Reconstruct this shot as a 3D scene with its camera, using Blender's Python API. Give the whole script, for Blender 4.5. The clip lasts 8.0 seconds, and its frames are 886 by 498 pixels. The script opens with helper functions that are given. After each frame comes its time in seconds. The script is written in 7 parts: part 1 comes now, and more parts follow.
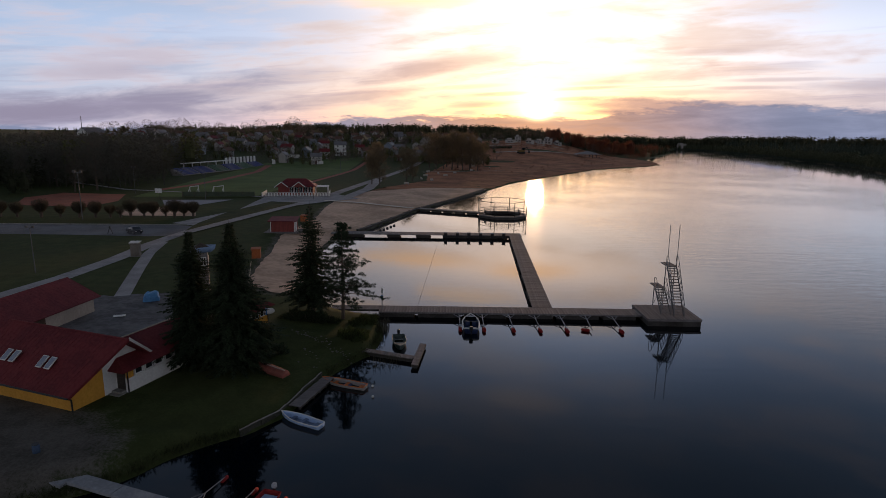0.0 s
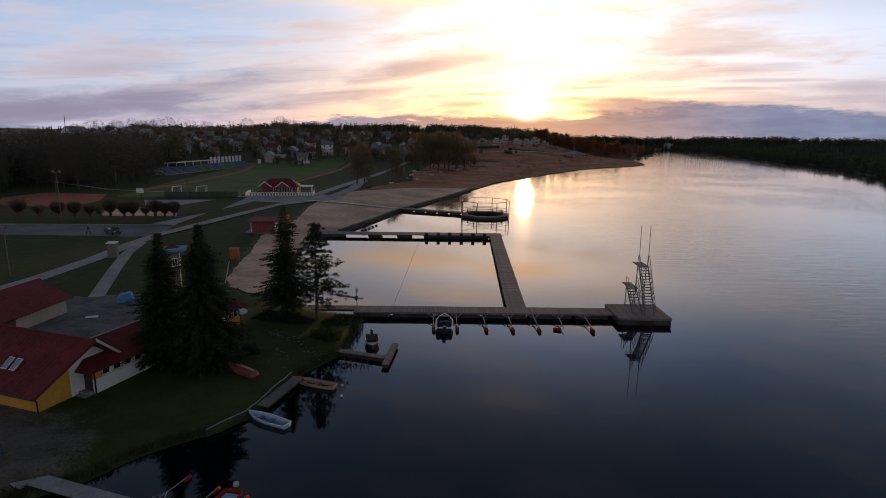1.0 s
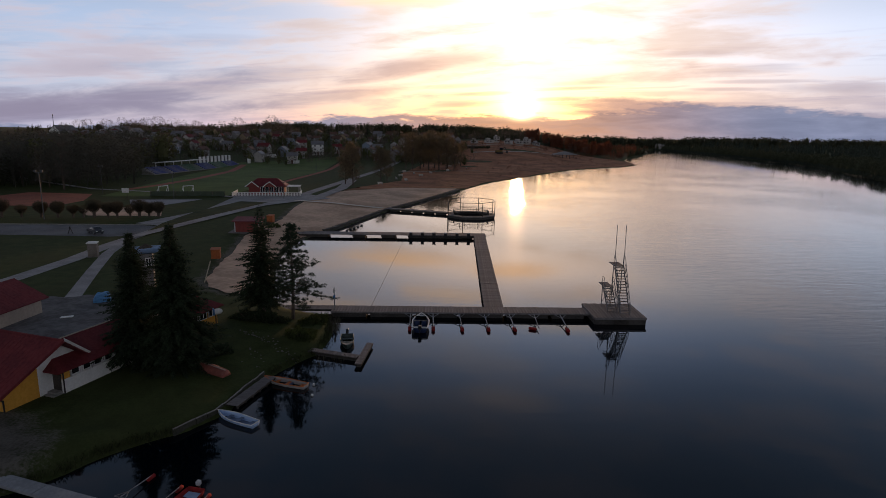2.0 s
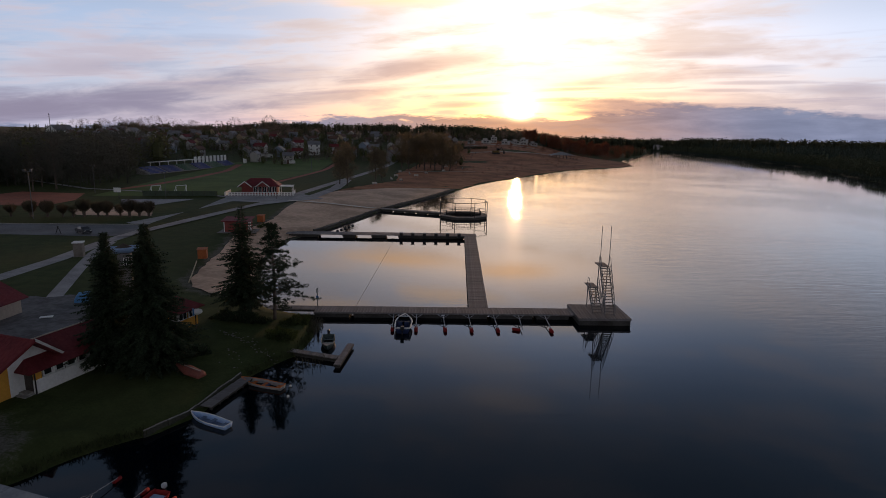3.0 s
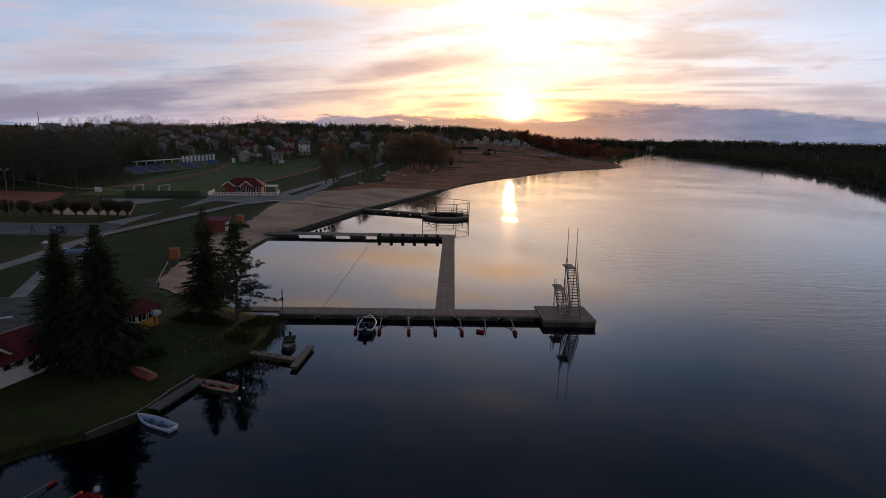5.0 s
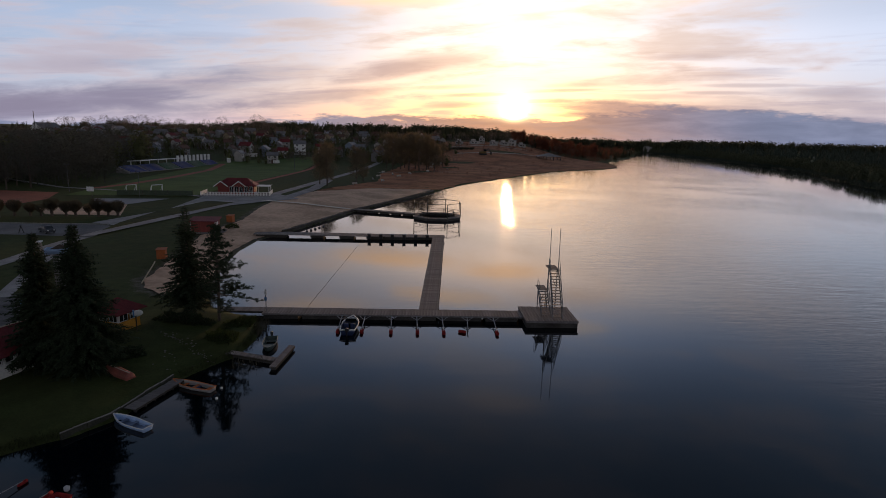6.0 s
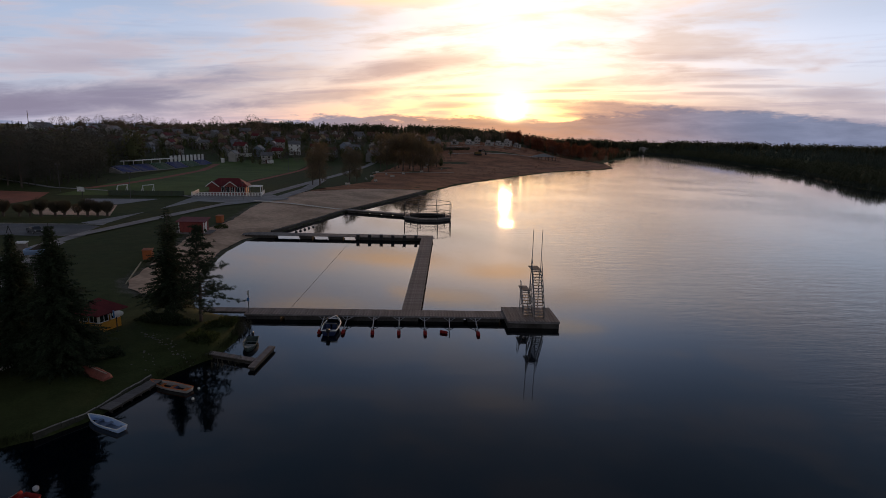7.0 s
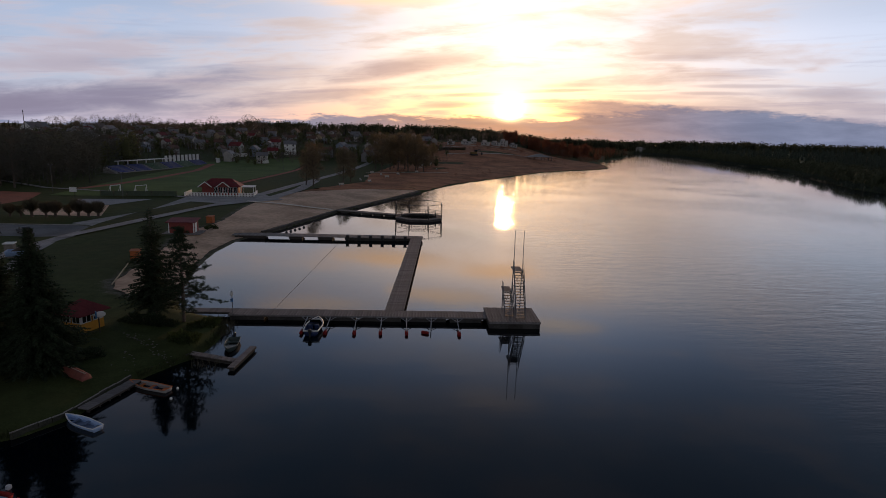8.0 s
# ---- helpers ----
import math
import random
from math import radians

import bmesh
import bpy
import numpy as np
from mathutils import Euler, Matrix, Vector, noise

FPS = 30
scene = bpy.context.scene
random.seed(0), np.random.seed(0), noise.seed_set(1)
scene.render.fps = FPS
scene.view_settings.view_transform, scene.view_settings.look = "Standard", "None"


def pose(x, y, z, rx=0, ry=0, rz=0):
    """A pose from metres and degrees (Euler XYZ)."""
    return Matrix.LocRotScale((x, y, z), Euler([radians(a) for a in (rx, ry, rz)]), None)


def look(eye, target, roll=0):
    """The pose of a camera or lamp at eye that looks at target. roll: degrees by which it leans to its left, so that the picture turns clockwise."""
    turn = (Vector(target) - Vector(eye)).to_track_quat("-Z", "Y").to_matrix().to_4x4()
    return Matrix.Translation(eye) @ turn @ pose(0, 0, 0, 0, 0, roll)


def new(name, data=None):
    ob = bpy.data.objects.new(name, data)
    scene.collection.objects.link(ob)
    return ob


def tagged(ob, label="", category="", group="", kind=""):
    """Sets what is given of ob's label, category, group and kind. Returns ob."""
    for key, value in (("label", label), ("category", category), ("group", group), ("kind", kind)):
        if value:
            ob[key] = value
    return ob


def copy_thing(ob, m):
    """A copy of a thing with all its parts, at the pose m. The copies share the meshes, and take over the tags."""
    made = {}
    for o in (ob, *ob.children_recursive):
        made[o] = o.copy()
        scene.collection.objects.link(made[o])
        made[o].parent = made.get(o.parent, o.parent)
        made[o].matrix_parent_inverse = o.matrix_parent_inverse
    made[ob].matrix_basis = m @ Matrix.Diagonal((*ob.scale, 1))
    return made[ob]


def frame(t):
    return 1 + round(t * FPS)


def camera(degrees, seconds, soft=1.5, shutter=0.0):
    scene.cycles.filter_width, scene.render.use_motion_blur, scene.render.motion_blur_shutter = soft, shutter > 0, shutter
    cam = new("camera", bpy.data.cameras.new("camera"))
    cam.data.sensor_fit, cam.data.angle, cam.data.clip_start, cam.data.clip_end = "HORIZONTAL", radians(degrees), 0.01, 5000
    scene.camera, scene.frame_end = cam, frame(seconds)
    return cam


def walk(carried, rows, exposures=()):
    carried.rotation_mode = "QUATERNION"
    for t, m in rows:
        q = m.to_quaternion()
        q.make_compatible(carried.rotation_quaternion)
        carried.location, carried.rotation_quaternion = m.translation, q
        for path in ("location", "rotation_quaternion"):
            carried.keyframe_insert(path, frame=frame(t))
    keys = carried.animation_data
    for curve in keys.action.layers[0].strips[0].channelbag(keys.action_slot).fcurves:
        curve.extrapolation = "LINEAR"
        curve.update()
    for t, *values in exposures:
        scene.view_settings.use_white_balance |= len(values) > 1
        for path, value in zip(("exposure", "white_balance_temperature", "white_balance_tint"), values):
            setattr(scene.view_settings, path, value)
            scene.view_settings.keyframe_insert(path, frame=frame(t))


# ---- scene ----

# ---------- camera ----------
cam = camera(76.2, 8.0, soft=0.5)
ROWS = [
    (0.0, -0.24, -0.69, 17.74, 0.11, -11.48, -0.78),
    (0.5, 0.51, -0.76, 17.79, -0.15, -11.49, -0.90),
    (1.0, 1.28, -1.14, 17.93, -0.95, -11.51, -0.91),
    (1.5, 2.10, -1.48, 18.03, -1.49, -11.52, -0.91),
    (3.0, 4.39, -1.19, 17.97, -1.74, -11.46, -1.18),
    (3.5, 5.11, -0.96, 17.94, -1.83, -11.45, -1.21),
    (4.0, 5.84, -0.94, 17.97, -1.93, -11.42, -1.33),
    (4.5, 6.56, -1.00, 18.03, -2.10, -11.42, -1.40),
    (6.0, 8.78, -1.39, 18.27, -2.44, -11.42, -1.58),
    (6.5, 9.48, -1.46, 18.32, -2.58, -11.41, -1.64),
    (7.0, 10.25, -1.66, 18.41, -2.73, -11.39, -1.67),
    (7.5, 11.01, -1.92, 18.54, -2.81, -11.40, -1.70),
    (8.0, 11.85, -2.20, 18.70, -2.90, -11.42, -1.71),
]
walk(cam, [(t, pose(x, y, z, 90 + pitch, 0, yaw) @ pose(0, 0, 0, 0, 0, -roll)) for t, x, y, z, yaw, pitch, roll in ROWS], ((0.0, 0.07), (2.0, 0.03), (4.0, -0.02), (6.0, -0.08), (8.0, -0.10)))

# ---------- world, sun, exposure ----------
SUN_AZ, SUN_EL = 9.05, 2.5      # degrees right of north, above the horizon


class Nodes:
    """Short spelling for shader node trees."""

    def __init__(self, tree):
        self.tree = tree

    def add(self, kind):
        return self.tree.nodes.new(kind)

    def put(self, socket, value):
        if isinstance(value, bpy.types.NodeSocket):
            self.tree.links.new(value, socket)
        else:
            socket.default_value = value

    def m(self, op, a, b=0.0, c=0.0):
        n = self.add("ShaderNodeMath")
        n.operation = op
        for i, v in enumerate((a, b, c)):
            self.put(n.inputs[i], v)
        return n.outputs[0]

    def ramp(self, x, lo, hi, out0=0.0, out1=1.0):
        n = self.add("ShaderNodeMapRange")
        n.interpolation_type = "SMOOTHSTEP"
        for i, v in enumerate((x, lo, hi, out0, out1)):
            self.put(n.inputs[i], v)
        return n.outputs[0]

    def mix(self, f, a, b, blend="MIX"):
        n = self.add("ShaderNodeMix")
        n.data_type, n.blend_type = "RGBA", blend
        n.clamp_factor = True
        self.put(n.inputs[0], f)
        for i, v in ((6, a), (7, b)):
            self.put(n.inputs[i], (*v, 1.0) if isinstance(v, tuple) and len(v) == 3 else v)
        return n.outputs[2]

    def noise(self, vector, scale, detail=3.0, rough=0.55, distort=0.0):
        n = self.add("ShaderNodeTexNoise")
        self.put(n.inputs["Vector"], vector)
        n.inputs["Scale"].default_value, n.inputs["Detail"].default_value = scale, detail
        n.inputs["Roughness"].default_value, n.inputs["Distortion"].default_value = rough, distort
        return n.outputs["Fac"]

    def xyz(self, x, y, z):
        n = self.add("ShaderNodeCombineXYZ")
        for i, v in enumerate((x, y, z)):
            self.put(n.inputs[i], v)
        return n.outputs[0]


def build_world():
    w = bpy.data.worlds.new("sunset_sky")
    scene.world = w
    w.use_nodes = True
    w.node_tree.nodes.clear()
    k = Nodes(w.node_tree)
    way = k.add("ShaderNodeTexCoord").outputs["Generated"]
    sep = k.add("ShaderNodeSeparateXYZ")
    k.put(sep.inputs[0], way)
    x, y, z = sep.outputs
    az = k.m("MULTIPLY", k.m("ARCTAN2", x, y), 57.29578)
    el = k.m("MULTIPLY", k.m("ARCSINE", z), 57.29578)
    elp = k.m("MAXIMUM", el, 0.0)
    sun = Vector((math.sin(radians(SUN_AZ)) * math.cos(radians(SUN_EL)), math.cos(radians(SUN_AZ)) * math.cos(radians(SUN_EL)), math.sin(radians(SUN_EL))))
    dot = k.add("ShaderNodeVectorMath")
    dot.operation = "DOT_PRODUCT"
    k.put(dot.inputs[0], way)
    dot.inputs[1].default_value = sun
    ang = k.m("MULTIPLY", k.m("ARCCOSINE", k.m("MINIMUM", dot.outputs["Value"], 0.999999)), 57.29578)
    daz = k.m("SUBTRACT", az, SUN_AZ)

    def bell(v, width):
        q = k.m("DIVIDE", v, width)
        return k.m("EXPONENT", k.m("MULTIPLY", k.m("MULTIPLY", q, q), -1.0))

    def decay(v, width):
        return k.m("EXPONENT", k.m("DIVIDE", v, -width))

    def scaled(colour, f):
        n = k.add("ShaderNodeVectorMath")
        n.operation = "SCALE"
        k.put(n.inputs[0], colour)
        k.put(n.inputs["Scale"], f)
        return n.outputs[0]

    def plus(a, b):
        n = k.add("ShaderNodeVectorMath")
        n.operation = "ADD"
        k.put(n.inputs[0], a), k.put(n.inputs[1], b)
        return n.outputs[0]

    # clear sky of the physical model, then the lit haze round the sun
    sky = k.add("ShaderNodeTexSky")
    sky.sky_type, sky.sun_disc = "NISHITA", False
    sky.sun_elevation, sky.sun_rotation = radians(SUN_EL), radians(SUN_AZ)
    base = scaled(sky.outputs[0], 0.05)
    front = k.m("ADD", k.ramp(ang, 20.0, 100.0, 1.0, 0.66), k.ramp(ang, 95.0, 150.0, 0.0, 0.30))
    lowsun = k.m("SUBTRACT", 1.0, k.m("MULTIPLY", k.m("MULTIPLY", bell(daz, 24.0), bell(k.m("SUBTRACT", el, 1.0), 5.0)), 0.72))
    front = k.m("MULTIPLY", front, lowsun)
    high = k.m("ADD", 0.085, k.m("MULTIPLY", decay(k.m("MAXIMUM", k.m("SUBTRACT", el, 9.0), 0.0), 13.0), 0.85))
    clear = k.mix(k.ramp(el, 12.0, 34.0), (0.33, 0.47, 0.76), (0.22, 0.46, 0.90))
    clear = k.mix(k.ramp(ang, 42.0, 95.0), clear, (0.50, 0.52, 0.655))
    base = plus(base, scaled(clear, k.m("MULTIPLY", front, high)))
    wide = k.m("MULTIPLY", bell(daz, 15.0), decay(k.m("MAXIMUM", k.m("SUBTRACT", el, 9.5), 0.0), 5.0))
    base = plus(base, scaled((0.72, 0.57, 0.36), k.m("MULTIPLY", wide, k.ramp(el, 1.0, 9.0, 0.40, 1.0))))
    base = plus(base, scaled((0.14, 0.07, 0.02), k.m("MULTIPLY", bell(daz, 45.0), decay(elp, 12.0))))
    base = plus(base, scaled((0.62, 0.36, 0.14), k.m("MULTIPLY", bell(daz, 16.0), bell(k.m("SUBTRACT", el, 2.0), 3.0))))

    base = plus(base, scaled((0.20, 0.19, 0.19), k.m("MULTIPLY", k.ramp(az, 14.0, 34.0), bell(k.m("SUBTRACT", el, 7.5), 5.0))))

    # clouds: long streaks, finest near the horizon
    warp = k.noise(k.xyz(k.m("MULTIPLY", az, 0.10), k.m("MULTIPLY", el, 0.35), 3.0), 1.0, 4.0, 0.6)
    slant = k.m("SUBTRACT", el, k.m("MULTIPLY", k.m("MINIMUM", daz, 0.0), 0.09))
    streak = k.noise(k.xyz(k.m("MULTIPLY", az, 0.06), k.m("ADD", k.m("MULTIPLY", slant, 0.33), k.m("MULTIPLY", warp, 0.9)), 0.0), 1.0, 4.0, 0.52, 0.3)
    fine = k.noise(k.xyz(k.m("MULTIPLY", az, 0.14), k.m("MULTIPLY", slant, 0.80), 7.0), 1.0, 7.0, 0.62, 0.4)
    mauve = k.mix(k.ramp(ang, 3.0, 30.0), (0.62, 0.36, 0.27), (0.29, 0.26, 0.36))
    pink = k.mix(k.ramp(ang, 8.0, 40.0), (1.15, 0.84, 0.62), (0.84, 0.71, 0.75))
    fade = k.m("MULTIPLY", k.m("ADD", 0.22, k.m("MULTIPLY", decay(k.m("MAXIMUM", k.m("SUBTRACT", el, 6.0), 0.0), 22.0), 0.78)), k.ramp(ang, 40.0, 140.0, 1.0, 0.4))
    light = k.m("MULTIPLY", k.ramp(k.m("ADD", k.m("MULTIPLY", streak, 0.6), k.m("MULTIPLY", fine, 0.4)), 0.44, 0.62), k.ramp(el, 32.0, 9.0, 0.22, 0.62))
    cloudy = k.mix(light, base, scaled(pink, fade))
    veil = k.m("MULTIPLY", k.ramp(k.m("ADD", k.m("MULTIPLY", streak, 0.7), k.m("MULTIPLY", fine, 0.3)), 0.48, 0.64), k.ramp(el, 14.0, 2.0, 0.06, 0.46))
    cloudy = k.mix(veil, cloudy, scaled(mauve, fade))
    # the larger cloud banks: azimuth, elevation, half length, half height, rise, depth
    BANKS = (
        (-31.0, 1.7, 16.0, 1.7, 0.03, 0.72), (-1.4, 6.35, 8.8, 1.05, 0.16, 0.72), (-10.5, 3.2, 9.8, 0.80, 0.135, 0.66), (-27.5, 2.45, 14.0, 1.35, 0.19, 0.80), (-37.5, 0.9, 8.0, 1.6, 0.10, 0.90),
        (-16.5, 5.0, 8.0, 1.0, 0.10, 0.45), (25.0, 2.0, 11.0, 1.8, -0.01, 0.92), (36.5, 0.9, 12.0, 1.9, -0.04, 0.92), (19.5, 2.85, 8.0, 0.85, -0.03, 0.80),
        (24.4, 7.4, 4.6, 0.40, 0.0, 0.40), (15.6, 5.0, 4.4, 0.30, 0.03, 0.45), (3.2, 2.9, 3.8, 0.38, 0.05, 0.70),
        (15.5, 2.2, 5.4, 0.28, 0.02, 0.70), (29.0, 5.9, 4.4, 0.5, 0.0, 0.34), (36.0, 4.2, 6.0, 0.5, -0.03, 0.40),
        (2.5, 4.6, 4.0, 0.26, 0.06, 0.40), (-30.0, 5.0, 9.0, 0.8, 0.10, 0.28), (-6.0, 4.9, 4.5, 0.35, 0.14, 0.35),
        (22.0, 4.0, 6.0, 0.30, 0.0, 0.40), (-22.0, 7.6, 8.0, 0.6, 0.08, 0.18),
        (12.8, 3.5, 3.4, 0.22, 0.04, 0.62), (5.0, 3.9, 3.2, 0.22, 0.05, 0.55), (14.5, 4.5, 4.0, 0.20, 0.04, 0.50), (17.0, 3.4, 3.0, 0.18, 0.02, 0.55), (30.0, 4.9, 5.0, 0.22, -0.01, 0.45), (27.0, 4.3, 4.0, 0.2, -0.01, 0.5),
    )
    for a0, e0, la, le, rise, depth in BANKS:
        da = k.m("SUBTRACT", az, a0)
        u = k.m("DIVIDE", da, la)
        v = k.m("DIVIDE", k.m("SUBTRACT", k.m("SUBTRACT", el, e0), k.m("MULTIPLY", da, rise)), le)
        r2 = k.m("ADD", k.m("MULTIPLY", u, u), k.m("MULTIPLY", v, v))
        ragged = k.m("ADD", r2, k.m("MULTIPLY", k.m("ADD", fine, k.m("MULTIPLY", streak, 0.5)), 2.4))
        cloudy = k.mix(k.ramp(ragged, 3.0, 1.5, 0.0, depth), cloudy, scaled(mauve, fade))
    # warm lit clouds high above
    for a0, e0, la, le, rise, depth in ((-3.0, 12.4, 7.0, 0.9, 0.06, 0.8), (9.0, 13.4, 5.0, 0.8, -0.05, 0.75), (3.0, 16.2, 6.0, 0.9, 0.05, 0.7), (-10.0, 17.0, 7.0, 0.9, 0.05, 0.6), (14.0, 18.5, 6.0, 0.9, -0.04, 0.55), (9.0, 26.0, 6.0, 1.4, 0.06, 0.22), (-4.0, 22.0, 6.0, 1.0, 0.04, 0.12)):
        da = k.m("SUBTRACT", az, a0)
        u = k.m("DIVIDE", da, la)
        v = k.m("DIVIDE", k.m("SUBTRACT", k.m("SUBTRACT", el, e0), k.m("MULTIPLY", da, rise)), le)
        r2 = k.m("ADD", k.m("ADD", k.m("MULTIPLY", u, u), k.m("MULTIPLY", v, v)), k.m("MULTIPLY", k.m("ADD", fine, k.m("MULTIPLY", streak, 0.5)), 2.4))
        cloudy = k.mix(k.ramp(r2, 3.2, 1.4, 0.0, depth), cloudy, (1.05, 0.66, 0.36))
    lift = k.m("MULTIPLY", k.m("MULTIPLY", k.ramp(el, 10.0, 14.0), k.ramp(el, 31.0, 17.0)), bell(daz, 25.0))
    cloudy = k.mix(lift, cloudy, k.mix(1.0, cloudy, k.mix(k.ramp(el, 13.0, 20.0), (2.05, 1.80, 1.52), (1.50, 1.86, 2.3)), "MULTIPLY"))
    dusk = k.m("SUBTRACT", 1.0, k.m("MULTIPLY", k.m("MULTIPLY", k.ramp(az, 14.0, 32.0), k.ramp(el, 13.0, 22.0)), 0.20))
    cloudy = scaled(cloudy, dusk)
    # fine wisps
    wisp = k.noise(k.xyz(k.m("MULTIPLY", az, 0.10), k.m("MULTIPLY", slant, 1.7), 11.0), 1.0, 7.0, 0.62, 0.6)
    wisp = k.m("MULTIPLY", k.ramp(wisp, 0.50, 0.70), k.ramp(el, 11.0, 3.0, 0.05, 0.34))
    cloudy = k.mix(wisp, cloudy, scaled(mauve, k.m("MULTIPLY", fade, 1.25)))
    # low bank on the horizon
    rough_top = k.noise(k.xyz(k.m("MULTIPLY", az, 0.26), k.m("MULTIPLY", el, 1.1), 2.0), 1.0, 7.0, 0.64)
    edge = k.m("ADD", el, k.m("MULTIPLY", k.m("SUBTRACT", rough_top, 0.5), 3.4))
    low = k.mix(k.ramp(ang, 2.0, 24.0), (0.44, 0.26, 0.21), (0.205, 0.24, 0.365))
    crest = k.m("SUBTRACT", k.m("ADD", k.ramp(az, -22.0, -4.0, 0.2, 1.75), k.ramp(az, 13.0, 24.0, 0.0, 1.3)), k.ramp(az, 28.0, 43.0, 0.0, 1.3))
    body = k.ramp(k.m("SUBTRACT", edge, crest), 0.25, -0.40, 0.0, 0.90)
    low = scaled(low, k.ramp(fine, 0.25, 0.75, 0.84, 1.22))
    cloudy = k.mix(body, cloudy, scaled(low, k.ramp(ang, 60.0, 150.0, 1.0, 0.45)))
    # the disc, veiled by thin cloud
    glow = plus(scaled((9.0, 5.6, 2.4), bell(ang, 0.9)), scaled((1.7, 1.1, 0.42), bell(k.m("SQRT", k.m("ADD", k.m("MULTIPLY", k.m("MULTIPLY", daz, daz), 0.45), k.m("POWER", k.m("SUBTRACT", el, 3.0), 2.0))), 1.7)))
    cloudy = plus(cloudy, scaled(glow, k.ramp(el, 1.0, 2.1)))
    bg = k.add("ShaderNodeBackground")
    k.put(bg.inputs[0], cloudy)
    bg.inputs[1].default_value = 1.0
    k.put(k.add("ShaderNodeOutputWorld").inputs[0], bg.outputs[0])


build_world()
lamp = bpy.data.lights.new("sun", "SUN")
lamp.energy, lamp.angle, lamp.color = 1.6, radians(1.6), (1.0, 0.55, 0.26)
sun_ob = new("sun", lamp)
sun_ob.matrix_world = look((0, 0, 60), (-100 * math.sin(radians(SUN_AZ)), -100 * math.cos(radians(SUN_AZ)), 60 - 100 * math.tan(radians(SUN_EL + 0.6))))

# ---------- materials ----------
MATS = {}


def surf(name, c1, c2=None, scale=1.0, rough=0.8, bump=0.0, metal=0.0, vary=0.0, island=False, fine=8.0, coat=0.0, spec=0.5, stretch=(1, 1, 1), thin=0.0):
    """A surface of two tones with broad stains and fine grain. scale: stains per metre; fine: grain against stains."""
    if name in MATS:
        return MATS[name]
    m = bpy.data.materials.new(name)
    m.use_nodes = True
    k = Nodes(m.node_tree)
    b = m.node_tree.nodes["Principled BSDF"]
    c2 = c2 or tuple(v * 0.7 for v in c1)
    at = k.add("ShaderNodeTexCoord").outputs["Object"]
    mp = k.add("ShaderNodeMapping")
    mp.inputs["Scale"].default_value = stretch
    k.put(mp.inputs[0], at)
    at = mp.outputs[0]
    broad = k.noise(at, scale, 4.0, 0.6)
    grain = k.noise(at, scale * fine, 3.0, 0.6)
    f = k.ramp(k.m("ADD", k.m("MULTIPLY", broad, 0.65), k.m("MULTIPLY", grain, 0.35)), 0.36, 0.64)
    col = k.mix(f, c1, c2)
    if vary:
        rnd = k.add("ShaderNodeNewGeometry").outputs["Random Per Island"] if island else k.add("ShaderNodeObjectInfo").outputs["Random"]
        g = k.ramp(rnd, 0.0, 1.0, 1.0 - vary, 1.0 + vary)
        col = k.mix(1.0, col, k.xyz(g, g, g), "MULTIPLY")
    k.put(b.inputs["Base Color"], col)
    k.put(b.inputs["Roughness"], k.ramp(grain, 0.2, 0.8, max(0.02, rough - 0.1), min(1.0, rough + 0.1)))
    b.inputs["Metallic"].default_value = metal
    b.inputs["Coat Weight"].default_value = coat
    b.inputs["Specular IOR Level"].default_value = spec
    if bump:
        n = k.add("ShaderNodeBump")
        n.inputs["Strength"].default_value, n.inputs["Distance"].default_value = min(1.0, bump * 20), bump
        k.put(n.inputs["Height"], grain)
        k.put(b.inputs["Normal"], n.outputs[0])
    if thin:
        # leaves and twigs let part of the light through
        t = k.add("ShaderNodeBsdfTranslucent")
        k.put(t.inputs["Color"], col)
        x = k.add("ShaderNodeMixShader")
        x.inputs[0].default_value = thin
        k.put(x.inputs[1], b.outputs[0])
        k.put(x.inputs[2], t.outputs[0])
        k.put([n for n in m.node_tree.nodes if n.type == "OUTPUT_MATERIAL"][0].inputs[0], x.outputs[0])
    MATS[name] = m
    return m


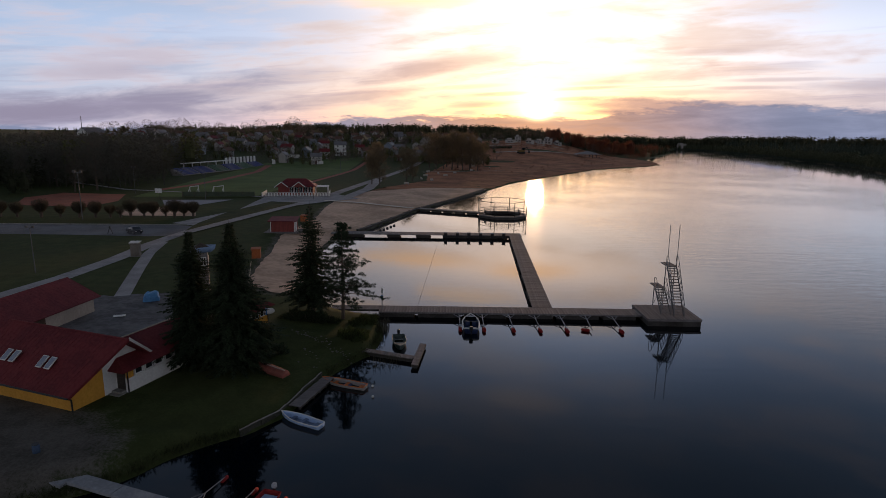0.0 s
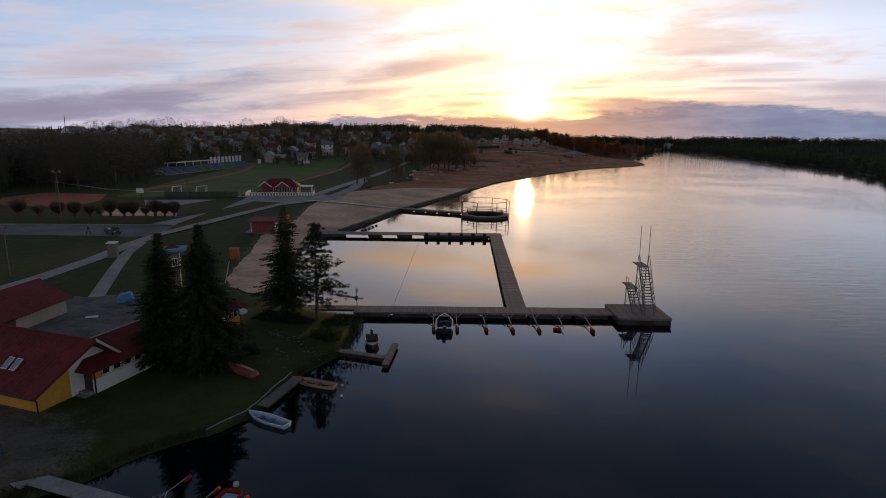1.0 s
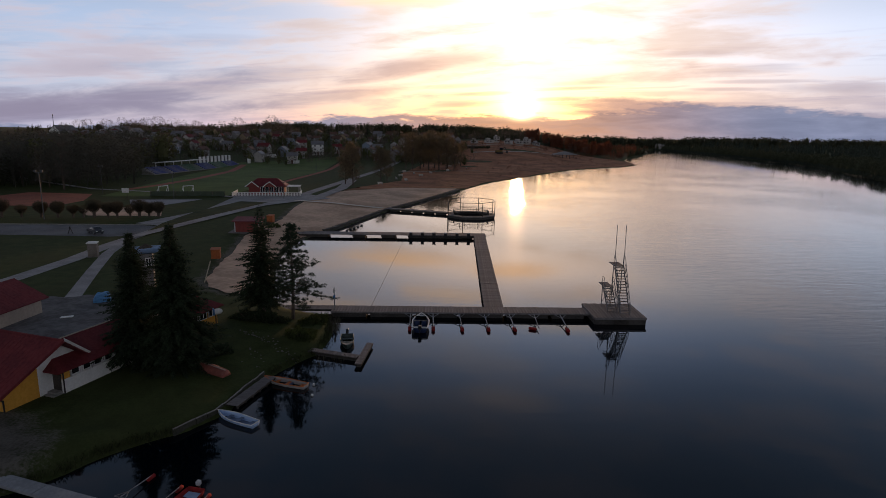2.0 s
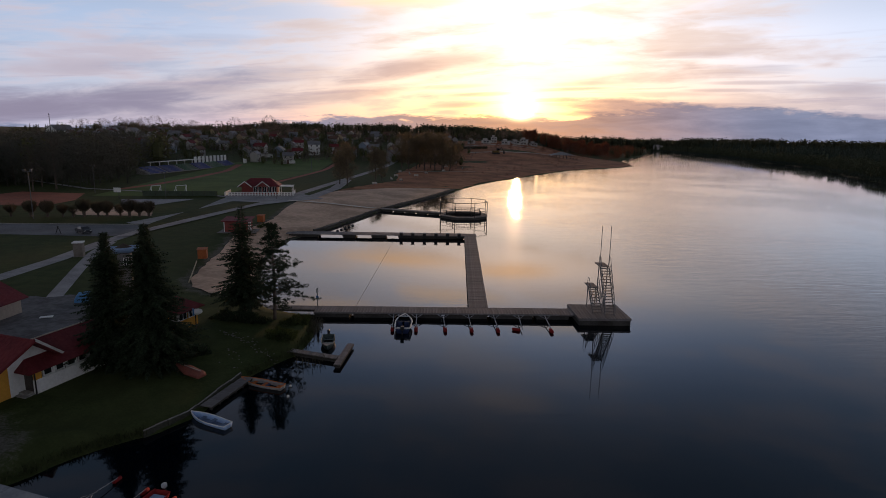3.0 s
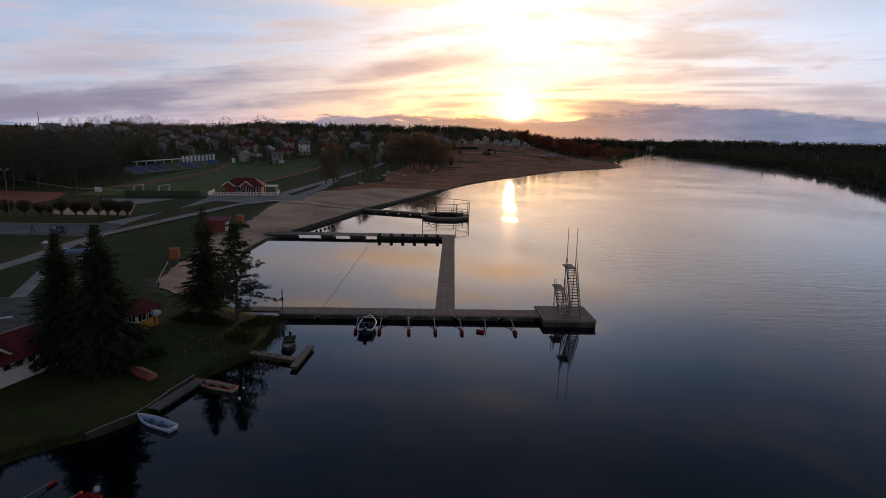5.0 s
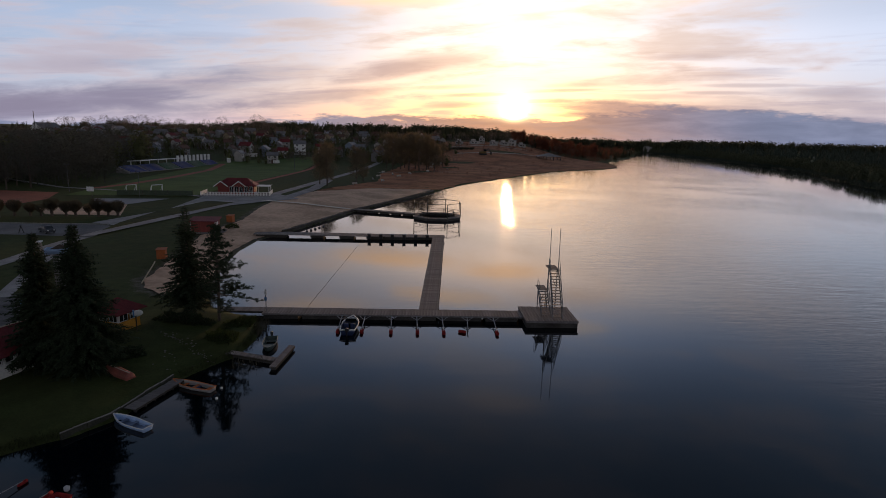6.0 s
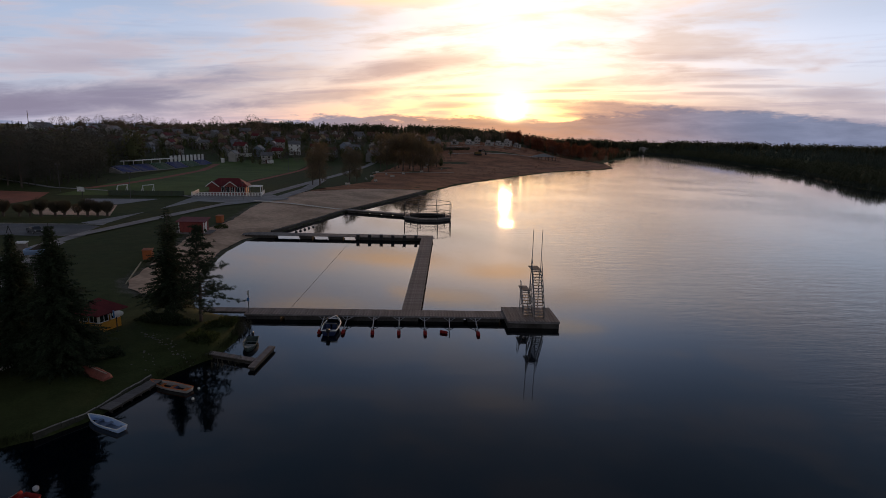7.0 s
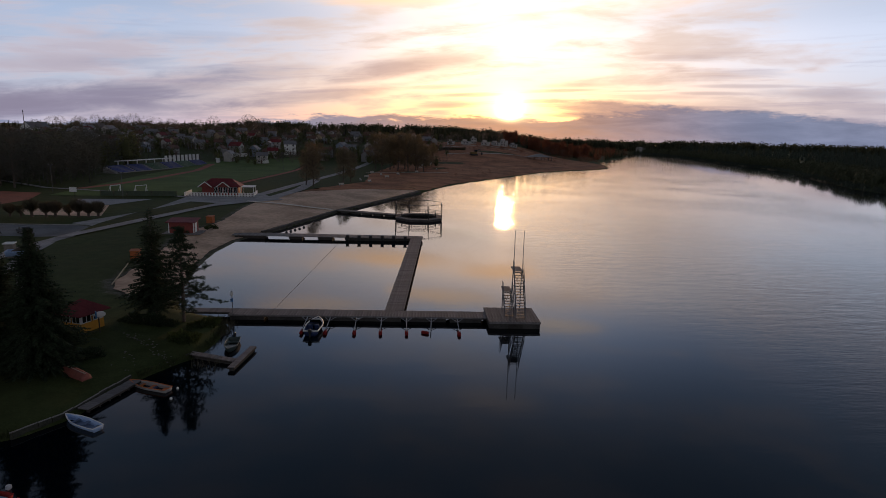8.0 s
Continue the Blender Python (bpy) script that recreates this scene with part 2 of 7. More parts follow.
def water_material():
    m = bpy.data.materials.new("lake_water")
    m.use_nodes = True
    k = Nodes(m.node_tree)
    b = m.node_tree.nodes["Principled BSDF"]
    b.inputs["Base Color"].default_value = (0.0008, 0.003, 0.006, 1)
    b.inputs["IOR"].default_value = 1.333
    b.inputs["Roughness"].default_value = 0.03
    b.inputs["Coat Weight"].default_value, b.inputs["Coat Roughness"].default_value, b.inputs["Coat IOR"].default_value = 0.08, 0.12, 1.33
    at = k.add("ShaderNodeTexCoord").outputs["Object"]
    sp = k.add("ShaderNodeSeparateXYZ")
    k.put(sp.inputs[0], at)
    wander = k.m("MULTIPLY", k.m("SUBTRACT", k.noise(at, 0.035, 3.0, 0.5), 0.5), 46.0)
    open_water = k.ramp(k.m("ADD", k.m("ADD", k.m("MULTIPLY", sp.outputs[1], 0.55), k.m("MULTIPLY", sp.outputs[0], 2.2)), k.m("MULTIPLY", wander, 0.5)), 98.0, 130.0, 0.10, 1.0)
    lee = k.m("ADD", k.m("SUBTRACT", sp.outputs[0], k.m("MULTIPLY", sp.outputs[1], 0.27)), k.m("MULTIPLY", wander, 0.5))
    open_water = k.m("MULTIPLY", open_water, k.ramp(lee, 88.0, 112.0, 1.0, 0.16))
    patch = k.m("MULTIPLY", open_water, k.ramp(k.noise(at, 0.028, 4.0, 0.55), 0.36, 0.62, 0.40, 1.0))
    mp = k.add("ShaderNodeMapping")
    mp.inputs["Scale"].default_value = (0.30, 1.45, 1.0)
    k.put(mp.inputs[0], at)
    wave = k.m("ADD", k.m("MULTIPLY", k.noise(mp.outputs[0], 0.55, 2.0, 0.5), 1.0), k.m("MULTIPLY", k.noise(mp.outputs[0], 2.3, 3.0, 0.6), 0.62))
    n = k.add("ShaderNodeBump")
    n.inputs["Distance"].default_value = 0.036
    k.put(n.inputs["Strength"], patch)
    k.put(n.inputs["Height"], wave)
    k.put(b.inputs["Normal"], n.outputs[0])
    return m


WATER = water_material()
GRASS = surf("lawn_grass", (0.064, 0.069, 0.021), (0.028, 0.036, 0.011), 0.22, 0.95, 0.03, fine=12, spec=0.1)


def lawn_material():
    """Spring lawn that wears away to bare dirt."""
    m = bpy.data.materials.new("worn_spring_lawn")
    m.use_nodes = True
    k = Nodes(m.node_tree)
    b = m.node_tree.nodes["Principled BSDF"]
    at = k.add("ShaderNodeTexCoord").outputs["Object"]
    bare = k.add("ShaderNodeAttribute")
    bare.attribute_name = "bareness"
    broad, mid, fine = k.noise(at, 0.09, 4.0, 0.6), k.noise(at, 0.7, 4.0, 0.65), k.noise(at, 6.0, 3.0, 0.7)
    tuft = k.m("ADD", k.m("MULTIPLY", mid, 0.55), k.m("MULTIPLY", fine, 0.45))
    grass = k.mix(k.ramp(tuft, 0.36, 0.66), (0.033, 0.047, 0.016), (0.064, 0.081, 0.029))
    grass = k.mix(k.ramp(broad, 0.40, 0.66, 0.0, 0.55), grass, (0.056, 0.060, 0.024))
    dirt = k.mix(k.ramp(tuft, 0.34, 0.64), (0.072, 0.066, 0.056), (0.142, 0.130, 0.114))
    worn = k.ramp(k.m("ADD", bare.outputs["Fac"], k.m("MULTIPLY", k.m("SUBTRACT", tuft, 0.5), 1.5)), 0.35, 0.75)
    k.put(b.inputs["Base Color"], k.mix(worn, grass, dirt))
    b.inputs["Roughness"].default_value, b.inputs["Specular IOR Level"].default_value = 0.95, 0.08
    n = k.add("ShaderNodeBump")
    n.inputs["Strength"].default_value, n.inputs["Distance"].default_value = 0.6, 0.04
    k.put(n.inputs["Height"], tuft)
    k.put(b.inputs["Normal"], n.outputs[0])
    return m


LAWN = lawn_material()
EARTH = surf("brown_shore_earth", (0.46, 0.215, 0.125), (0.22, 0.11, 0.068), 0.08, 0.95, 0.03, fine=10, spec=0.05)
SAND = surf("beach_sand", (0.70, 0.50, 0.37), (0.41, 0.29, 0.21), 0.10, 0.95, 0.04, fine=12, spec=0.08)
ASPHALT = surf("worn_asphalt", (0.17, 0.175, 0.19), (0.10, 0.105, 0.115), 0.18, 0.85, 0.01, fine=22, spec=0.2)
PAVING = surf("pale_paving", (0.34, 0.335, 0.34), (0.225, 0.22, 0.225), 0.35, 0.85, 0.01, fine=14, spec=0.2)
TURF = surf("pitch_turf", (0.105, 0.155, 0.045), (0.068, 0.108, 0.032), 0.09, 0.95, 0.02, fine=24, spec=0.1)
CLAY = surf("red_clay", (0.30, 0.080, 0.042), (0.21, 0.060, 0.034), 0.2, 0.95, 0.01)
COURT = surf("grey_court", (0.27, 0.27, 0.29), (0.22, 0.22, 0.24), 0.2, 0.85, 0.005)
PLANK = surf("weathered_plank", (0.240, 0.224, 0.226), (0.152, 0.142, 0.143), 0.8, 0.9, 0.01, vary=0.13, fine=9, stretch=(4, 0.6, 1), spec=0.2)
TIMBER = surf("dark_wet_timber", (0.055, 0.045, 0.036), (0.03, 0.025, 0.02), 1.2, 0.7, 0.01)
CONCRETE = surf("grey_concrete", (0.30, 0.29, 0.27), (0.20, 0.195, 0.185), 0.7, 0.9, 0.01)
PONTOON = surf("pontoon_concrete", (0.075, 0.068, 0.063), (0.042, 0.039, 0.037), 0.8, 0.85, 0.01)
GALV = surf("galvanised_steel", (0.30, 0.30, 0.31), (0.22, 0.22, 0.23), 3.0, 0.6, 0.0, metal=0.5)
GRATING = surf("dull_steel_grating", (0.19, 0.19, 0.20), (0.13, 0.13, 0.14), 3.0, 0.7, 0.0, metal=0.3)
MOSSY = surf("mossy_stone", (0.055, 0.055, 0.040), (0.030, 0.031, 0.023), 0.9, 0.95, 0.01)
POLE = surf("grey_lamp_pole", (0.12, 0.12, 0.125), (0.09, 0.09, 0.095), 1.0, 0.7)
DARKSTEEL = surf("dark_steel", (0.06, 0.055, 0.05), (0.035, 0.03, 0.028), 2.0, 0.55, 0.0, metal=0.6)
REDFLOAT = surf("red_plastic_float", (0.33, 0.032, 0.030), (0.20, 0.020, 0.022), 3.0, 0.8, spec=0.1)
WHITE = surf("white_paint", (0.78, 0.78, 0.76), (0.66, 0.66, 0.64), 0.9, 0.6, 0.002)
YELLOW = surf("yellow_ochre_render", (0.66, 0.33, 0.045), (0.55, 0.27, 0.035), 0.7, 0.85, 0.004)
CREAM = surf("cream_render", (0.52, 0.45, 0.37), (0.42, 0.36, 0.30), 0.5, 0.85, 0.004)
REDROOF = surf("red_sheet_roof", (0.185, 0.033, 0.037), (0.125, 0.024, 0.029), 0.6, 0.65, 0.002, spec=0.15)
REDWOOD = surf("red_painted_boards", (0.25, 0.045, 0.035), (0.17, 0.03, 0.025), 1.0, 0.7, 0.004, stretch=(6, 6, 0.6))
BLACK = surf("black_plastic", (0.018, 0.018, 0.02), (0.01, 0.01, 0.012), 3.0, 0.5)
GLASS = surf("window_glass", (0.02, 0.025, 0.03), (0.015, 0.018, 0.022), 1.0, 0.06, spec=0.8)
ORANGE = surf("orange_boards", (0.42, 0.115, 0.026), (0.30, 0.08, 0.018), 1.2, 0.7, 0.004)
BLUE = surf("blue_tarpaulin", (0.06, 0.20, 0.42), (0.04, 0.14, 0.32), 1.5, 0.5, 0.02)
NEEDLE = surf("spruce_needles", (0.042, 0.060, 0.032), (0.025, 0.038, 0.021), 0.8, 0.85, vary=0.35, island=True, thin=0.08, spec=0.1)
PINE = surf("pine_needles", (0.044, 0.062, 0.036), (0.027, 0.040, 0.024), 0.8, 0.85, vary=0.35, island=True, thin=0.12, spec=0.1)
BARK = surf("tree_bark", (0.13, 0.098, 0.075), (0.07, 0.053, 0.042), 3.0, 0.95, 0.01, stretch=(3, 3, 0.6))
TWIG = surf("budding_twigs", (0.21, 0.165, 0.10), (0.15, 0.118, 0.075), 0.5, 0.9, vary=0.3, island=True, thin=0.55, spec=0.1)
LEAF = surf("spring_leaves", (0.068, 0.086, 0.030), (0.042, 0.058, 0.021), 0.4, 0.85, vary=0.35, island=True, thin=0.25, spec=0.1)
RUST = surf("russet_twigs", (0.22, 0.085, 0.05), (0.15, 0.06, 0.038), 0.4, 0.9, vary=0.25, island=True, thin=0.5, spec=0.1)
FARWOOD = surf("far_conifer_foliage", (0.085, 0.090, 0.055), (0.055, 0.060, 0.038), 0.05, 0.9, vary=0.25, island=True, thin=0.45, spec=0.1)
WESTBARE = surf("grey_bare_branches", (0.110, 0.108, 0.088), (0.080, 0.078, 0.066), 0.05, 0.9, vary=0.15, island=True, thin=0.04, spec=0.1)
EASTWOOD = surf("bank_conifer_foliage", (0.056, 0.072, 0.056), (0.044, 0.056, 0.044), 0.05, 0.9, vary=0.10, island=True, thin=0.03, spec=0.1)
EASTLEAF = surf("bank_birch_foliage", (0.078, 0.086, 0.050), (0.060, 0.068, 0.042), 0.02, 0.9, vary=0.06, island=True, spec=0.1)
FARLEAF = surf("far_broadleaf_foliage", (0.125, 0.130, 0.058), (0.080, 0.085, 0.042), 0.05, 0.9, vary=0.35, island=True, thin=0.25, spec=0.1)
FARBARE = surf("far_bare_branches", (0.19, 0.155, 0.13), (0.12, 0.102, 0.09), 0.05, 0.9, vary=0.3, island=True, thin=0.40, spec=0.1)


# ---------- building helpers ----------
def thing(name, label, category, m=None, group=""):
    ob = new(name)
    ob.empty_display_size = 0.3
    if m is not None:
        ob.matrix_basis = m
    return tagged(ob, label, category, group)


def part(name, bm, material, parent=None, label="", smooth=False):
    """Links a bmesh as one mesh object under a thing or a part."""
    me = bpy.data.meshes.new(name)
    bmesh.ops.recalc_face_normals(bm, faces=bm.faces)
    bm.to_mesh(me)
    bm.free()
    me.materials.append(material)
    if smooth:
        me.polygons.foreach_set("use_smooth", [True] * len(me.polygons))
    ob = new(name, me)
    ob.parent = parent
    return tagged(ob, label)


def soup(name, verts, faces, material, parent=None, label=""):
    me = bpy.data.meshes.new(name)
    me.from_pydata(verts, [], faces)
    me.materials.append(material)
    ob = new(name, me)
    ob.parent = parent
    return tagged(ob, label)


def structure(ob, label, category):
    return tagged(ob, label, category, kind="structure")


def B():
    return bmesh.new()


def box(bm, x0, x1, y0, y1, z0, z1, m=None, bevel=0.0):
    vs = [bm.verts.new((x, y, z)) for x in (x0, x1) for y in (y0, y1) for z in (z0, z1)]
    fs = [bm.faces.new([vs[i] for i in q]) for q in ((0, 1, 3, 2), (4, 6, 7, 5), (0, 4, 5, 1), (2, 3, 7, 6), (0, 2, 6, 4), (1, 5, 7, 3))]
    if bevel:
        es = {e for f in fs for e in f.edges}
        made = bmesh.ops.bevel(bm, geom=list(es), offset=bevel, segments=1, affect="EDGES")
        vs = list({v for f in made["faces"] for v in f.verts} | {v for v in vs if v.is_valid})
    if m is not None:
        bmesh.ops.transform(bm, matrix=m, verts=vs)
    return bm


def tube(bm, p, q, r0, r1=None, n=6, caps=True):
    p, q = Vector(p), Vector(q)
    r1 = r0 if r1 is None else r1
    d = (q - p).normalized()
    a = d.orthogonal().normalized()
    b = d.cross(a)
    rings = []
    for c, r in ((p, r0), (q, r1)):
        rings.append([bm.verts.new(c + r * (math.cos(i * math.tau / n) * a + math.sin(i * math.tau / n) * b)) for i in range(n)])
    for i in range(n):
        bm.faces.new((rings[0][i], rings[0][(i + 1) % n], rings[1][(i + 1) % n], rings[1][i]))
    if caps:
        bm.faces.new(rings[0][::-1]), bm.faces.new(rings[1])
    return bm


def pipe(bm, points, r, n=6):
    for p, q in zip(points, points[1:]):
        tube(bm, p, q, r, r, n)
    return bm


def poly(bm, points, z0, z1):
    """An upright prism over a polygon."""
    lo = [bm.verts.new((x, y, z0)) for x, y in points]
    hi = [bm.verts.new((x, y, z1)) for x, y in points]
    bm.faces.new(lo[::-1]), bm.faces.new(hi)
    n = len(points)
    for i in range(n):
        bm.faces.new((lo[i], lo[(i + 1) % n], hi[(i + 1) % n], hi[i]))
    return bm


def slab(bm, a, b, c, d, thick):
    """A sheet with thickness through four corners."""
    a, b, c, d = (Vector(p) for p in (a, b, c, d))
    nrm = (b - a).cross(d - a).normalized() * thick
    top = [bm.verts.new(p) for p in (a, b, c, d)]
    low = [bm.verts.new(p - nrm) for p in (a, b, c, d)]
    bm.faces.new(top), bm.faces.new(low[::-1])
    for i in range(4):
        bm.faces.new((top[i], low[i], low[(i + 1) % 4], top[(i + 1) % 4]))
    return bm


# ---------- ground ----------
LAKE = [(-150, -400), (-80, -60), (-45, 8), (-26, 21), (-17.6, 24.6), (-16.3, 26.0), (-15.6, 27.3), (-14.2, 28.7), (-13.1, 29.6), (-12.0, 30.3), (-10.35, 32.4), (-9.0, 38.3), (-7.4, 41.2),
        (-6.2, 43.0), (-5.8, 46.3), (-6.0, 49.2), (-6.8, 51.5), (-10.2, 53.1), (-13.0, 56.0), (-15.2, 61), (-15.9, 65.7), (-17.9, 74.5), (-19.0, 84), (-18.6, 93),
        (-16.5, 99), (-14.8, 103), (-6.6, 131.5), (-1.9, 142.9), (6.8, 165.6), (13.2, 182), (23.7, 209), (37.3, 233.6), (56, 264.7), (80.4, 305.4),
        (102, 327.5), (123, 346), (141, 370), (151, 420), (164, 460), (203, 538), (262, 662), (303, 794), (336, 846), (341, 759), (322, 640), (303, 546), (289, 475),
        (282, 425), (270, 383), (233, 301), (208, 244), (188, 150), (200, 20), (250, -120), (350, -400)]


def shore_distance(x, y):
    """Metres from the shore line, positive on land."""
    x, y = np.asarray(x, float), np.asarray(y, float)
    best, inside = np.full(x.shape, 1e9), np.zeros(x.shape, bool)
    for (ax, ay), (bx, by) in zip(LAKE, LAKE[1:] + LAKE[:1]):
        dx, dy = bx - ax, by - ay
        t = np.clip(((x - ax) * dx + (y - ay) * dy) / (dx * dx + dy * dy), 0, 1)
        best = np.minimum(best, np.hypot(x - ax - t * dx, y - ay - t * dy))
        if ay != by:
            inside ^= ((ay > y) != (by > y)) & (x < (bx - ax) * (y - ay) / (by - ay) + ax)
    return np.where(inside, -best, best)


def smooth(v, lo, hi):
    t = np.clip((v - lo) / (hi - lo), 0, 1)
    return t * t * (3 - 2 * t)


def height(x, y):
    x, y = np.asarray(x, float), np.asarray(y, float)
    s = shore_distance(x, y)
    run = 1.3 + 11 * smooth(y, 58, 66) * (1 - smooth(y, 94, 100)) + 14 * smooth(y, 182, 200)
    ragged = 0.35 * np.sin(x * 0.9 + 1.3 * np.sin(y * 0.5)) * smooth(y, 170, 200)
    land = 0.12 + 0.88 * smooth((s + ragged) / run, 0, 1)
    quayed = smooth(y, 28.5, 30) * (1 - smooth(y, 42, 44)) * (x < -5)
    land = land * (1 - quayed) + quayed * (0.10 + 0.38 * smooth(s, 0, 0.3) + 0.52 * smooth(s, 0.3, 5))
    walled = smooth(y, 99, 104) * (1 - smooth(y, 176, 190)) * (x < 40)
    land = land * (1 - walled) + walled * (0.56 + 0.44 * smooth(s, 0.5, 16))
    hill = 13.0 * smooth(y, 235, 520) * smooth(x, 230, 80) * (0.45 + 0.55 * smooth(x, -340, -220)) + 3 * smooth(y, 500, 900)
    hill = hill * smooth(s, 15, 100)
    bank = np.where(x > 60 + 0.4 * y, 1.5 * smooth(s, 0, 40), 0)
    return np.where(s > 0, land + hill + bank, np.maximum(-1.6, s * 0.4 + 0.1))


def worn_edge(points, reach, pitch, seed):
    """The outline with its sides broken into short uneven runs."""
    r = random.Random(seed)
    out = []
    for a, b in zip(points, points[1:] + points[:1]):
        a, b = Vector(a), Vector(b)
        n = max(1, int((b - a).length / pitch))
        nrm = Vector((-(b - a).y, (b - a).x)).normalized()
        out += [tuple(a.lerp(b, i / n) + nrm * (r.gauss(0, reach) if i else 0.0)) for i in range(n)]
    return out


def edge_distance(points, x, y):
    """Metres outside a polygon, negative within it."""
    best = np.full(x.shape, 1e9)
    for (ax, ay), (bx, by) in zip(points, points[1:] + points[:1]):
        dx, dy = bx - ax, by - ay
        t = np.clip(((x - ax) * dx + (y - ay) * dy) / (dx * dx + dy * dy + 1e-9), 0, 1)
        best = np.minimum(best, np.hypot(x - ax - t * dx, y - ay - t * dy))
    return np.where(within(points, x, y), -best, best)


BEACH = worn_edge([(-15.8, 56.6), (-18.6, 57.2), (-21.2, 59.4), (-23.2, 64), (-24.2, 69.8), (-25.5, 80.5), (-27.5, 92), (-25.8, 109.2), (-27.4, 126), (-27.8, 143.8), (-22, 166), (-8, 178), (12.4, 182.4),
                (6.4, 166.1), (-2.3, 143.3), (-7.0, 131.9), (-15.2, 103.4), (-17, 99), (-19.2, 93), (-19.6, 84), (-18.5, 74.5), (-16.5, 65.7), (-15.6, 61.2)], 0.10, 1.2, 6)
BARE = [(-60, 40), (-30, 35.6), (-23.5, 31.6), (-20.6, 29.8), (-18.6, 28.2), (-17.6, 26.6), (-18.2, 25.2), (-19.2, 24.2), (-21, 22.6), (-35, 12), (-60, 2)]


def within(points, x, y):
    """Whether places lie inside a polygon."""
    inside = np.zeros(x.shape, bool)
    for (ax, ay), (bx, by) in zip(points, points[1:] + points[:1]):
        if ay != by:
            inside ^= ((ay > y) != (by > y)) & (x < (bx - ax) * (y - ay) / (by - ay) + ax)
    return inside


def build_ground():
    def steps(*spans):
        out = []
        for a, b, d in spans:
            out += list(np.arange(a, b, d))
        return np.array(out)
    xs = steps((-4000, -1000, 300), (-1000, -400, 60), (-400, -110, 12), (-110, -30, 2), (-30, 32, 0.75), (32, 130, 3), (130, 420, 8), (420, 1000, 60), (1000, 4300, 300))
    ys = steps((-3000, -400, 260), (-400, -20, 24), (-20, 20, 4), (20, 112, 0.75), (112, 215, 1.5), (215, 420, 4), (420, 900, 10), (900, 1500, 60), (1500, 4900, 300))
    gx, gy = np.meshgrid(xs, ys)
    z = height(gx, gy)
    sand, walled = within(BEACH, gx, gy), (gy > 99) & (gy < 184)
    z -= np.where(sand & walled & (shore_distance(gx, gy) < 5), 0.7, np.where(sand, 0.10, 0.0))
    n, m = len(xs), len(ys)
    verts = np.stack([gx.ravel(), gy.ravel(), z.ravel()], 1)
    i = (np.arange(m - 1)[:, None] * n + np.arange(n - 1)[None]).ravel()
    faces = np.stack([i, i + 1, i + n + 1, i + n], 1)
    ob = soup("ground", verts.tolist(), faces.tolist(), LAWN)
    bare = 1.0 - smooth(edge_distance(BARE, gx, gy), -3.0, 3.5)
    bare = np.maximum(bare, 0.62 * (1.0 - smooth(edge_distance(BEACH, gx, gy), 0.2, 3.0)))
    ob.data.attributes.new("bareness", "FLOAT", "POINT").data.foreach_set("value", bare.ravel())
    ob.data.polygons.foreach_set("use_smooth", [True] * len(ob.data.polygons))
    structure(ob, "dark spring lawn and bare earth round the lake", "ground")


build_ground()
bm = B()
for x0, x1, y0, y1 in ((-160, 380, -420, 880),):
    bm.faces.new([bm.verts.new(p) for p in ((x0, y0, 0), (x1, y0, 0), (x1, y1, 0), (x0, y1, 0))])
structure(part("water", bm, WATER), "calm dark lake water mirroring the sunset sky", "lake")


def drape(name, points, material, lift, label, category, step=4.0):
    """A sheet laid on the ground over a polygon."""
    bm = B()
    bm.faces.new([bm.verts.new((x, y, 0)) for x, y in points])
    for axis, k in ((0, "x"), (1, "y")):
        lo, hi = min(p[axis] for p in points), max(p[axis] for p in points)
        at = math.ceil(lo / step) * step
        while at < hi:
            co, no = [0, 0, 0], [0, 0, 0]
            co[axis], no[axis] = at, 1
            bmesh.ops.bisect_plane(bm, geom=bm.verts[:] + bm.edges[:] + bm.faces[:], plane_co=co, plane_no=no)
            at += step
    bmesh.ops.triangulate(bm, faces=bm.faces)
    vs = bm.verts[:]
    zs = height([v.co.x for v in vs], [v.co.y for v in vs])
    for v, z in zip(vs, zs):
        v.co.z = z + lift
    for f in bm.faces:
        if f.normal.z < 0:
            f.normal_flip()
    return structure(part(name, bm, material, smooth=True), label, category)


def ribbon(points, width):
    """The outline of a path of even width along a line."""
    pts = [Vector(p) for p in points]
    left, right = [], []
    for i, p in enumerate(pts):
        d = (pts[min(i + 1, len(pts) - 1)] - pts[max(i - 1, 0)]).normalized()
        nrm = Vector((-d.y, d.x)) * width / 2
        left.append(tuple(p + nrm)), right.append(tuple(p - nrm))
    return left + right[::-1]


drape("beach", BEACH,
      SAND, 0.05, "brown raked beach sand along the lake", "beach", 1.5)
drape("shore_earth", worn_edge([(-22, 166.1), (-20, 176), (-7.1, 204), (-8, 250), (4, 330), (14, 400), (26, 470), (70, 480), (112, 500), (136, 470), (150, 420), (150, 400), (138, 372), (122, 348), (101, 330), (79.6, 307), (55.4, 266.4), (36.8, 235.2), (23.1, 210.5), (12.5, 182.6), (-8, 178.2)], 0.5, 4.0, 4),
      EARTH, 0.09, "trampled brown earth of the far shore", "shore", 4.0)
drape("road", [(-140, 98), (-68.3, 98.8), (-50, 100.4), (-44.4, 98.5), (-43.0, 90), (-47.8, 88.5), (-61.4, 89.0), (-140, 88)], ASPHALT, 0.04, "grey asphalt car park road behind the lawn", "road")
drape("plaza", [(-44.6, 88), (-43.0, 88), (-39.2, 106.1), (-34.6, 129), (-29.1, 137.5), (-22.2, 144.7), (-30.5, 155.7), (-47.2, 148.4), (-44.8, 119.8), (-50, 101.2), (-44.2, 98.6)], PAVING, 0.17, "pale grey paved forecourt beside the beach", "pavement")
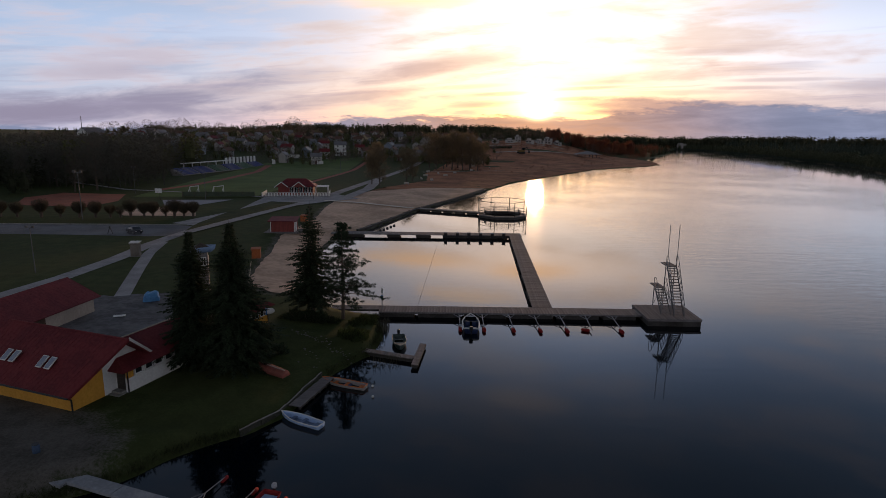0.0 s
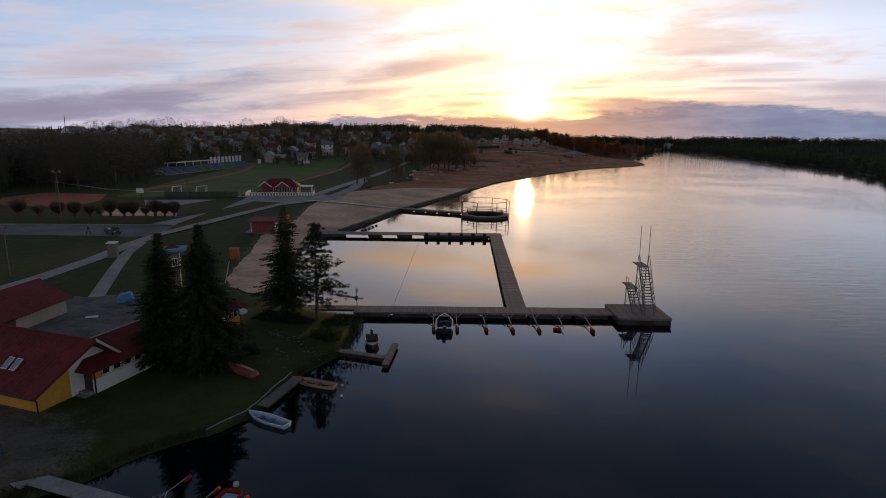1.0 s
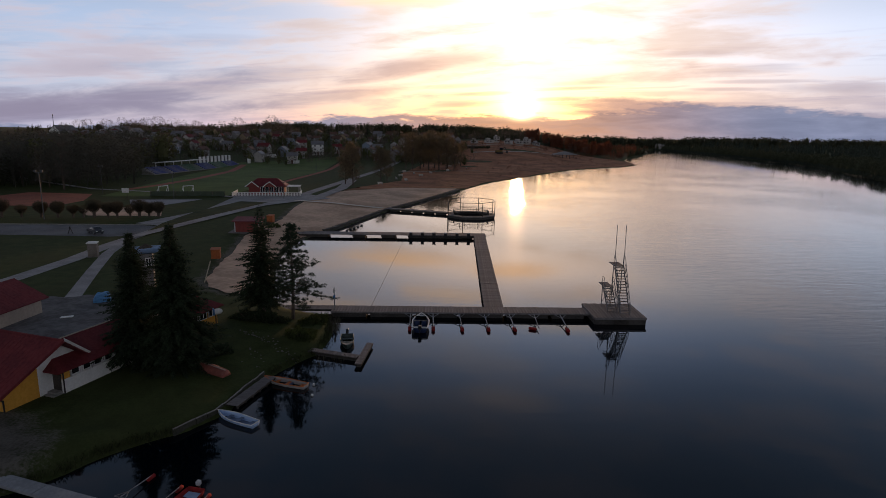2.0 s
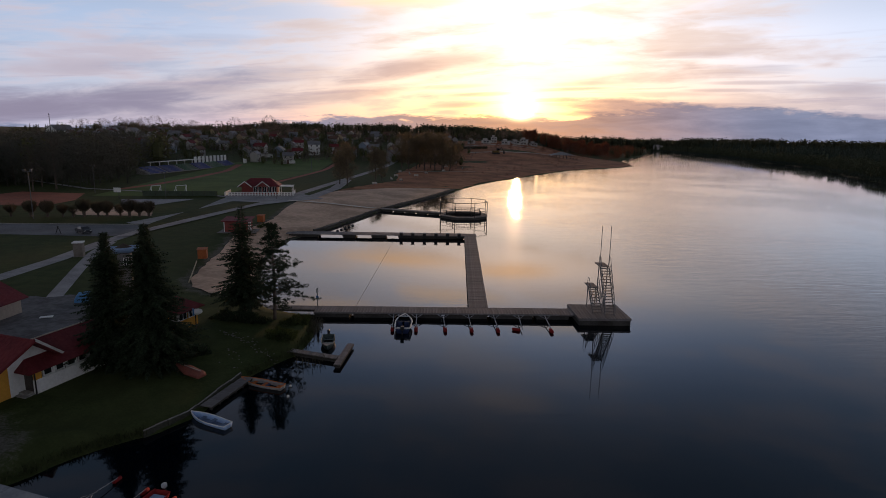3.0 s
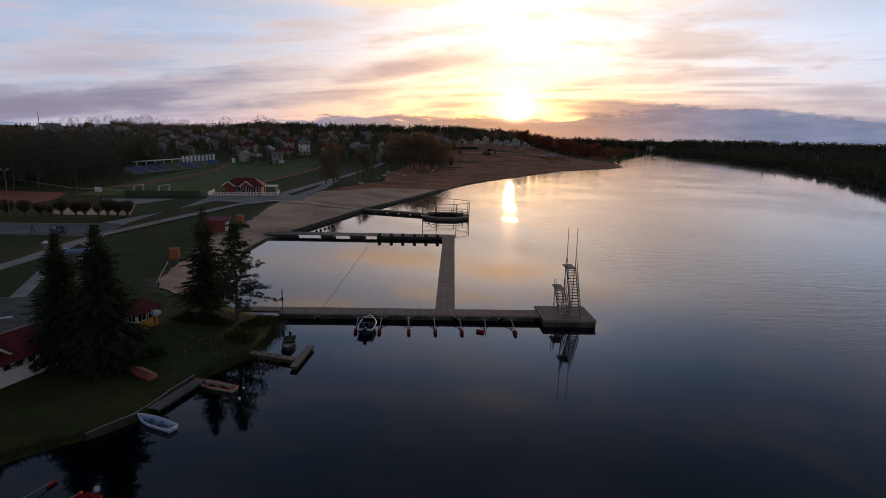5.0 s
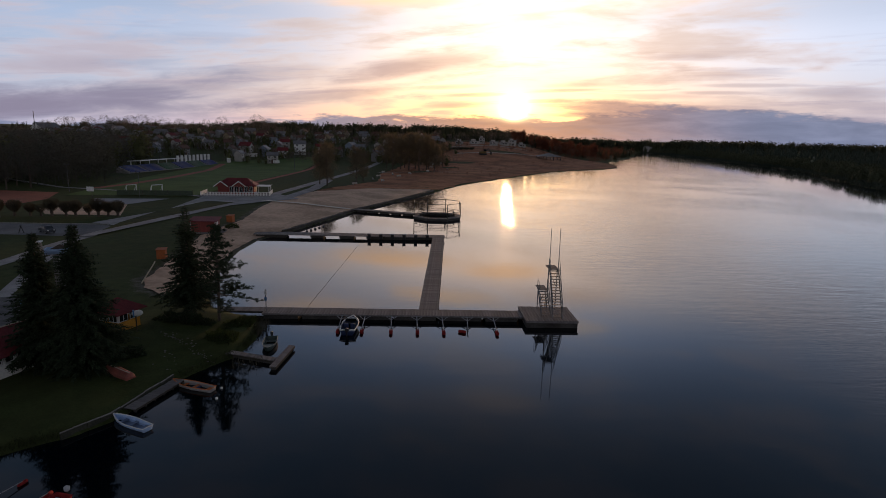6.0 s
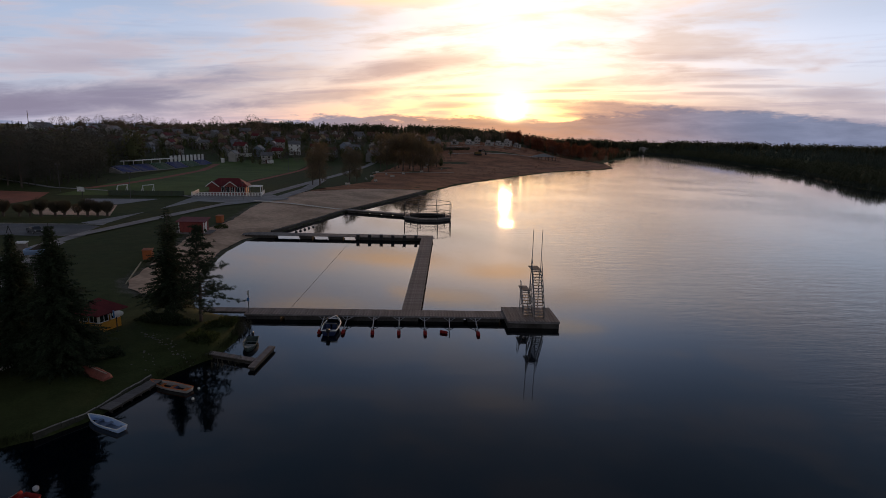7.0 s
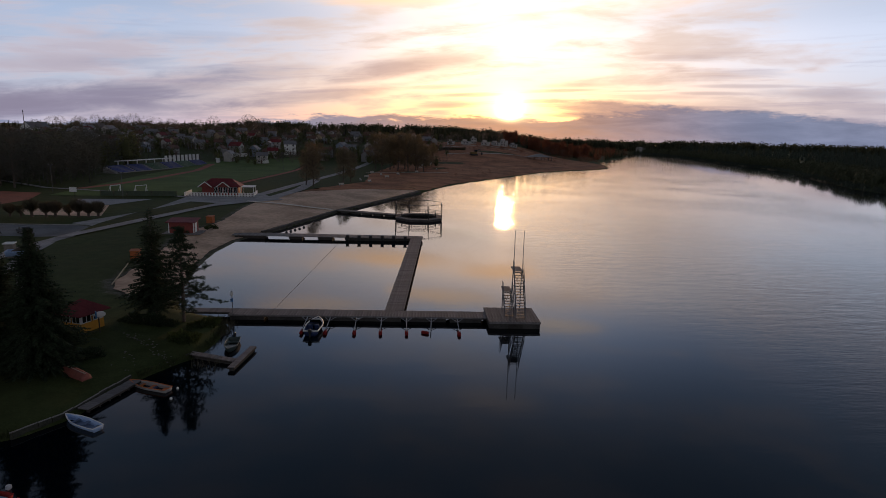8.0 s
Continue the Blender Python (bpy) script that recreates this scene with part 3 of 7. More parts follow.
drape("lawn_strip", [(-44.0, 93), (-40.9, 109.6), (-35.5, 134.4), (-42.4, 136), (-45.6, 116.1), (-45.4, 101.6)], GRASS, 0.21, "long strip of grass between two paths", "lawn")
drape("footpath", ribbon([(-60, 20), (-46, 50), (-44.0, 62), (-43.6, 72), (-44.2, 82), (-43.9, 90)], 2.3), PAVING, 0.05, "pale paved footpath across the lawn", "path")
drape("slab_path", ribbon([(-33.2, 55), (-37.5, 66), (-41.2, 76), (-43.2, 84)], 1.5), PAVING, 0.055, "narrow path of pale concrete slabs", "path")
drape("park_path", ribbon([(-31.6, 152.5), (-27.2, 195.5), (-20.7, 254.2), (-11.9, 320)], 3.0), PAVING, 0.05, "pale park path leading to the town", "path")
drape("branch_path", ribbon([(-26, 147), (-23.6, 172), (-24.5, 205)], 3.4), PAVING, 0.19, "pale side path joining the park path", "path")
drape("beach_path", ribbon([(-30, 139.5), (-19, 135), (-7.6, 130.5)], 1.5), surf("pale_boards", (0.75, 0.69, 0.60), (0.60, 0.55, 0.48), 0.8, 0.85), 0.24, "narrow pale walkway of boards over the sand", "path", 1.5)
drape("yard", worn_edge([(-36.5, 54.6), (-29.3, 56.4), (-25.0, 49.5), (-23.2, 42), (-24, 36), (-33, 38), (-35.5, 45)], 0.22, 0.7, 14), surf("patchy_yard_asphalt", (0.165, 0.165, 0.172), (0.085, 0.085, 0.088), 0.45, 0.9, 0.01, fine=5, spec=0.15), 0.05, "worn asphalt yard between the buildings", "yard")
drape("stadium_path", ribbon([(-142, 200), (-116, 178), (-91, 160), (-63, 152.6), (-52, 148), (-45.2, 144.8)], 1.6), PAVING, 0.14, "narrow pale path along the stadium", "path")
FRINGE = surf("worn_muddy_grass", (0.105, 0.105, 0.055), (0.05, 0.058, 0.024), 0.5, 0.95, 0.03, fine=8, spec=0.1)
for x, y, a, b, turn in ((30, 330, 26, 5, 35), (8, 262, 16, 4, 50), (70, 400, 34, 5, 12), (24, 296, 12, 3, 48)):
    c, d = math.cos(radians(turn)), math.sin(radians(turn))
    drape("rough_grass", worn_edge([(x + c * a * math.cos(q) * 0.5 - d * b * math.sin(q), y + d * a * math.cos(q) * 0.5 + c * b * math.sin(q)) for q in [i * math.tau / 14 for i in range(14)]], 0.5, 1.5, int(x)), FRINGE, 0.16, "dark strip of rough grass on the far shore", "grass", 3.0)
drape("pitch", [(-80, 143), (-49.8, 147), (-48.5, 192.7), (-43.6, 248.3), (-45.6, 330), (-93.6, 284.5), (-88, 207.5)], TURF, 0.06, "green football pitch of the stadium", "pitch")
drape("running_track", ribbon([(-46.6, 170), (-46.4, 190), (-41.8, 258), (-42, 300)], 2.2), CLAY, 0.09, "red running track round the pitch", "running track")
drape("track_bend", ribbon([(-82, 160), (-79.5, 176), (-78.5, 200), (-80, 240), (-86, 276)], 3.0), CLAY, 0.09, "red running track below the stand", "running track")
drape("tennis_court", [(-96, 124), (-104, 138), (-102, 150), (-84.5, 148), (-78.5, 134), (-78.6, 122.5)], CLAY, 0.06, "orange clay tennis court", "tennis court")
drape("basketball_court", [(-69.4, 137), (-53, 139.7), (-56.9, 127.8), (-63.9, 126.7)], COURT, 0.07, "light grey basketball court", "basketball court")
drape("sandy_ground", [(-70.2, 118.2), (-62.4, 124), (-56.9, 127.4), (-50, 111), (-64.1, 110.5)], SAND, 0.06, "pale sandy ground behind the willows", "ground")


# ---------- piers ----------
def plank_deck(owner, x0, x1, y0, y1, top, along, width=0.3, thick=0.06, seed=1):
    """Planks laid across a deck; along: the axis down which they follow one another."""
    rnd = random.Random(seed)
    shared = {}
    lo, hi = (x0, x1) if along == "x" else (y0, y1)
    n = max(1, round((hi - lo) / width))
    w = (hi - lo) / n
    for i in range(n):
        v = rnd.randrange(4)
        if v not in shared:
            bm = B()
            over = (-0.02, 0.0, 0.025, 0.01)[v]
            if along == "x":
                box(bm, 0.006, w - 0.008, y0 - over, y1 + over, -thick, 0)
            else:
                box(bm, x0 - over, x1 + over, 0.006, w - 0.008, -thick, 0)
            bmesh.ops.recalc_face_normals(bm, faces=bm.faces)
            shared[v] = bpy.data.meshes.new("plank")
            bm.to_mesh(shared[v])
            bm.free()
            shared[v].materials.append(PLANK)
        ob = new("plank", shared[v])
        ob.parent = owner
        dz = rnd.uniform(-0.006, 0.006)
        ob.matrix_basis = pose(lo + i * w, 0, top + dz) if along == "x" else pose(0, lo + i * w, top + dz)


main_pier = thing("pier", "long floating pier with grey weathered planks on dark pontoons", "pier")
PX0, PX1, PY0, PY1 = -6.6, 19.28, 52.45, 54.45
bm = B()
for y in (PY0 + 0.02, PY1 - 0.16):
    box(bm, PX0, PX1, y, y + 0.14, 0.36, 0.53)
part("frame_beam", bm, TIMBER, main_pier)
x = PX0
for i, w in enumerate((3.6, 4.4, 4.4, 4.4, 4.4, 3.5)):
    bm = B()
    box(bm, x + 0.12, x + w - 0.12, PY0 + 0.14, PY1 - 0.14, -0.5, 0.40, bevel=0.04)
    part("pontoon", bm, PONTOON, main_pier)
    x += w + 0.16
bm = B()
box(bm, PX0, PX1, PY0 - 0.035, PY0 + 0.015, 0.44, 0.60)
part("fascia_board", bm, PLANK, main_pier)

gangway = thing("gangway", "weathered wooden gangway from the bank to the pier", "gangway")
bm = B()
box(bm, -11.4, -6.2, 53.2, 54.5, 0.50, 0.58)
part("deck", bm, PLANK, gangway)
for y in (53.2, 54.42):
    bm = B()
    box(bm, -11.4, -6.2, y, y + 0.08, 0.36, 0.50)
    part("beam", bm, TIMBER, gangway)

post = thing("signpost", "thin grey post with a small white sign on the pier", "post", pose(-6.3, 53.0, 0.6))
bm = B()
tube(bm, (0, 0, 0), (0, 0, 2.3), 0.045, n=8)
part("pole", bm, GALV, post)
bm = B()
box(bm, -0.11, 0.11, -0.07, -0.045, 1.75, 2.15)
part("sign", bm, WHITE, post, "small white sign plate")
bm = B()
box(bm, -0.12, 0.12, -0.16, 0.0, 1.15, 1.5, bevel=0.02)
part("lifebuoy_case", bm, BLUE, post, "small blue case")

walkway = thing("walkway", "long planked walkway running across the swimming basin", "walkway")


def wx(y):
    return 8.85 + (y - 54.7) * 0.0535


bm = B()
ya, yb = 54.5, 98.6
for off in (0.05, 1.80):
    slab(bm, (wx(ya) + off, ya, 0.5), (wx(ya) + off + 0.14, ya, 0.5), (wx(yb) + off + 0.14, yb, 0.5), (wx(yb) + off, yb, 0.5), 0.22)
part("frame_beam", bm, TIMBER, walkway)
for i in range(6):
    y = 56.5 + i * 7.4
    bm = B()
    box(bm, wx(y) + 0.25, wx(y) + 1.75, y, y + 5.6, -0.4, 0.30, bevel=0.04)
    part("pontoon", bm, PONTOON, walkway)

far_jetty = thing("jetty", "dark wooden jetty closing the swimming basin", "jetty")
bm = B()
box(bm, -20.0, 13.2, 96.0, 98.6, 0.50, 0.62)
part("deck", bm, PLANK, far_jetty)
BAYS = ((-19.5, -14.4), (-10.2, -7.9), (-5.2, -2.6), (-0.5, 11.0))
for x0, x1 in BAYS:
    for y in (96.05, 98.4):
        bm = B()
        box(bm, x0, x1, y, y + 0.16, 0.10, 0.50)
        part("beam", bm, TIMBER, far_jetty)
    bm = B()
    box(bm, x0 + 0.1, min(x1 - 0.1, 8.9), 96.25, 98.2, -0.3, 0.38, bevel=0.03)
    part("pontoon", bm, PONTOON, far_jetty)

block = thing("starting_block", "black starting block on the edge of the jetty", "starting block", pose(0.0, 95.95, 0.0), "starting blocks on the jetty")
bm = B()
box(bm, -0.27, 0.27, -0.22, 0.30, 0.1, 0.95, bevel=0.03)
part("body", bm, BLACK, block)
bm = B()
slab(bm, (-0.31, -0.3, 1.0), (0.31, -0.3, 1.0), (0.31, 0.36, 1.06), (-0.31, 0.36, 1.06), 0.06)
part("platform", bm, BLACK, block)
for i in range(1, 6):
    copy_thing(block, pose(i * 2.02, 95.95, 0.0))

# ---------- mooring booms ----------
boom = thing("mooring_boom", "galvanised Y-shaped mooring boom with a red float", "mooring boom", pose(3.55, 52.3, 0.0), "mooring booms along the pier")
bm = B()
tube(bm, (0, 0, 0.5), (0, -3.45, 0.28), 0.05, 0.045, 8)
part("main_tube", bm, GALV, boom)
for sx in (-1, 1):
    bm = B()
    tube(bm, (sx * 0.56, 0.0, 0.5), (0, -0.95, 0.45), 0.035, n=6)
    part("brace", bm, GALV, boom)
bm = B()
tube(bm, (-0.58, 0, 0.5), (0.58, 0, 0.5), 0.04, n=6)
part("hinge_bar", bm, GALV, boom)
bm = B()
tube(bm, (0, -2.95, 0.14), (0, -3.85, 0.14), 0.17, 0.17, 12)
bmesh.ops.bevel(bm, geom=[e for e in bm.edges if len(e.link_faces) == 2 and any(len(f.verts) > 4 for f in e.link_faces)], offset=0.07, segments=2, affect="EDGES")
part("float", bm, REDFLOAT, boom, "red cylindrical float", True)
for x, turn in ((1.3, 1.0), (6.15, 2.0), (8.65, 1.5), (11.15, 1.0), (13.65, -2.5), (16.25, -0.5)):
    twin = copy_thing(boom, pose(x, 52.3, 0.0, 0, 0, turn))
    if x == 13.65:
        # its float has swung round
        slipped = [o for o in twin.children if o.name.startswith("float")][0]
        slipped.matrix_basis = pose(-0.1, -3.3, 0, 0, 0, 68) @ pose(0, 3.4, 0) @ Matrix.Scale(0.86, 4)

# ---------- diving tower ----------
tower = thing("diving_tower", "galvanised steel diving tower with two stairs and two platforms", "diving tower")


def stair(x0, x1, yf, yt, z0, z1, n):
    for x in (x0, x1):
        bm = B()
        slab(bm, (x - 0.03, yf - 0.08, z0), (x + 0.03, yf - 0.08, z0), (x + 0.03, yt, z1), (x - 0.03, yt, z1), 0.14)
        part("stringer", bm, GRATING, tower)
    for i in range(n):
        f = (i + 0.6) / n
        bm = B()
        y, z = yf + (yt - yf) * f, z0 + (z1 - z0) * f
        box(bm, x0 + 0.03, x1 - 0.03, y - 0.13, y + 0.12, z - 0.045, z)
        part("tread", bm, GRATING, tower)
    for x in (x0 - 0.03, x1 + 0.03):
        bm = B()
        pipe(bm, [(x, yf - 0.12, z0), (x, yf - 0.12, z0 + 0.8), (x, yt - 0.1, z1 + 1.05), (x, yt + 0.35, z1 + 1.05), (x, yt + 0.35, z1)], 0.026)
        tube(bm, (x, yf + (yt - yf) * 0.5, (z0 + z1) / 2), (x, yf + (yt - yf) * 0.5 - 0.05, (z0 + z1) / 2 + 0.93), 0.02)
        part("handrail", bm, GALV, tower)
        bm = B()
        steps = max(4, n // 2)
        for i in range(steps):
            f0, f1 = 0.06 + 0.88 * i / steps, 0.06 + 0.88 * (i + 0.5) / steps
            f2 = 0.06 + 0.88 * (i + 1) / steps
            foot0, foot2 = [(x, yf + (yt - yf) * f, z0 + (z1 - z0) * f) for f in (f0, f2)]
            top = (x, yf - 0.12 + (yt - yf + 0.02) * f1, z0 + 0.8 + (z1 - z0 + 0.25) * f1)
            tube(bm, foot0, top, 0.016, n=5)
            tube(bm, top, foot2, 0.016, n=5)
        part("lattice", bm, GRATING, tower, "zigzag bars under the handrail")


stair(22.16, 23.08, 51.85, 54.45, 0.74, 5.05, 17)
stair(21.12, 22.05, 52.45, 54.45, 0.74, 2.85, 9)
for x0, x1, z in ((22.12, 23.1, 5.12), (21.18, 22.08, 2.92)):
    bm = B()
    box(bm, x0, x1, 54.40, 56.3, z - 0.09, z, bevel=0.01)
    part("platform", bm, PLANK, tower, "grey planked diving platform")
for x, y, z in ((22.16, 54.9, 5.03), (23.06, 54.9, 5.03), (21.2, 55.0, 2.83), (22.04, 55.0, 2.83)):
    bm = B()
    tube(bm, (x, y, 0.72), (x, y, z), 0.05, n=8)
    part("column", bm, GALV, tower)
for x in (22.13, 23.06):
    bm = B()
    tube(bm, (x, 54.5, 5.1), (x - 0.02, 54.55, 9.3), 0.034, 0.03, 8)
    part("mast", bm, GALV, tower, "thin steel mast")
bm = B()
for a, b in (((22.16, 54.9, 1.2), (23.06, 54.9, 3.0)), ((23.06, 54.9, 1.2), (22.16, 54.9, 3.0)), ((22.16, 54.9, 3.1), (23.06, 54.9, 4.9)), ((23.06, 54.9, 3.1), (22.16, 54.9, 4.9)), ((21.2, 55, 1.0), (22.04, 55, 2.7)), ((22.04, 55, 1.0), (21.2, 55, 2.7))):
    tube(bm, a, b, 0.02)
part("bracing", bm, GALV, tower)

raft = thing("tower_raft", "square floating raft of weathered planks under the diving tower", "raft")
bm = B()
box(bm, 19.35, 24.45, 50.95, 55.6, -0.5, 0.46, bevel=0.03)
part("pontoon", bm, PONTOON, raft)
bm = B()
for a in ((19.3, 24.5, 50.90, 50.96), (19.3, 24.5, 55.56, 55.62), (19.3, 19.36, 50.9, 55.62), (24.44, 24.5, 50.9, 55.62)):
    box(bm, *a, 0.50, 0.68)
part("fascia", bm, PLANK, raft)
bm = B()
box(bm, 21.2, 22.7, 50.84, 50.90, 0.05, 0.5)
part("ladder_plate", bm, DARKSTEEL, raft)

# ---------- round swimming pen ----------
pen = thing("swimming_pen", "eight-sided wooden swimming pen with a dark railing", "swimming pen", pose(12.55, 123.9, 0))
R = 5.6


def ring(r, k, n=8):
    a = (k + 0.5) * math.tau / n
    return r * math.cos(a), r * math.sin(a)


for k in range(8):
    (ax, ay), (bx, by) = ring(R, k), ring(R, k + 1)
    (cx, cy), (dx, dy) = ring(R - 1.5, k), ring(R - 1.5, k + 1)
    bm = B()
    poly(bm, [(ax, ay), (bx, by), (dx, dy), (cx, cy)], 0.45, 0.60)
    part("deck", bm, PLANK, pen)
    bm = B()
    (ex, ey), (fx, fy) = ring(R - 0.1, k), ring(R - 0.1, k + 1)
    (gx, gy), (hx, hy) = ring(R - 0.9, k), ring(R - 0.9, k + 1)
    poly(bm, [(ex, ey), (fx, fy), (hx, hy), (gx, gy)], -0.4, 0.44)
    part("pontoon", bm, PONTOON, pen)
    bm = B()
    tube(bm, (ax * 0.985, ay * 0.985, 0.3), (ax * 0.985, ay * 0.985, 3.65), 0.075, n=6)
    part("post", bm, DARKSTEEL, pen)
    bm = B()
    tube(bm, (ax * 0.985, ay * 0.985, 3.62), (bx * 0.985, by * 0.985, 3.62), 0.06, n=6)
    part("top_rail", bm, DARKSTEEL, pen)
    for z in (1.55, 0.95):
        bm = B()
        tube(bm, (ax * 0.985, ay * 0.985, z), (bx * 0.985, by * 0.985, z), 0.045, n=6)
        part("rail", bm, DARKSTEEL, pen)
    (ix, iy), (jx, jy) = ring(R - 1.5, k), ring(R - 1.5, k + 1)
    bm = B()
    for i in range(1, 9):
        f = i / 9
        x, y = ix + (jx - ix) * f, iy + (jy - iy) * f
        tube(bm, (x, y, 0.5), (x, y, 1.5), 0.022, n=4)
    tube(bm, (ix, iy, 1.5), (jx, jy, 1.5), 0.04, n=6)
    tube(bm, (ix, iy, 0.5), (ix, iy, 1.62), 0.06, n=6)
    part("inner_railing", bm, DARKSTEEL, pen)

pen_jetty = thing("pen_jetty", "narrow planked jetty leading to the swimming pen", "jetty")
m = Matrix.Translation((-6.3, 131.6, 0)) @ pose(0, 0, 0, 0, 0, math.degrees(math.atan2(-5.6, 14.2)))
bm = B()
box(bm, 0, 15.0, -0.9, 0.9, 0.48, 0.62, m)
part("deck", bm, PLANK, pen_jetty)
for y in (-0.86, 0.74):
    bm = B()
    box(bm, 0, 15.0, y, y + 0.12, 0.22, 0.48, m)
    part("beam", bm, TIMBER, pen_jetty)
for i in range(5):
    bm = B()
    box(bm, 0.6 + i * 2.9, 2.6 + i * 2.9, -0.7, 0.7, -0.4, 0.16, m)
    part("pontoon", bm, PONTOON, pen_jetty)

# ---------- swimming lane line and floats ----------
line = thing("lane_line", "thin floating line stretched across the swimming basin", "rope")
bm = B()
tube(bm, (-3.0, 55.2, 0.01), (-1.1, 95.8, 0.01), 0.013, n=4)
part("rope", bm, PONTOON, line)
ball = thing("marker_buoy", "small black marker buoy floating by the beach wall", "buoy", pose(-12.1, 102.7, 0.05), "row of marker buoys")
bm = B()
bmesh.ops.create_icosphere(bm, subdivisions=2, radius=0.25)
part("float", bm, BLACK, ball, smooth=True)
for x, y in ((-11.6, 104.1), (-11.1, 105.6), (-10.6, 107.2), (-10.1, 108.9)):
    copy_thing(ball, pose(x, y, 0.05))
wball = thing("white_buoy", "small white mooring buoy on the water", "buoy", pose(-4.98, 35.24, 0.06), "white mooring buoys")
bm = B()
bmesh.ops.create_icosphere(bm, subdivisions=2, radius=0.10)
part("float", bm, WHITE, wball, smooth=True)
copy_thing(wball, pose(-5.2, 36.9, 0.05))
copy_thing(wball, pose(117.5, 154, 0.05) @ Matrix.Scale(1.2, 4))

# ---------- beach wall and quay ----------
wall = thing("quay_wall_north", "low dark retaining wall along the beach", "wall")
tagged(wall, kind="structure")
pts = [(-16.0, 100.6), (-14.8, 103), (-6.6, 131.5), (-1.9, 142.9), (6.8, 165.6), (13.2, 182)]
for (ax, ay), (bx, by) in zip(pts, pts[1:]):
    d = Vector((bx - ax, by - ay))
    n = max(1, round(d.length / 5.5))
    for i in range(n):
        p, q = Vector((ax, ay)) + d * (i / n), Vector((ax, ay)) + d * ((i + 1) / n - 0.002)
        nrm = Vector((-d.y, d.x)).normalized() * 0.3
        bm = B()
        poly(bm, [tuple(p - nrm * 0.4), tuple(q - nrm * 0.4), tuple(q + nrm), tuple(p + nrm)], -0.5, 0.60)
        part("wall_panel", bm, TIMBER, wall)

quay = thing("quay_wall_west", "low stone quay edge with a pale coping along the lawn", "wall")
tagged(quay, kind="structure")
rnd = random.Random(11)
pts = [(-12.1, 29.8), (-10.42, 32.4), (-9.07, 38.3), (-7.45, 41.2), (-6.3, 43.0)]
for (ax, ay), (bx, by) in zip(pts, pts[1:]):
    d = Vector((bx - ax, by - ay))
    n = max(1, round(d.length / 0.75))
    nrm = Vector((-d.y, d.x)).normalized()
    for i in range(n):
        p, q = Vector((ax, ay)) + d * (i / n + 0.004), Vector((ax, ay)) + d * ((i + 1) / n - 0.004)
        j = rnd.uniform(-0.03, 0.05)
        loose = ay > 38
        if loose and rnd.random() < 0.5:
            continue
        j = rnd.uniform(-0.15, 0.45) if loose else j
        bm = B()
        poly(bm, [tuple(p + nrm * j), tuple(q + nrm * j), tuple(q + nrm * (0.14 + j)), tuple(p + nrm * (0.14 + j))], -0.4, 0.40)
        part("wall_stone", bm, MOSSY, quay)
        if loose:
            continue
        bm = B()
        z = 0.40 + rnd.uniform(0.0, 0.03)
        poly(bm, [tuple(p + nrm * (0.06 + j)), tuple(q + nrm * (0.06 + j)), tuple(q + nrm * (0.13 + j)), tuple(p + nrm * (0.13 + j))], z, z + 0.05)
        part("coping_stone", bm, CONCRETE, quay, "pale narrow coping stone")

boardwalk = thing("boardwalk", "low weathered boardwalk along the stone quay", "boardwalk", pose(-10.2, 33.3, 0, 0, 0, math.degrees(math.atan2(4.6, 1.33))))
bm = B()
for y in (-0.78, -0.12):
    box(bm, 0, 4.75, y, y + 0.09, 0.12, 0.28)
part("bearer", bm, TIMBER, boardwalk)
for i in range(6):
    bm = B()
    tube(bm, (0.2 + i * 0.86, -0.72, -0.8), (0.2 + i * 0.86, -0.72, 0.3), 0.06, n=8)
    part("post", bm, TIMBER, boardwalk)
plank_deck(boardwalk, 0, 4.75, -0.82, 0.0, 0.34, "x", 0.25, 0.05, seed=21)

tdock = thing("boat_dock", "small T-shaped plank dock on dark floats", "dock")
ma = pose(-6.9, 43.1, 0, 0, 0, math.degrees(math.atan2(-1.6, 4.5)))
mb = pose(-2.4, 40.1, 0, 0, 0, math.degrees(math.atan2(5.15, 0.55)))
for m, length, w in ((ma, 4.6, 0.62), (mb, 4.5, 0.52)):
    bm = B()
    box(bm, 0.1, length - 0.1, -w / 2 + 0.08, w / 2 - 0.08, -0.25, 0.22, m)
    part("float", bm, PONTOON, tdock)
    n = round(length / 0.24)
    for i in range(n):
        bm = B()
        box(bm, i * length / n + 0.006, (i + 1) * length / n - 0.006, -w / 2, w / 2, 0.30, 0.36, m)
        part("plank", bm, PLANK, tdock)
    bm = B()
    for y in (-w / 2 - 0.02, w / 2 - 0.05):
        box(bm, 0, length, y, y + 0.07, 0.16, 0.30, m)
    part("edge_beam", bm, TIMBER, tdock)

shore_dock = thing("shore_dock", "pale concrete landing stage reaching out from the near bank", "dock", pose(-19.2, 25.0, 0, 0, 0, math.degrees(math.atan2(-1.75, 5.0))))
STAGE = surf("pale_blue_grey_concrete", (0.34, 0.35, 0.37), (0.23, 0.24, 0.26), 0.8, 0.9, 0.008, fine=7)
for i in range(3):
    bm = B()
    box(bm, 0.5 + i * 2.9, 3.36 + i * 2.9, -0.42, 0.42, 0.38, 0.56, bevel=0.025)
    part("slab", bm, STAGE, shore_dock)
bm = B()
box(bm, -0.35, 0.47, -0.75, 0.62, 0.36, 0.55, bevel=0.025)
part("landing_slab", bm, STAGE, shore_dock)
for i in range(4):
    bm = B()
    tube(bm, (0.6 + i * 2.7, 0, -1.0), (0.6 + i * 2.7, 0, 0.38), 0.13, n=10)
    part("pile", bm, CONCRETE, shore_dock)

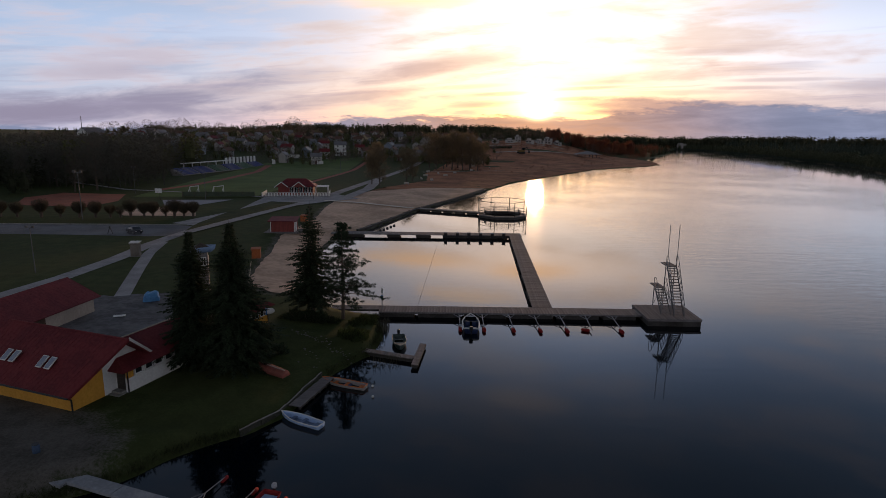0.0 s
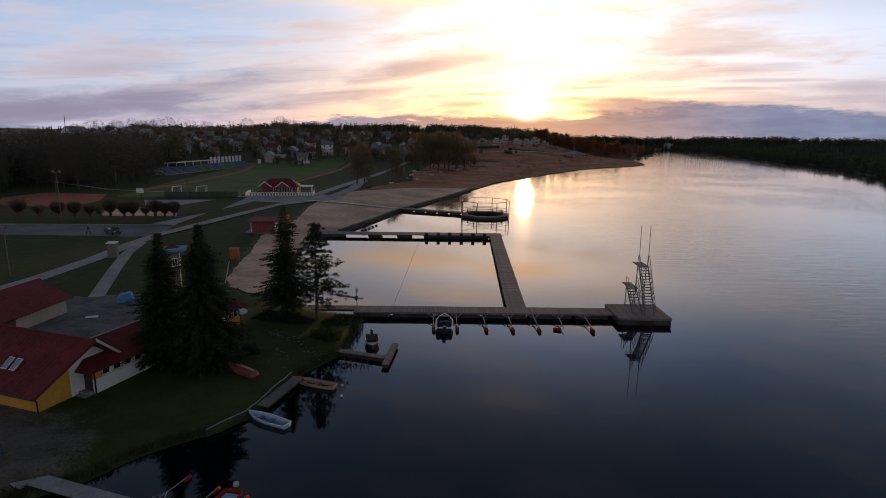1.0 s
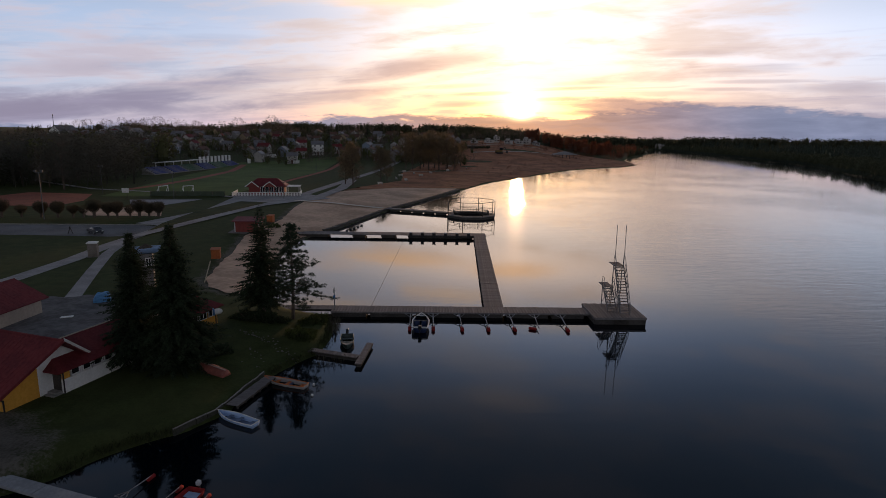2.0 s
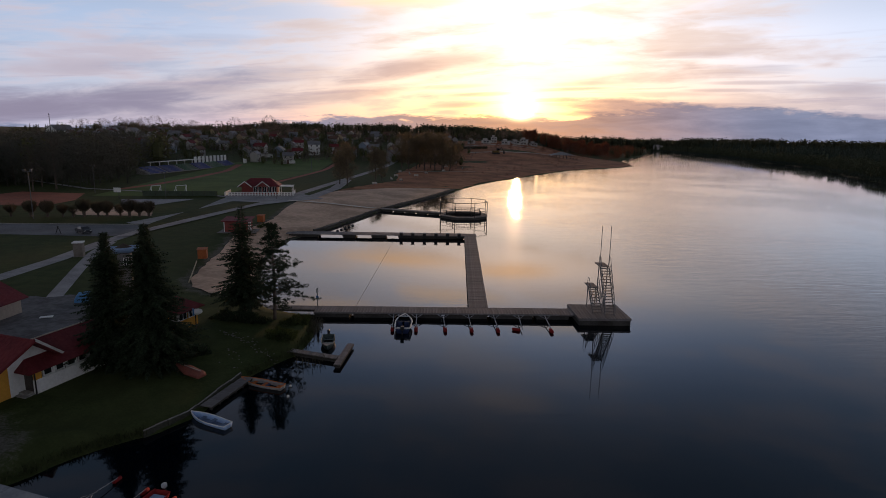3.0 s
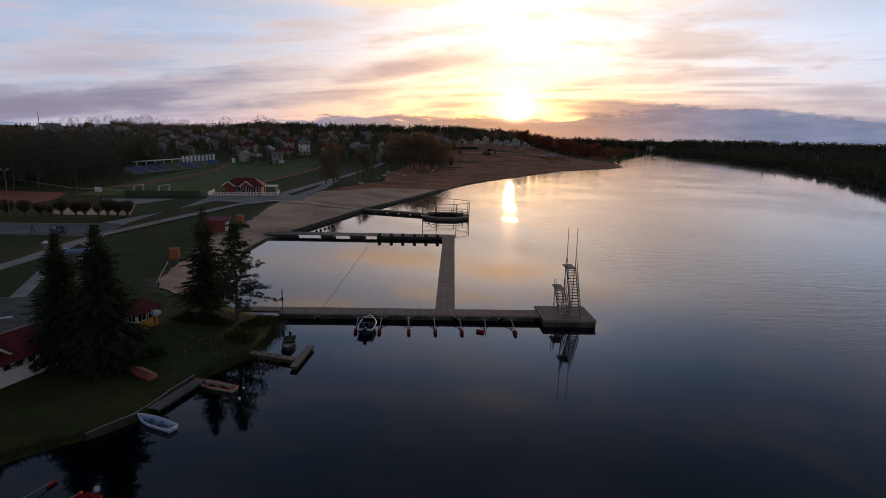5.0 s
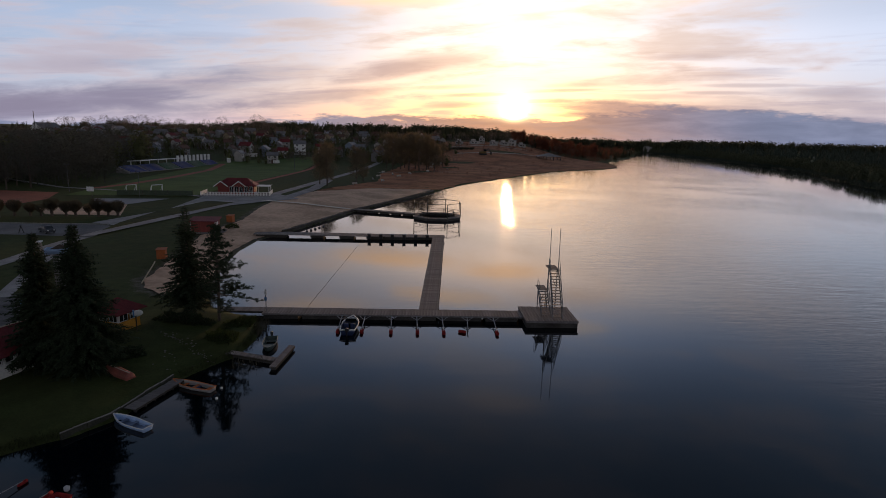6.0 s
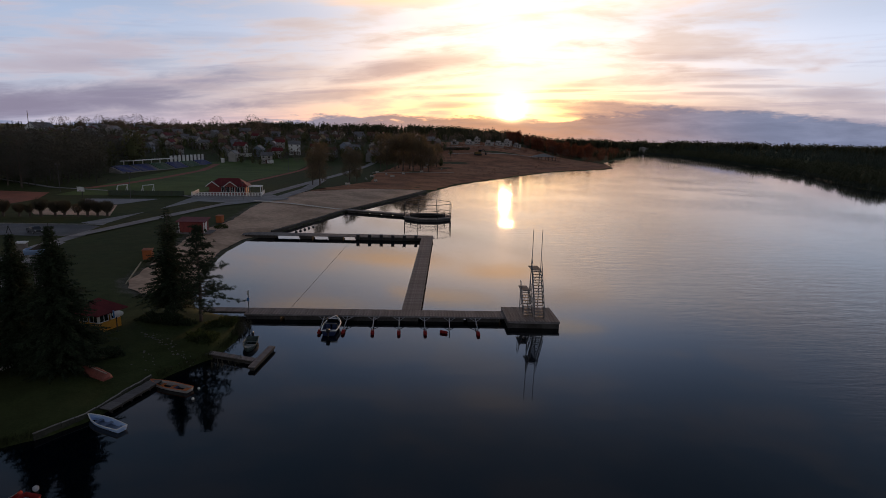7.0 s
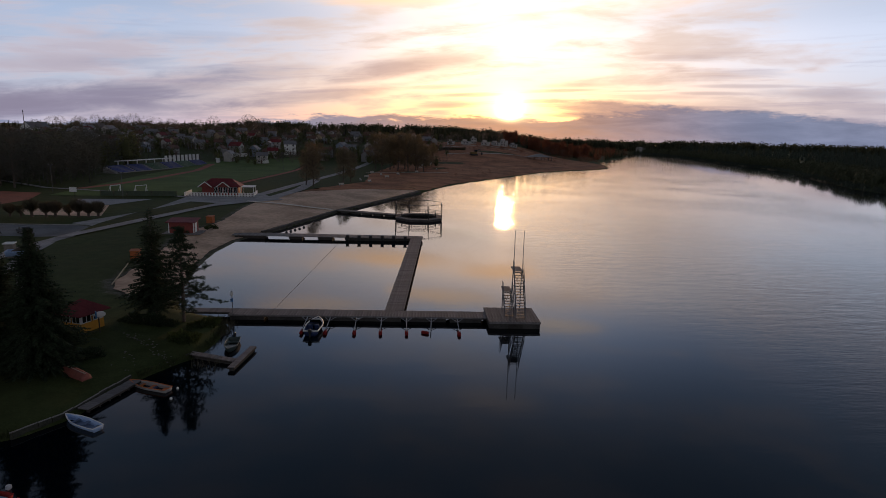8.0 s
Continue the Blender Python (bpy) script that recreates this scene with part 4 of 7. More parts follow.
# mooring booms of the near dock
for x, y, turn in ((-12.0, 23.6, 164), (-10.05, 22.6, 166), (-8.35, 21.9, 167)):
    copy_thing(boom, pose(x, y, 0.0, 0, 0, turn) @ Matrix.Scale(0.6, 4))


# ---------- boats ----------
def hull_shell(length, beam, depth, sheer=0.16, transom=0.78, n=14, wall=0.035):
    """A lofted open hull with thickness, bow to +x, bottom at z = 0."""
    prof = 7
    bm = B()
    grids = []
    for side in (0, 1):
        g = []
        for i in range(n + 1):
            f = i / n
            full = (1 - max(0.0, (f - 0.42) / 0.58) ** 2.3) * (transom + (1 - transom) * min(1.0, f / 0.42) ** 0.8)
            b = max(0.012, beam / 2 * full) - wall * side * (0.9 if f < 0.97 else 0.1)
            top = depth + sheer * (f ** 2.4) + 0.05 * (1 - f) ** 2
            low = (0.0 + 0.5 * depth * max(0.0, (f - 0.72) / 0.28) ** 2.2) + wall * side
            row = []
            for j in range(2 * prof + 1):
                a = (j - prof) / prof
                yy = math.copysign(abs(a) ** 0.62, a) * max(b, 0.006)
                zz = low + (top - low) * abs(a) ** 2.6
                x = f * length - (0.10 * (1 - abs(a)) if f > 0.9 else 0) + wall * side * (1 if i == 0 else -1 if i == n else 0)
                row.append(bm.verts.new((x, yy, zz)))
            g.append(row)
        grids.append(g)
    for side, g in enumerate(grids):
        for i in range(n):
            for j in range(2 * prof):
                q = (g[i][j], g[i + 1][j], g[i + 1][j + 1], g[i][j + 1])
                bm.faces.new(q if side == 0 else q[::-1])
        bm.faces.new(g[0] if side else g[0][::-1])
    for i in range(n):
        for j in (0, 2 * prof):
            bm.faces.new((grids[0][i][j], grids[1][i][j], grids[1][i + 1][j], grids[0][i + 1][j]))
    bm.faces.new((grids[0][0][0], grids[0][0][-1], grids[1][0][-1], grids[1][0][0]))
    return bm


def gunwale(length, beam, depth, sheer=0.16, transom=0.78, n=14, r=0.032):
    bm = B()
    for sy in (-1, 1):
        prev = None
        for i in range(n + 1):
            f = i / n
            full = (1 - max(0.0, (f - 0.42) / 0.58) ** 2.3) * (transom + (1 - transom) * min(1.0, f / 0.42) ** 0.8)
            q = (f * length, sy * max(0.01, beam / 2 * full), depth + sheer * (f ** 2.4) + 0.05 * (1 - f) ** 2 + 0.01)
            if prev:
                tube(bm, prev, q, r, n=6)
            prev = q
    tube(bm, (0, -beam / 2 * transom, depth + 0.06), (0, beam / 2 * transom, depth + 0.06), r, n=6)
    return bm


def rowboat(label, m, outer, inner, rail, length=3.4, beam=1.35, depth=0.42, seats=True):
    t = thing("rowing_boat", label, "boat", m)
    part("hull", hull_shell(length, beam, depth), outer, t, smooth=True)
    part("gunwale", gunwale(length, beam, depth), rail, t)
    if seats:
        for x, w, b in ((0.12, 0.42, 0.80), (length * 0.40, 0.26, 0.95), (length * 0.66, 0.24, 0.80)):
            bm = B()
            box(bm, x, x + w, -beam / 2 * b + 0.06, beam / 2 * b - 0.06, depth * 0.62, depth * 0.62 + 0.035)
            part("thwart", bm, inner, t)
        bm = B()
        box(bm, 0.25, length * 0.72, -beam * 0.30, beam * 0.30, 0.085, 0.11)
        part("floorboard", bm, inner, t)
    return t


WHITEBOAT = surf("pale_blue_white_paint", (0.46, 0.62, 0.88), (0.36, 0.50, 0.74), 1.5, 0.5, spec=0.3)
REDBOAT = surf("faded_red_boat_paint", (0.30, 0.085, 0.06), (0.20, 0.06, 0.045), 1.5, 0.6, 0.003)
ORANGEBOAT = surf("orange_wood_boat", (0.66, 0.19, 0.035), (0.46, 0.125, 0.025), 1.5, 0.55, 0.003)
ALU = surf("dull_green_paint", (0.055, 0.080, 0.072), (0.035, 0.055, 0.05), 1.5, 0.5)
NAVY = surf("navy_blue_vinyl", (0.03, 0.05, 0.14), (0.02, 0.035, 0.10), 2.0, 0.5)


def aim(x0, y0, x1, y1, z=0.0):
    return pose(x0, y0, z, 0, 0, math.degrees(math.atan2(y1 - y0, x1 - x0)))


rowboat("white rowing boat moored beside the quay", aim(-7.6, 30.95, -10.55, 32.5, -0.1), WHITEBOAT, surf("blue_boat_boards", (0.20, 0.27, 0.42), (0.14, 0.19, 0.30), 1.5, 0.6), WHITE, 3.2, 0.92, 0.32)
orange_boat = rowboat("orange wooden rowing boat with a pale hull moored at the quay", aim(-5.65, 36.45, -9.0, 37.7, -0.14), surf("pale_boat_bottom", (0.40, 0.38, 0.36), (0.30, 0.28, 0.27), 1.5, 0.6), ORANGEBOAT, ORANGEBOAT, 3.5, 0.92, 0.34)
bm = B()
box(bm, 0.12, 2.9, -0.34, 0.34, 0.115, 0.135)
part("bottom_boards", bm, ORANGEBOAT, orange_boat)
bm = B()
box(bm, 1.2, 1.75, -0.32, 0.34, 0.10, 0.24, bevel=0.03)
part("bag", bm, NAVY, orange_boat, "dark blue bag")
red_boat = thing("upturned_boat", "faded red rowing boat turned over on the lawn", "boat", aim(-11.2, 36.3, -14.2, 38.3, 1.36) @ pose(0, 0, 0, 176, 0, 0))
part("hull", hull_shell(3.6, 0.86, 0.34), REDBOAT, red_boat, smooth=True)
part("gunwale", gunwale(3.6, 0.86, 0.34), REDBOAT, red_boat)
bm = B()
tube(bm, (0.1, 0, -0.01), (2.9, 0, 0.02), 0.035, n=6)
part("keel", bm, CREAM, red_boat, "pale worn keel strip")
GREYPAINT = surf("pale_grey_cowling", (0.45, 0.47, 0.50), (0.36, 0.38, 0.40), 2.0, 0.6, spec=0.2)
near_red = rowboat("red rowing boat with a pale outboard at the near dock", aim(-8.55, 24.3, -9.35, 21.1, -0.1), REDFLOAT, WHITEBOAT, REDFLOAT, 3.3, 1.15, 0.38)
bm = B()
box(bm, -0.28, -0.04, -0.12, 0.12, 0.5, 0.76, bevel=0.05)
eng = part("outboard", bm, GREYPAINT, near_red, "pale grey outboard engine")
bm = B()
box(bm, -0.24, -0.12, -0.05, 0.05, -0.25, 0.5)
part("leg", bm, DARKSTEEL, eng)
barrel = thing("barrel", "small blue plastic barrel on the bare dirt", "barrel", pose(-21.6, 26.3, 1.0))
bm = B()
tube(bm, (0, 0, -0.05), (0, 0, 0.22), 0.17, 0.19, 14)
tube(bm, (0, 0, 0.22), (0, 0, 0.46), 0.19, 0.165, 14)
part("body", bm, surf("dull_blue_plastic", (0.05, 0.09, 0.16), (0.035, 0.065, 0.12), 2.0, 0.6), barrel)
bm = B()
tube(bm, (0, 0, 0.46), (0, 0, 0.50), 0.175, 0.17, 14)
part("lid", bm, BLACK, barrel, "black lid")

motor = thing("motorboat", "dark blue and white motorboat with an outboard moored to the pier", "motorboat", aim(2.32, 48.1, 2.42, 52.0, -0.15) @ Matrix.Scale(0.8, 4))
part("hull", hull_shell(4.9, 1.95, 0.78, 0.22, 0.86), NAVY, motor, "dark blue hull", smooth=True)
part("rubrail", gunwale(4.9, 1.95, 0.78, 0.22, 0.86, r=0.085), WHITE, motor, "white rim")
bm = B()
poly(bm, [(3.3, -0.72), (4.2, -0.45), (4.75, 0), (4.2, 0.45), (3.3, 0.72)], 0.78, 0.86)
part("foredeck", bm, WHITE, motor)
bm = B()
slab(bm, (3.2, -0.72, 0.82), (3.2, 0.72, 0.82), (2.75, 0.62, 1.32), (2.75, -0.62, 1.32), 0.03)
part("windscreen", bm, GLASS, motor, "tinted windscreen")
for y in (-0.62, 0.12):
    bm = B()
    box(bm, 1.75, 2.25, y, y + 0.5, 0.35, 0.62, bevel=0.04)
    box(bm, 1.68, 1.80, y, y + 0.5, 0.5, 1.05, bevel=0.03)
    part("seat", bm, NAVY, motor, "navy blue seat")
bm = B()
box(bm, 0.25, 0.85, -0.75, 0.75, 0.3, 0.72, bevel=0.05)
part("rear_bench", bm, NAVY, motor, "navy blue bench")
bm = B()
pipe(bm, [(1.2, -0.85, 0.8), (1.0, -0.8, 1.35), (1.0, 0.8, 1.35), (1.2, 0.85, 0.8)], 0.03)
part("rail", bm, GALV, motor)
bm = B()
box(bm, -0.55, -0.08, -0.2, 0.2, 0.72, 1.18, bevel=0.07)
eng = part("outboard", bm, BLACK, motor, "black outboard engine")
bm = B()
box(bm, -0.38, -0.22, -0.06, 0.06, -0.3, 0.74)
part("leg", bm, DARKSTEEL, eng)

skiff = thing("aluminium_skiff", "small grey aluminium motorboat beside the dock", "motorboat", aim(-4.15, 46.7, -3.75, 43.6, -0.12) @ Matrix.Scale(0.82, 4))
part("hull", hull_shell(3.7, 1.45, 0.55, 0.14, 0.84), ALU, skiff, smooth=True)
part("gunwale", gunwale(3.7, 1.45, 0.55, 0.14, 0.84), ALU, skiff)
for x in (0.7, 1.7):
    bm = B()
    box(bm, x, x + 0.32, -0.58, 0.58, 0.32, 0.37)
    part("thwart", bm, ALU, skiff)
bm = B()
poly(bm, [(2.75, -0.5), (3.35, -0.28), (3.6, 0), (3.35, 0.28), (2.75, 0.5)], 0.56, 0.63)
part("foredeck", bm, ALU, skiff)
bm = B()
box(bm, -0.32, -0.02, -0.14, 0.14, 0.62, 1.08, bevel=0.05)
eng = part("outboard", bm, BLACK, skiff, "black outboard engine")
bm = B()
box(bm, -0.22, -0.12, -0.04, 0.04, -0.2, 0.62)
part("leg", bm, DARKSTEEL, eng)


# ---------- lakeside houses ----------
def wall_box(bm, x0, x1, y0, y1, z0, z1, t=0.2):
    """Four walls with thickness, butted end to end."""
    box(bm, x0, x1, y0, y0 + t, z0, z1), box(bm, x0, x1, y1 - t, y1, z0, z1)
    box(bm, x0, x0 + t, y0 + t, y1 - t, z0, z1), box(bm, x1 - t, x1, y0 + t, y1 - t, z0, z1)
    return bm


def window(parent, m, w, h, frame_mat=None, cross=True):
    """A window in the plane x-z, facing -y."""
    fm = frame_mat or WHITE
    bm = B()
    f = 0.06
    box(bm, -w / 2, w / 2, -0.05, 0.03, 0, f, m), box(bm, -w / 2, w / 2, -0.05, 0.03, h - f, h, m)
    box(bm, -w / 2, -w / 2 + f, -0.05, 0.03, f, h - f, m), box(bm, w / 2 - f, w / 2, -0.05, 0.03, f, h - f, m)
    if cross:
        box(bm, -f / 2, f / 2, -0.045, 0.03, f, h - f, m)
    win = part("window", bm, fm, parent)
    bm = B()
    box(bm, -w / 2 + f, w / 2 - f, -0.02, 0.01, f, h - f, m)
    part("pane", bm, GLASS, win)
    return win


def ribs(bm, a, b, c, d, n):
    """Standing seams on a sheet roof whose eave is a-b and ridge d-c."""
    a, b, c, d = (Vector(p) for p in (a, b, c, d))
    nrm = (b - a).cross(d - a).normalized()
    if nrm.z < 0:
        nrm = -nrm
    for i in range(n + 1):
        f = i / n
        p, q = a.lerp(b, f), d.lerp(c, f)
        e = (b - a).normalized() * 0.012
        slab(bm, p - e + nrm * 0.010, p + e + nrm * 0.010, q + e + nrm * 0.010, q - e + nrm * 0.010, 0.010)
    return bm


# the house's own axes: x runs out of the gable, y along it; the front faces -y
house = thing("boat_house", "yellow and white house with a dark red sheet roof", "house", pose(-22.55, 30.75, 0.0, 0, 0, -19.0))
W2, EV, RG, YB, PROW = 3.0, 2.42, 4.75, 2.2, 1.5
EW = EV - 0.13
ZB = EW + (RG - 0.12 - EW) * YB / W2
bm = B()
box(bm, -0.2, 0.0, 0, YB, 0.6, EW)
box(bm, -9.0, -8.8, 0, 2 * W2, 0.6, EW)
box(bm, -8.8, -0.2, 0, 0.2, 0.6, EW)
bm.faces.new([bm.verts.new(v) for v in ((0.0, 0, EW), (0.0, YB, EW), (0.0, YB, ZB))])
bm.faces.new([bm.verts.new(v) for v in ((-8.99, 0, EW), (-8.99, 2 * W2, EW), (-8.99, W2, RG - 0.12))])
part("wall", bm, YELLOW, house)
bm = B()
box(bm, -0.2, 0.004, YB, 2 * W2, 0.6, EW)
box(bm, -8.8, -0.2, 2 * W2 - 0.2, 2 * W2, 0.6, EW)
bm.faces.new([bm.verts.new(v) for v in ((0.004, YB, EW), (0.004, 2 * W2, EW), (0.004, W2, RG - 0.12), (0.004, YB, ZB))])
part("wall", bm, WHITE, house, "white rendered wall")
for side in (0, 1):
    y0, z0 = (-0.42, EV - 0.40) if side == 0 else (2 * W2 + 0.42, EV - 0.40)
    a, b, c, d = (-9.3, y0, z0 + 0.06), (0.25, y0, z0 + 0.06), (PROW, W2, RG), (-9.3, W2, RG)
    bm = B()
    slab(bm, *((a, b, c, d) if side == 0 else (b, a, d, c)), 0.07)
    roof = part("roof", bm, REDROOF, house)
    part("seam", ribs(B(), a, b, c, d, 28), REDROOF, roof)
    bm = B()
    slab(bm, (0.25, y0, z0 + 0.05), (0.29, y0, z0 + 0.05), (PROW + 0.04, W2, RG - 0.01), (PROW, W2, RG - 0.01), 0.16)
    part("bargeboard", bm, WHITE if side else REDROOF, roof)
bm = B()
tube(bm, (-9.3, W2, RG + 0.01), (PROW + 0.05, W2, RG + 0.01), 0.07, n=8)
part("ridge_cap", bm, REDROOF, house)
slope = math.degrees(math.atan2(RG - EV + 0.34, W2 + 0.42))
for x in (-6.2, -3.0):
    for k in (0, 1):
        m = pose(x - k * 0.72, 0.62, EV + 0.62) @ pose(0, 0, 0, slope, 0, 0)
        bm = B()
        box(bm, 0.04, 0.50, 0, 0.85, 0.03, 0.10, m, bevel=0.01)
        sky_l = part("skylight", bm, WHITE, house, "roof skylight")
        bm = B()
        box(bm, 0.09, 0.45, 0.06, 0.79, 0.10, 0.112, m)
        part("pane", bm, surf("skylight_glass", (0.30, 0.34, 0.42), (0.26, 0.30, 0.38), 1.0, 0.12), sky_l)
for x in (-1.5, -4.0, -6.4):
    window(house, pose(x, 0.0, 1.86), 0.8, 0.36)
bm = B()
pipe(bm, [(0.16, -0.42, EV - 0.38), (0.1, -0.1, EV - 0.62), (0.08, -0.07, 0.75)], 0.05)
tube(bm, (-9.3, -0.46, EV - 0.37), (0.25, -0.46, EV - 0.37), 0.06, n=8)
part("downpipe", bm, BLACK, house, "black gutter and downpipe")
# the lower wing with its hipped porch roof
S0, S1, O0, O1, WE, WR = 3.1, 10.0, -3.8, 1.0, 2.70, 3.80
bm = B()
box(bm, O1 - 0.18, O1, S0, S1, 0.6, 1.95)
box(bm, -0.2, O1 - 0.18, S0, S0 + 0.18, 0.6, 1.95)
box(bm, O0, O1 - 0.18, S1 - 0.18, S1, 0.6, WE)
part("wing_wall", bm, WHITE, house, "white lower wall of the wing")
bm = B()
box(bm, O1 - 0.16, O1 - 0.02, S0 + 0.02, S0 + 0.5, 1.95, WE)
box(bm, O1 - 0.16, O1 - 0.02, S1 - 0.5, S1, 1.95, WE)
part("corner_panel", bm, YELLOW, house, "yellow panels beside the windows")
for i in range(6):
    y = S0 + 0.5 + (i + 1) * (S1 - S0 - 1.0) / 7
    bm = B()
    box(bm, O1 - 0.14, O1 - 0.03, y - 0.06, y + 0.06, 1.95, WE)
    part("mullion", bm, WHITE, house)
for i in range(7):
    y = S0 + 0.5 + (i + 0.5) * (S1 - S0 - 1.0) / 7
    window(house, pose(O1 - 0.06, y, 2.0) @ pose(0, 0, 0, 0, 0, 90), 0.62, 0.74, cross=False)
bm = B()
box(bm, 0.12, 0.80, S0 - 0.03, S0 + 0.03, 1.02, 2.45)
part("door", bm, TIMBER, house, "dark wooden door")
bm = B()
for i in range(3):
    box(bm, 0.05, 1.05 - 0.12 * i, S0 - 1.0 + 0.28 * i, S0 - 0.04, 0.7 + 0.12 * i, 0.82 + 0.12 * i + 0.12)
part("steps", bm, CONCRETE, house, "grey concrete steps")
e = 0.34
A, Bc, C, D = (O1 + e, S0 - 0.55, WE - 0.1), (O1 + e, S1 + e, WE - 0.1), (O0 - e, S1 + e, WE - 0.1), (O0 - e, S0 - 0.55, WE - 0.1)
R0, R1 = ((O0 + O1) / 2, S0 + 0.9, WR), ((O0 + O1) / 2, S1 + e, WR)
bm = B()
slab(bm, A, Bc, R1, R0, 0.06)
slab(bm, C, D, R0, R1, 0.06)
wing_roof = part("wing_roof", bm, REDROOF, house)
bm = B()
vs = [bm.verts.new(v) for v in (D, A, R0)]
lo = [bm.verts.new((v[0], v[1], v[2] - 0.06)) for v in (D, A, R0)]
bm.faces.new(vs), bm.faces.new(lo[::-1])
for i in range(3):
    bm.faces.new((vs[i], lo[i], lo[(i + 1) % 3], vs[(i + 1) % 3]))
part("hip", bm, REDROOF, wing_roof)
part("seam", ribs(B(), A, Bc, R1, R0, 22), REDROOF, wing_roof)
bm = B()
tube(bm, R0, R1, 0.06, n=8)
part("ridge_cap", bm, CREAM, wing_roof, "pale ridge cap")
bm = B()
bm.faces.new([bm.verts.new(v) for v in ((O0, S1 - 0.02, WE), (O1, S1 - 0.02, WE), ((O0 + O1) / 2, S1 - 0.02, WR - 0.06))])
part("wing_gable", bm, YELLOW, house)
bm = B()
pipe(bm, [(O1 + 0.05, S0 - 0.02, WE - 0.1), (O1 + 0.05, S0 - 0.02, 0.8)], 0.045)
part("downpipe", bm, BLACK, house)

barn = thing("storage_building", "long cream storage building with a dark red sheet roof", "building", pose(-32.9, 49.9, 0.0, 0, 0, 173))
bm = B()
wall_box(bm, 0, 5.6, 0, 14, 0.7, 2.62)
for y in (0.01, 13.99):
    bm.faces.new([bm.verts.new(v) for v in ((0, y, 2.62), (5.6, y, 2.62), (2.8, y, 4.0))])
part("wall", bm, CREAM, barn)
for a, b, c, d in (((-0.5, 14.4, 2.45), (-0.5, -0.4, 2.45), (2.8, -0.4, 4.12), (2.8, 14.4, 4.12)), ((6.1, -0.4, 2.45), (6.1, 14.4, 2.45), (2.8, 14.4, 4.12), (2.8, -0.4, 4.12))):
    bm = B()
    slab(bm, a, b, c, d, 0.07)
    roof = part("roof", bm, REDROOF, barn)
    part("seam", ribs(B(), a, b, c, d, 34), REDROOF, roof)
bm = B()
box(bm, -0.05, 0.02, 5.6, 7.4, 0.8, 2.3)
part("door", bm, surf("brown_boards", (0.12, 0.07, 0.045), (0.08, 0.05, 0.03), 1.0, 0.8), barn, "brown plank door")

hut_roof_kiosk = thing("kiosk", "small yellow kiosk with a dark red hipped roof", "kiosk", pose(-17.3, 46.8, 0.95, 0, 0, -20) @ Matrix.Scale(0.9, 4))
bm = B()
wall_box(bm, -1.25, 1.25, -1.25, 1.25, -0.2, 0.95, 0.12)
part("wall", bm, YELLOW, hut_roof_kiosk)
for k in range(4):
    m = pose(0, 0, 0, 0, 0, 90 * k)
    bm = B()
    box(bm, -1.2, -1.08, -1.2, -1.08, 0.95, 2.0, m)
    part("post", bm, WHITE, hut_roof_kiosk)
    for x in (-0.62, 0.62):
        window(hut_roof_kiosk, m @ pose(x, -1.2, 0.98), 1.0, 0.9)
bm = B()
apex = bm.verts.new((0, 0, 3.1))
low = [bm.verts.new((x * 1.75, y * 1.75, 1.92)) for x, y in ((-1, -1), (1, -1), (1, 1), (-1, 1))]
und = [bm.verts.new((x * 1.75, y * 1.75, 1.84)) for x, y in ((-1, -1), (1, -1), (1, 1), (-1, 1))]
for i in range(4):
    bm.faces.new((low[i], low[(i + 1) % 4], apex)), bm.faces.new((und[i], und[(i + 1) % 4], low[(i + 1) % 4], low[i]))
bm.faces.new(und[::-1])
part("roof", bm, REDROOF, hut_roof_kiosk)

rescue = thing("rescue_float", "white rescue float with a blue strap hung on a post", "rescue float", pose(-15.3, 45.7, 0.95, 0, 0, 30))
bm = B()
tube(bm, (0, 0, -0.2), (0, 0, 2.0), 0.05, n=8)
part("post", bm, DARKSTEEL, rescue)
bm = B()
bmesh.ops.create_uvsphere(bm, u_segments=14, v_segments=9, radius=0.36, matrix=pose(0.12, -0.18, 1.75) @ Matrix.Diagonal((1.25, 0.45, 0.75, 1.0)))
float_shell = part("float", bm, WHITE, rescue, smooth=True)
bm = B()
box(bm, -0.24, -0.12, -0.36, 0.0, 1.46, 2.04, bevel=0.02)
part("strap", bm, BLUE, float_shell, "blue webbing strap")

red_hut = thing("beach_hut", "dark red wooden beach hut with white corners", "hut", pose(-27.9, 95.6, 1.0, 0, 0, 4))
bm = B()
wall_box(bm, -2.05, 2.05, -1.3, 1.3, 0.0, 1.95, 0.12)
part("wall", bm, REDWOOD, red_hut)
for x in (-2.08, 1.94):
    bm = B()
    box(bm, x, x + 0.14, -1.34, -1.2, 0, 1.95)
    part("corner_board", bm, WHITE, red_hut)
bm = B()
box(bm, 2.04, 2.09, -0.75, 0.25, 0.1, 1.85)
part("door", bm, WHITE, red_hut, "white door")
bm = B()
slab(bm, (-2.4, -1.75, 1.95), (2.4, -1.75, 1.95), (2.4, 1.7, 2.3), (-2.4, 1.7, 2.3), 0.12)
part("roof", bm, REDROOF, red_hut)
bm = B()
box(bm, -3.0, 3.2, -2.2, 1.6, -0.1, 0.06)
part("deck", bm, PLANK, red_hut, "pale plank deck")

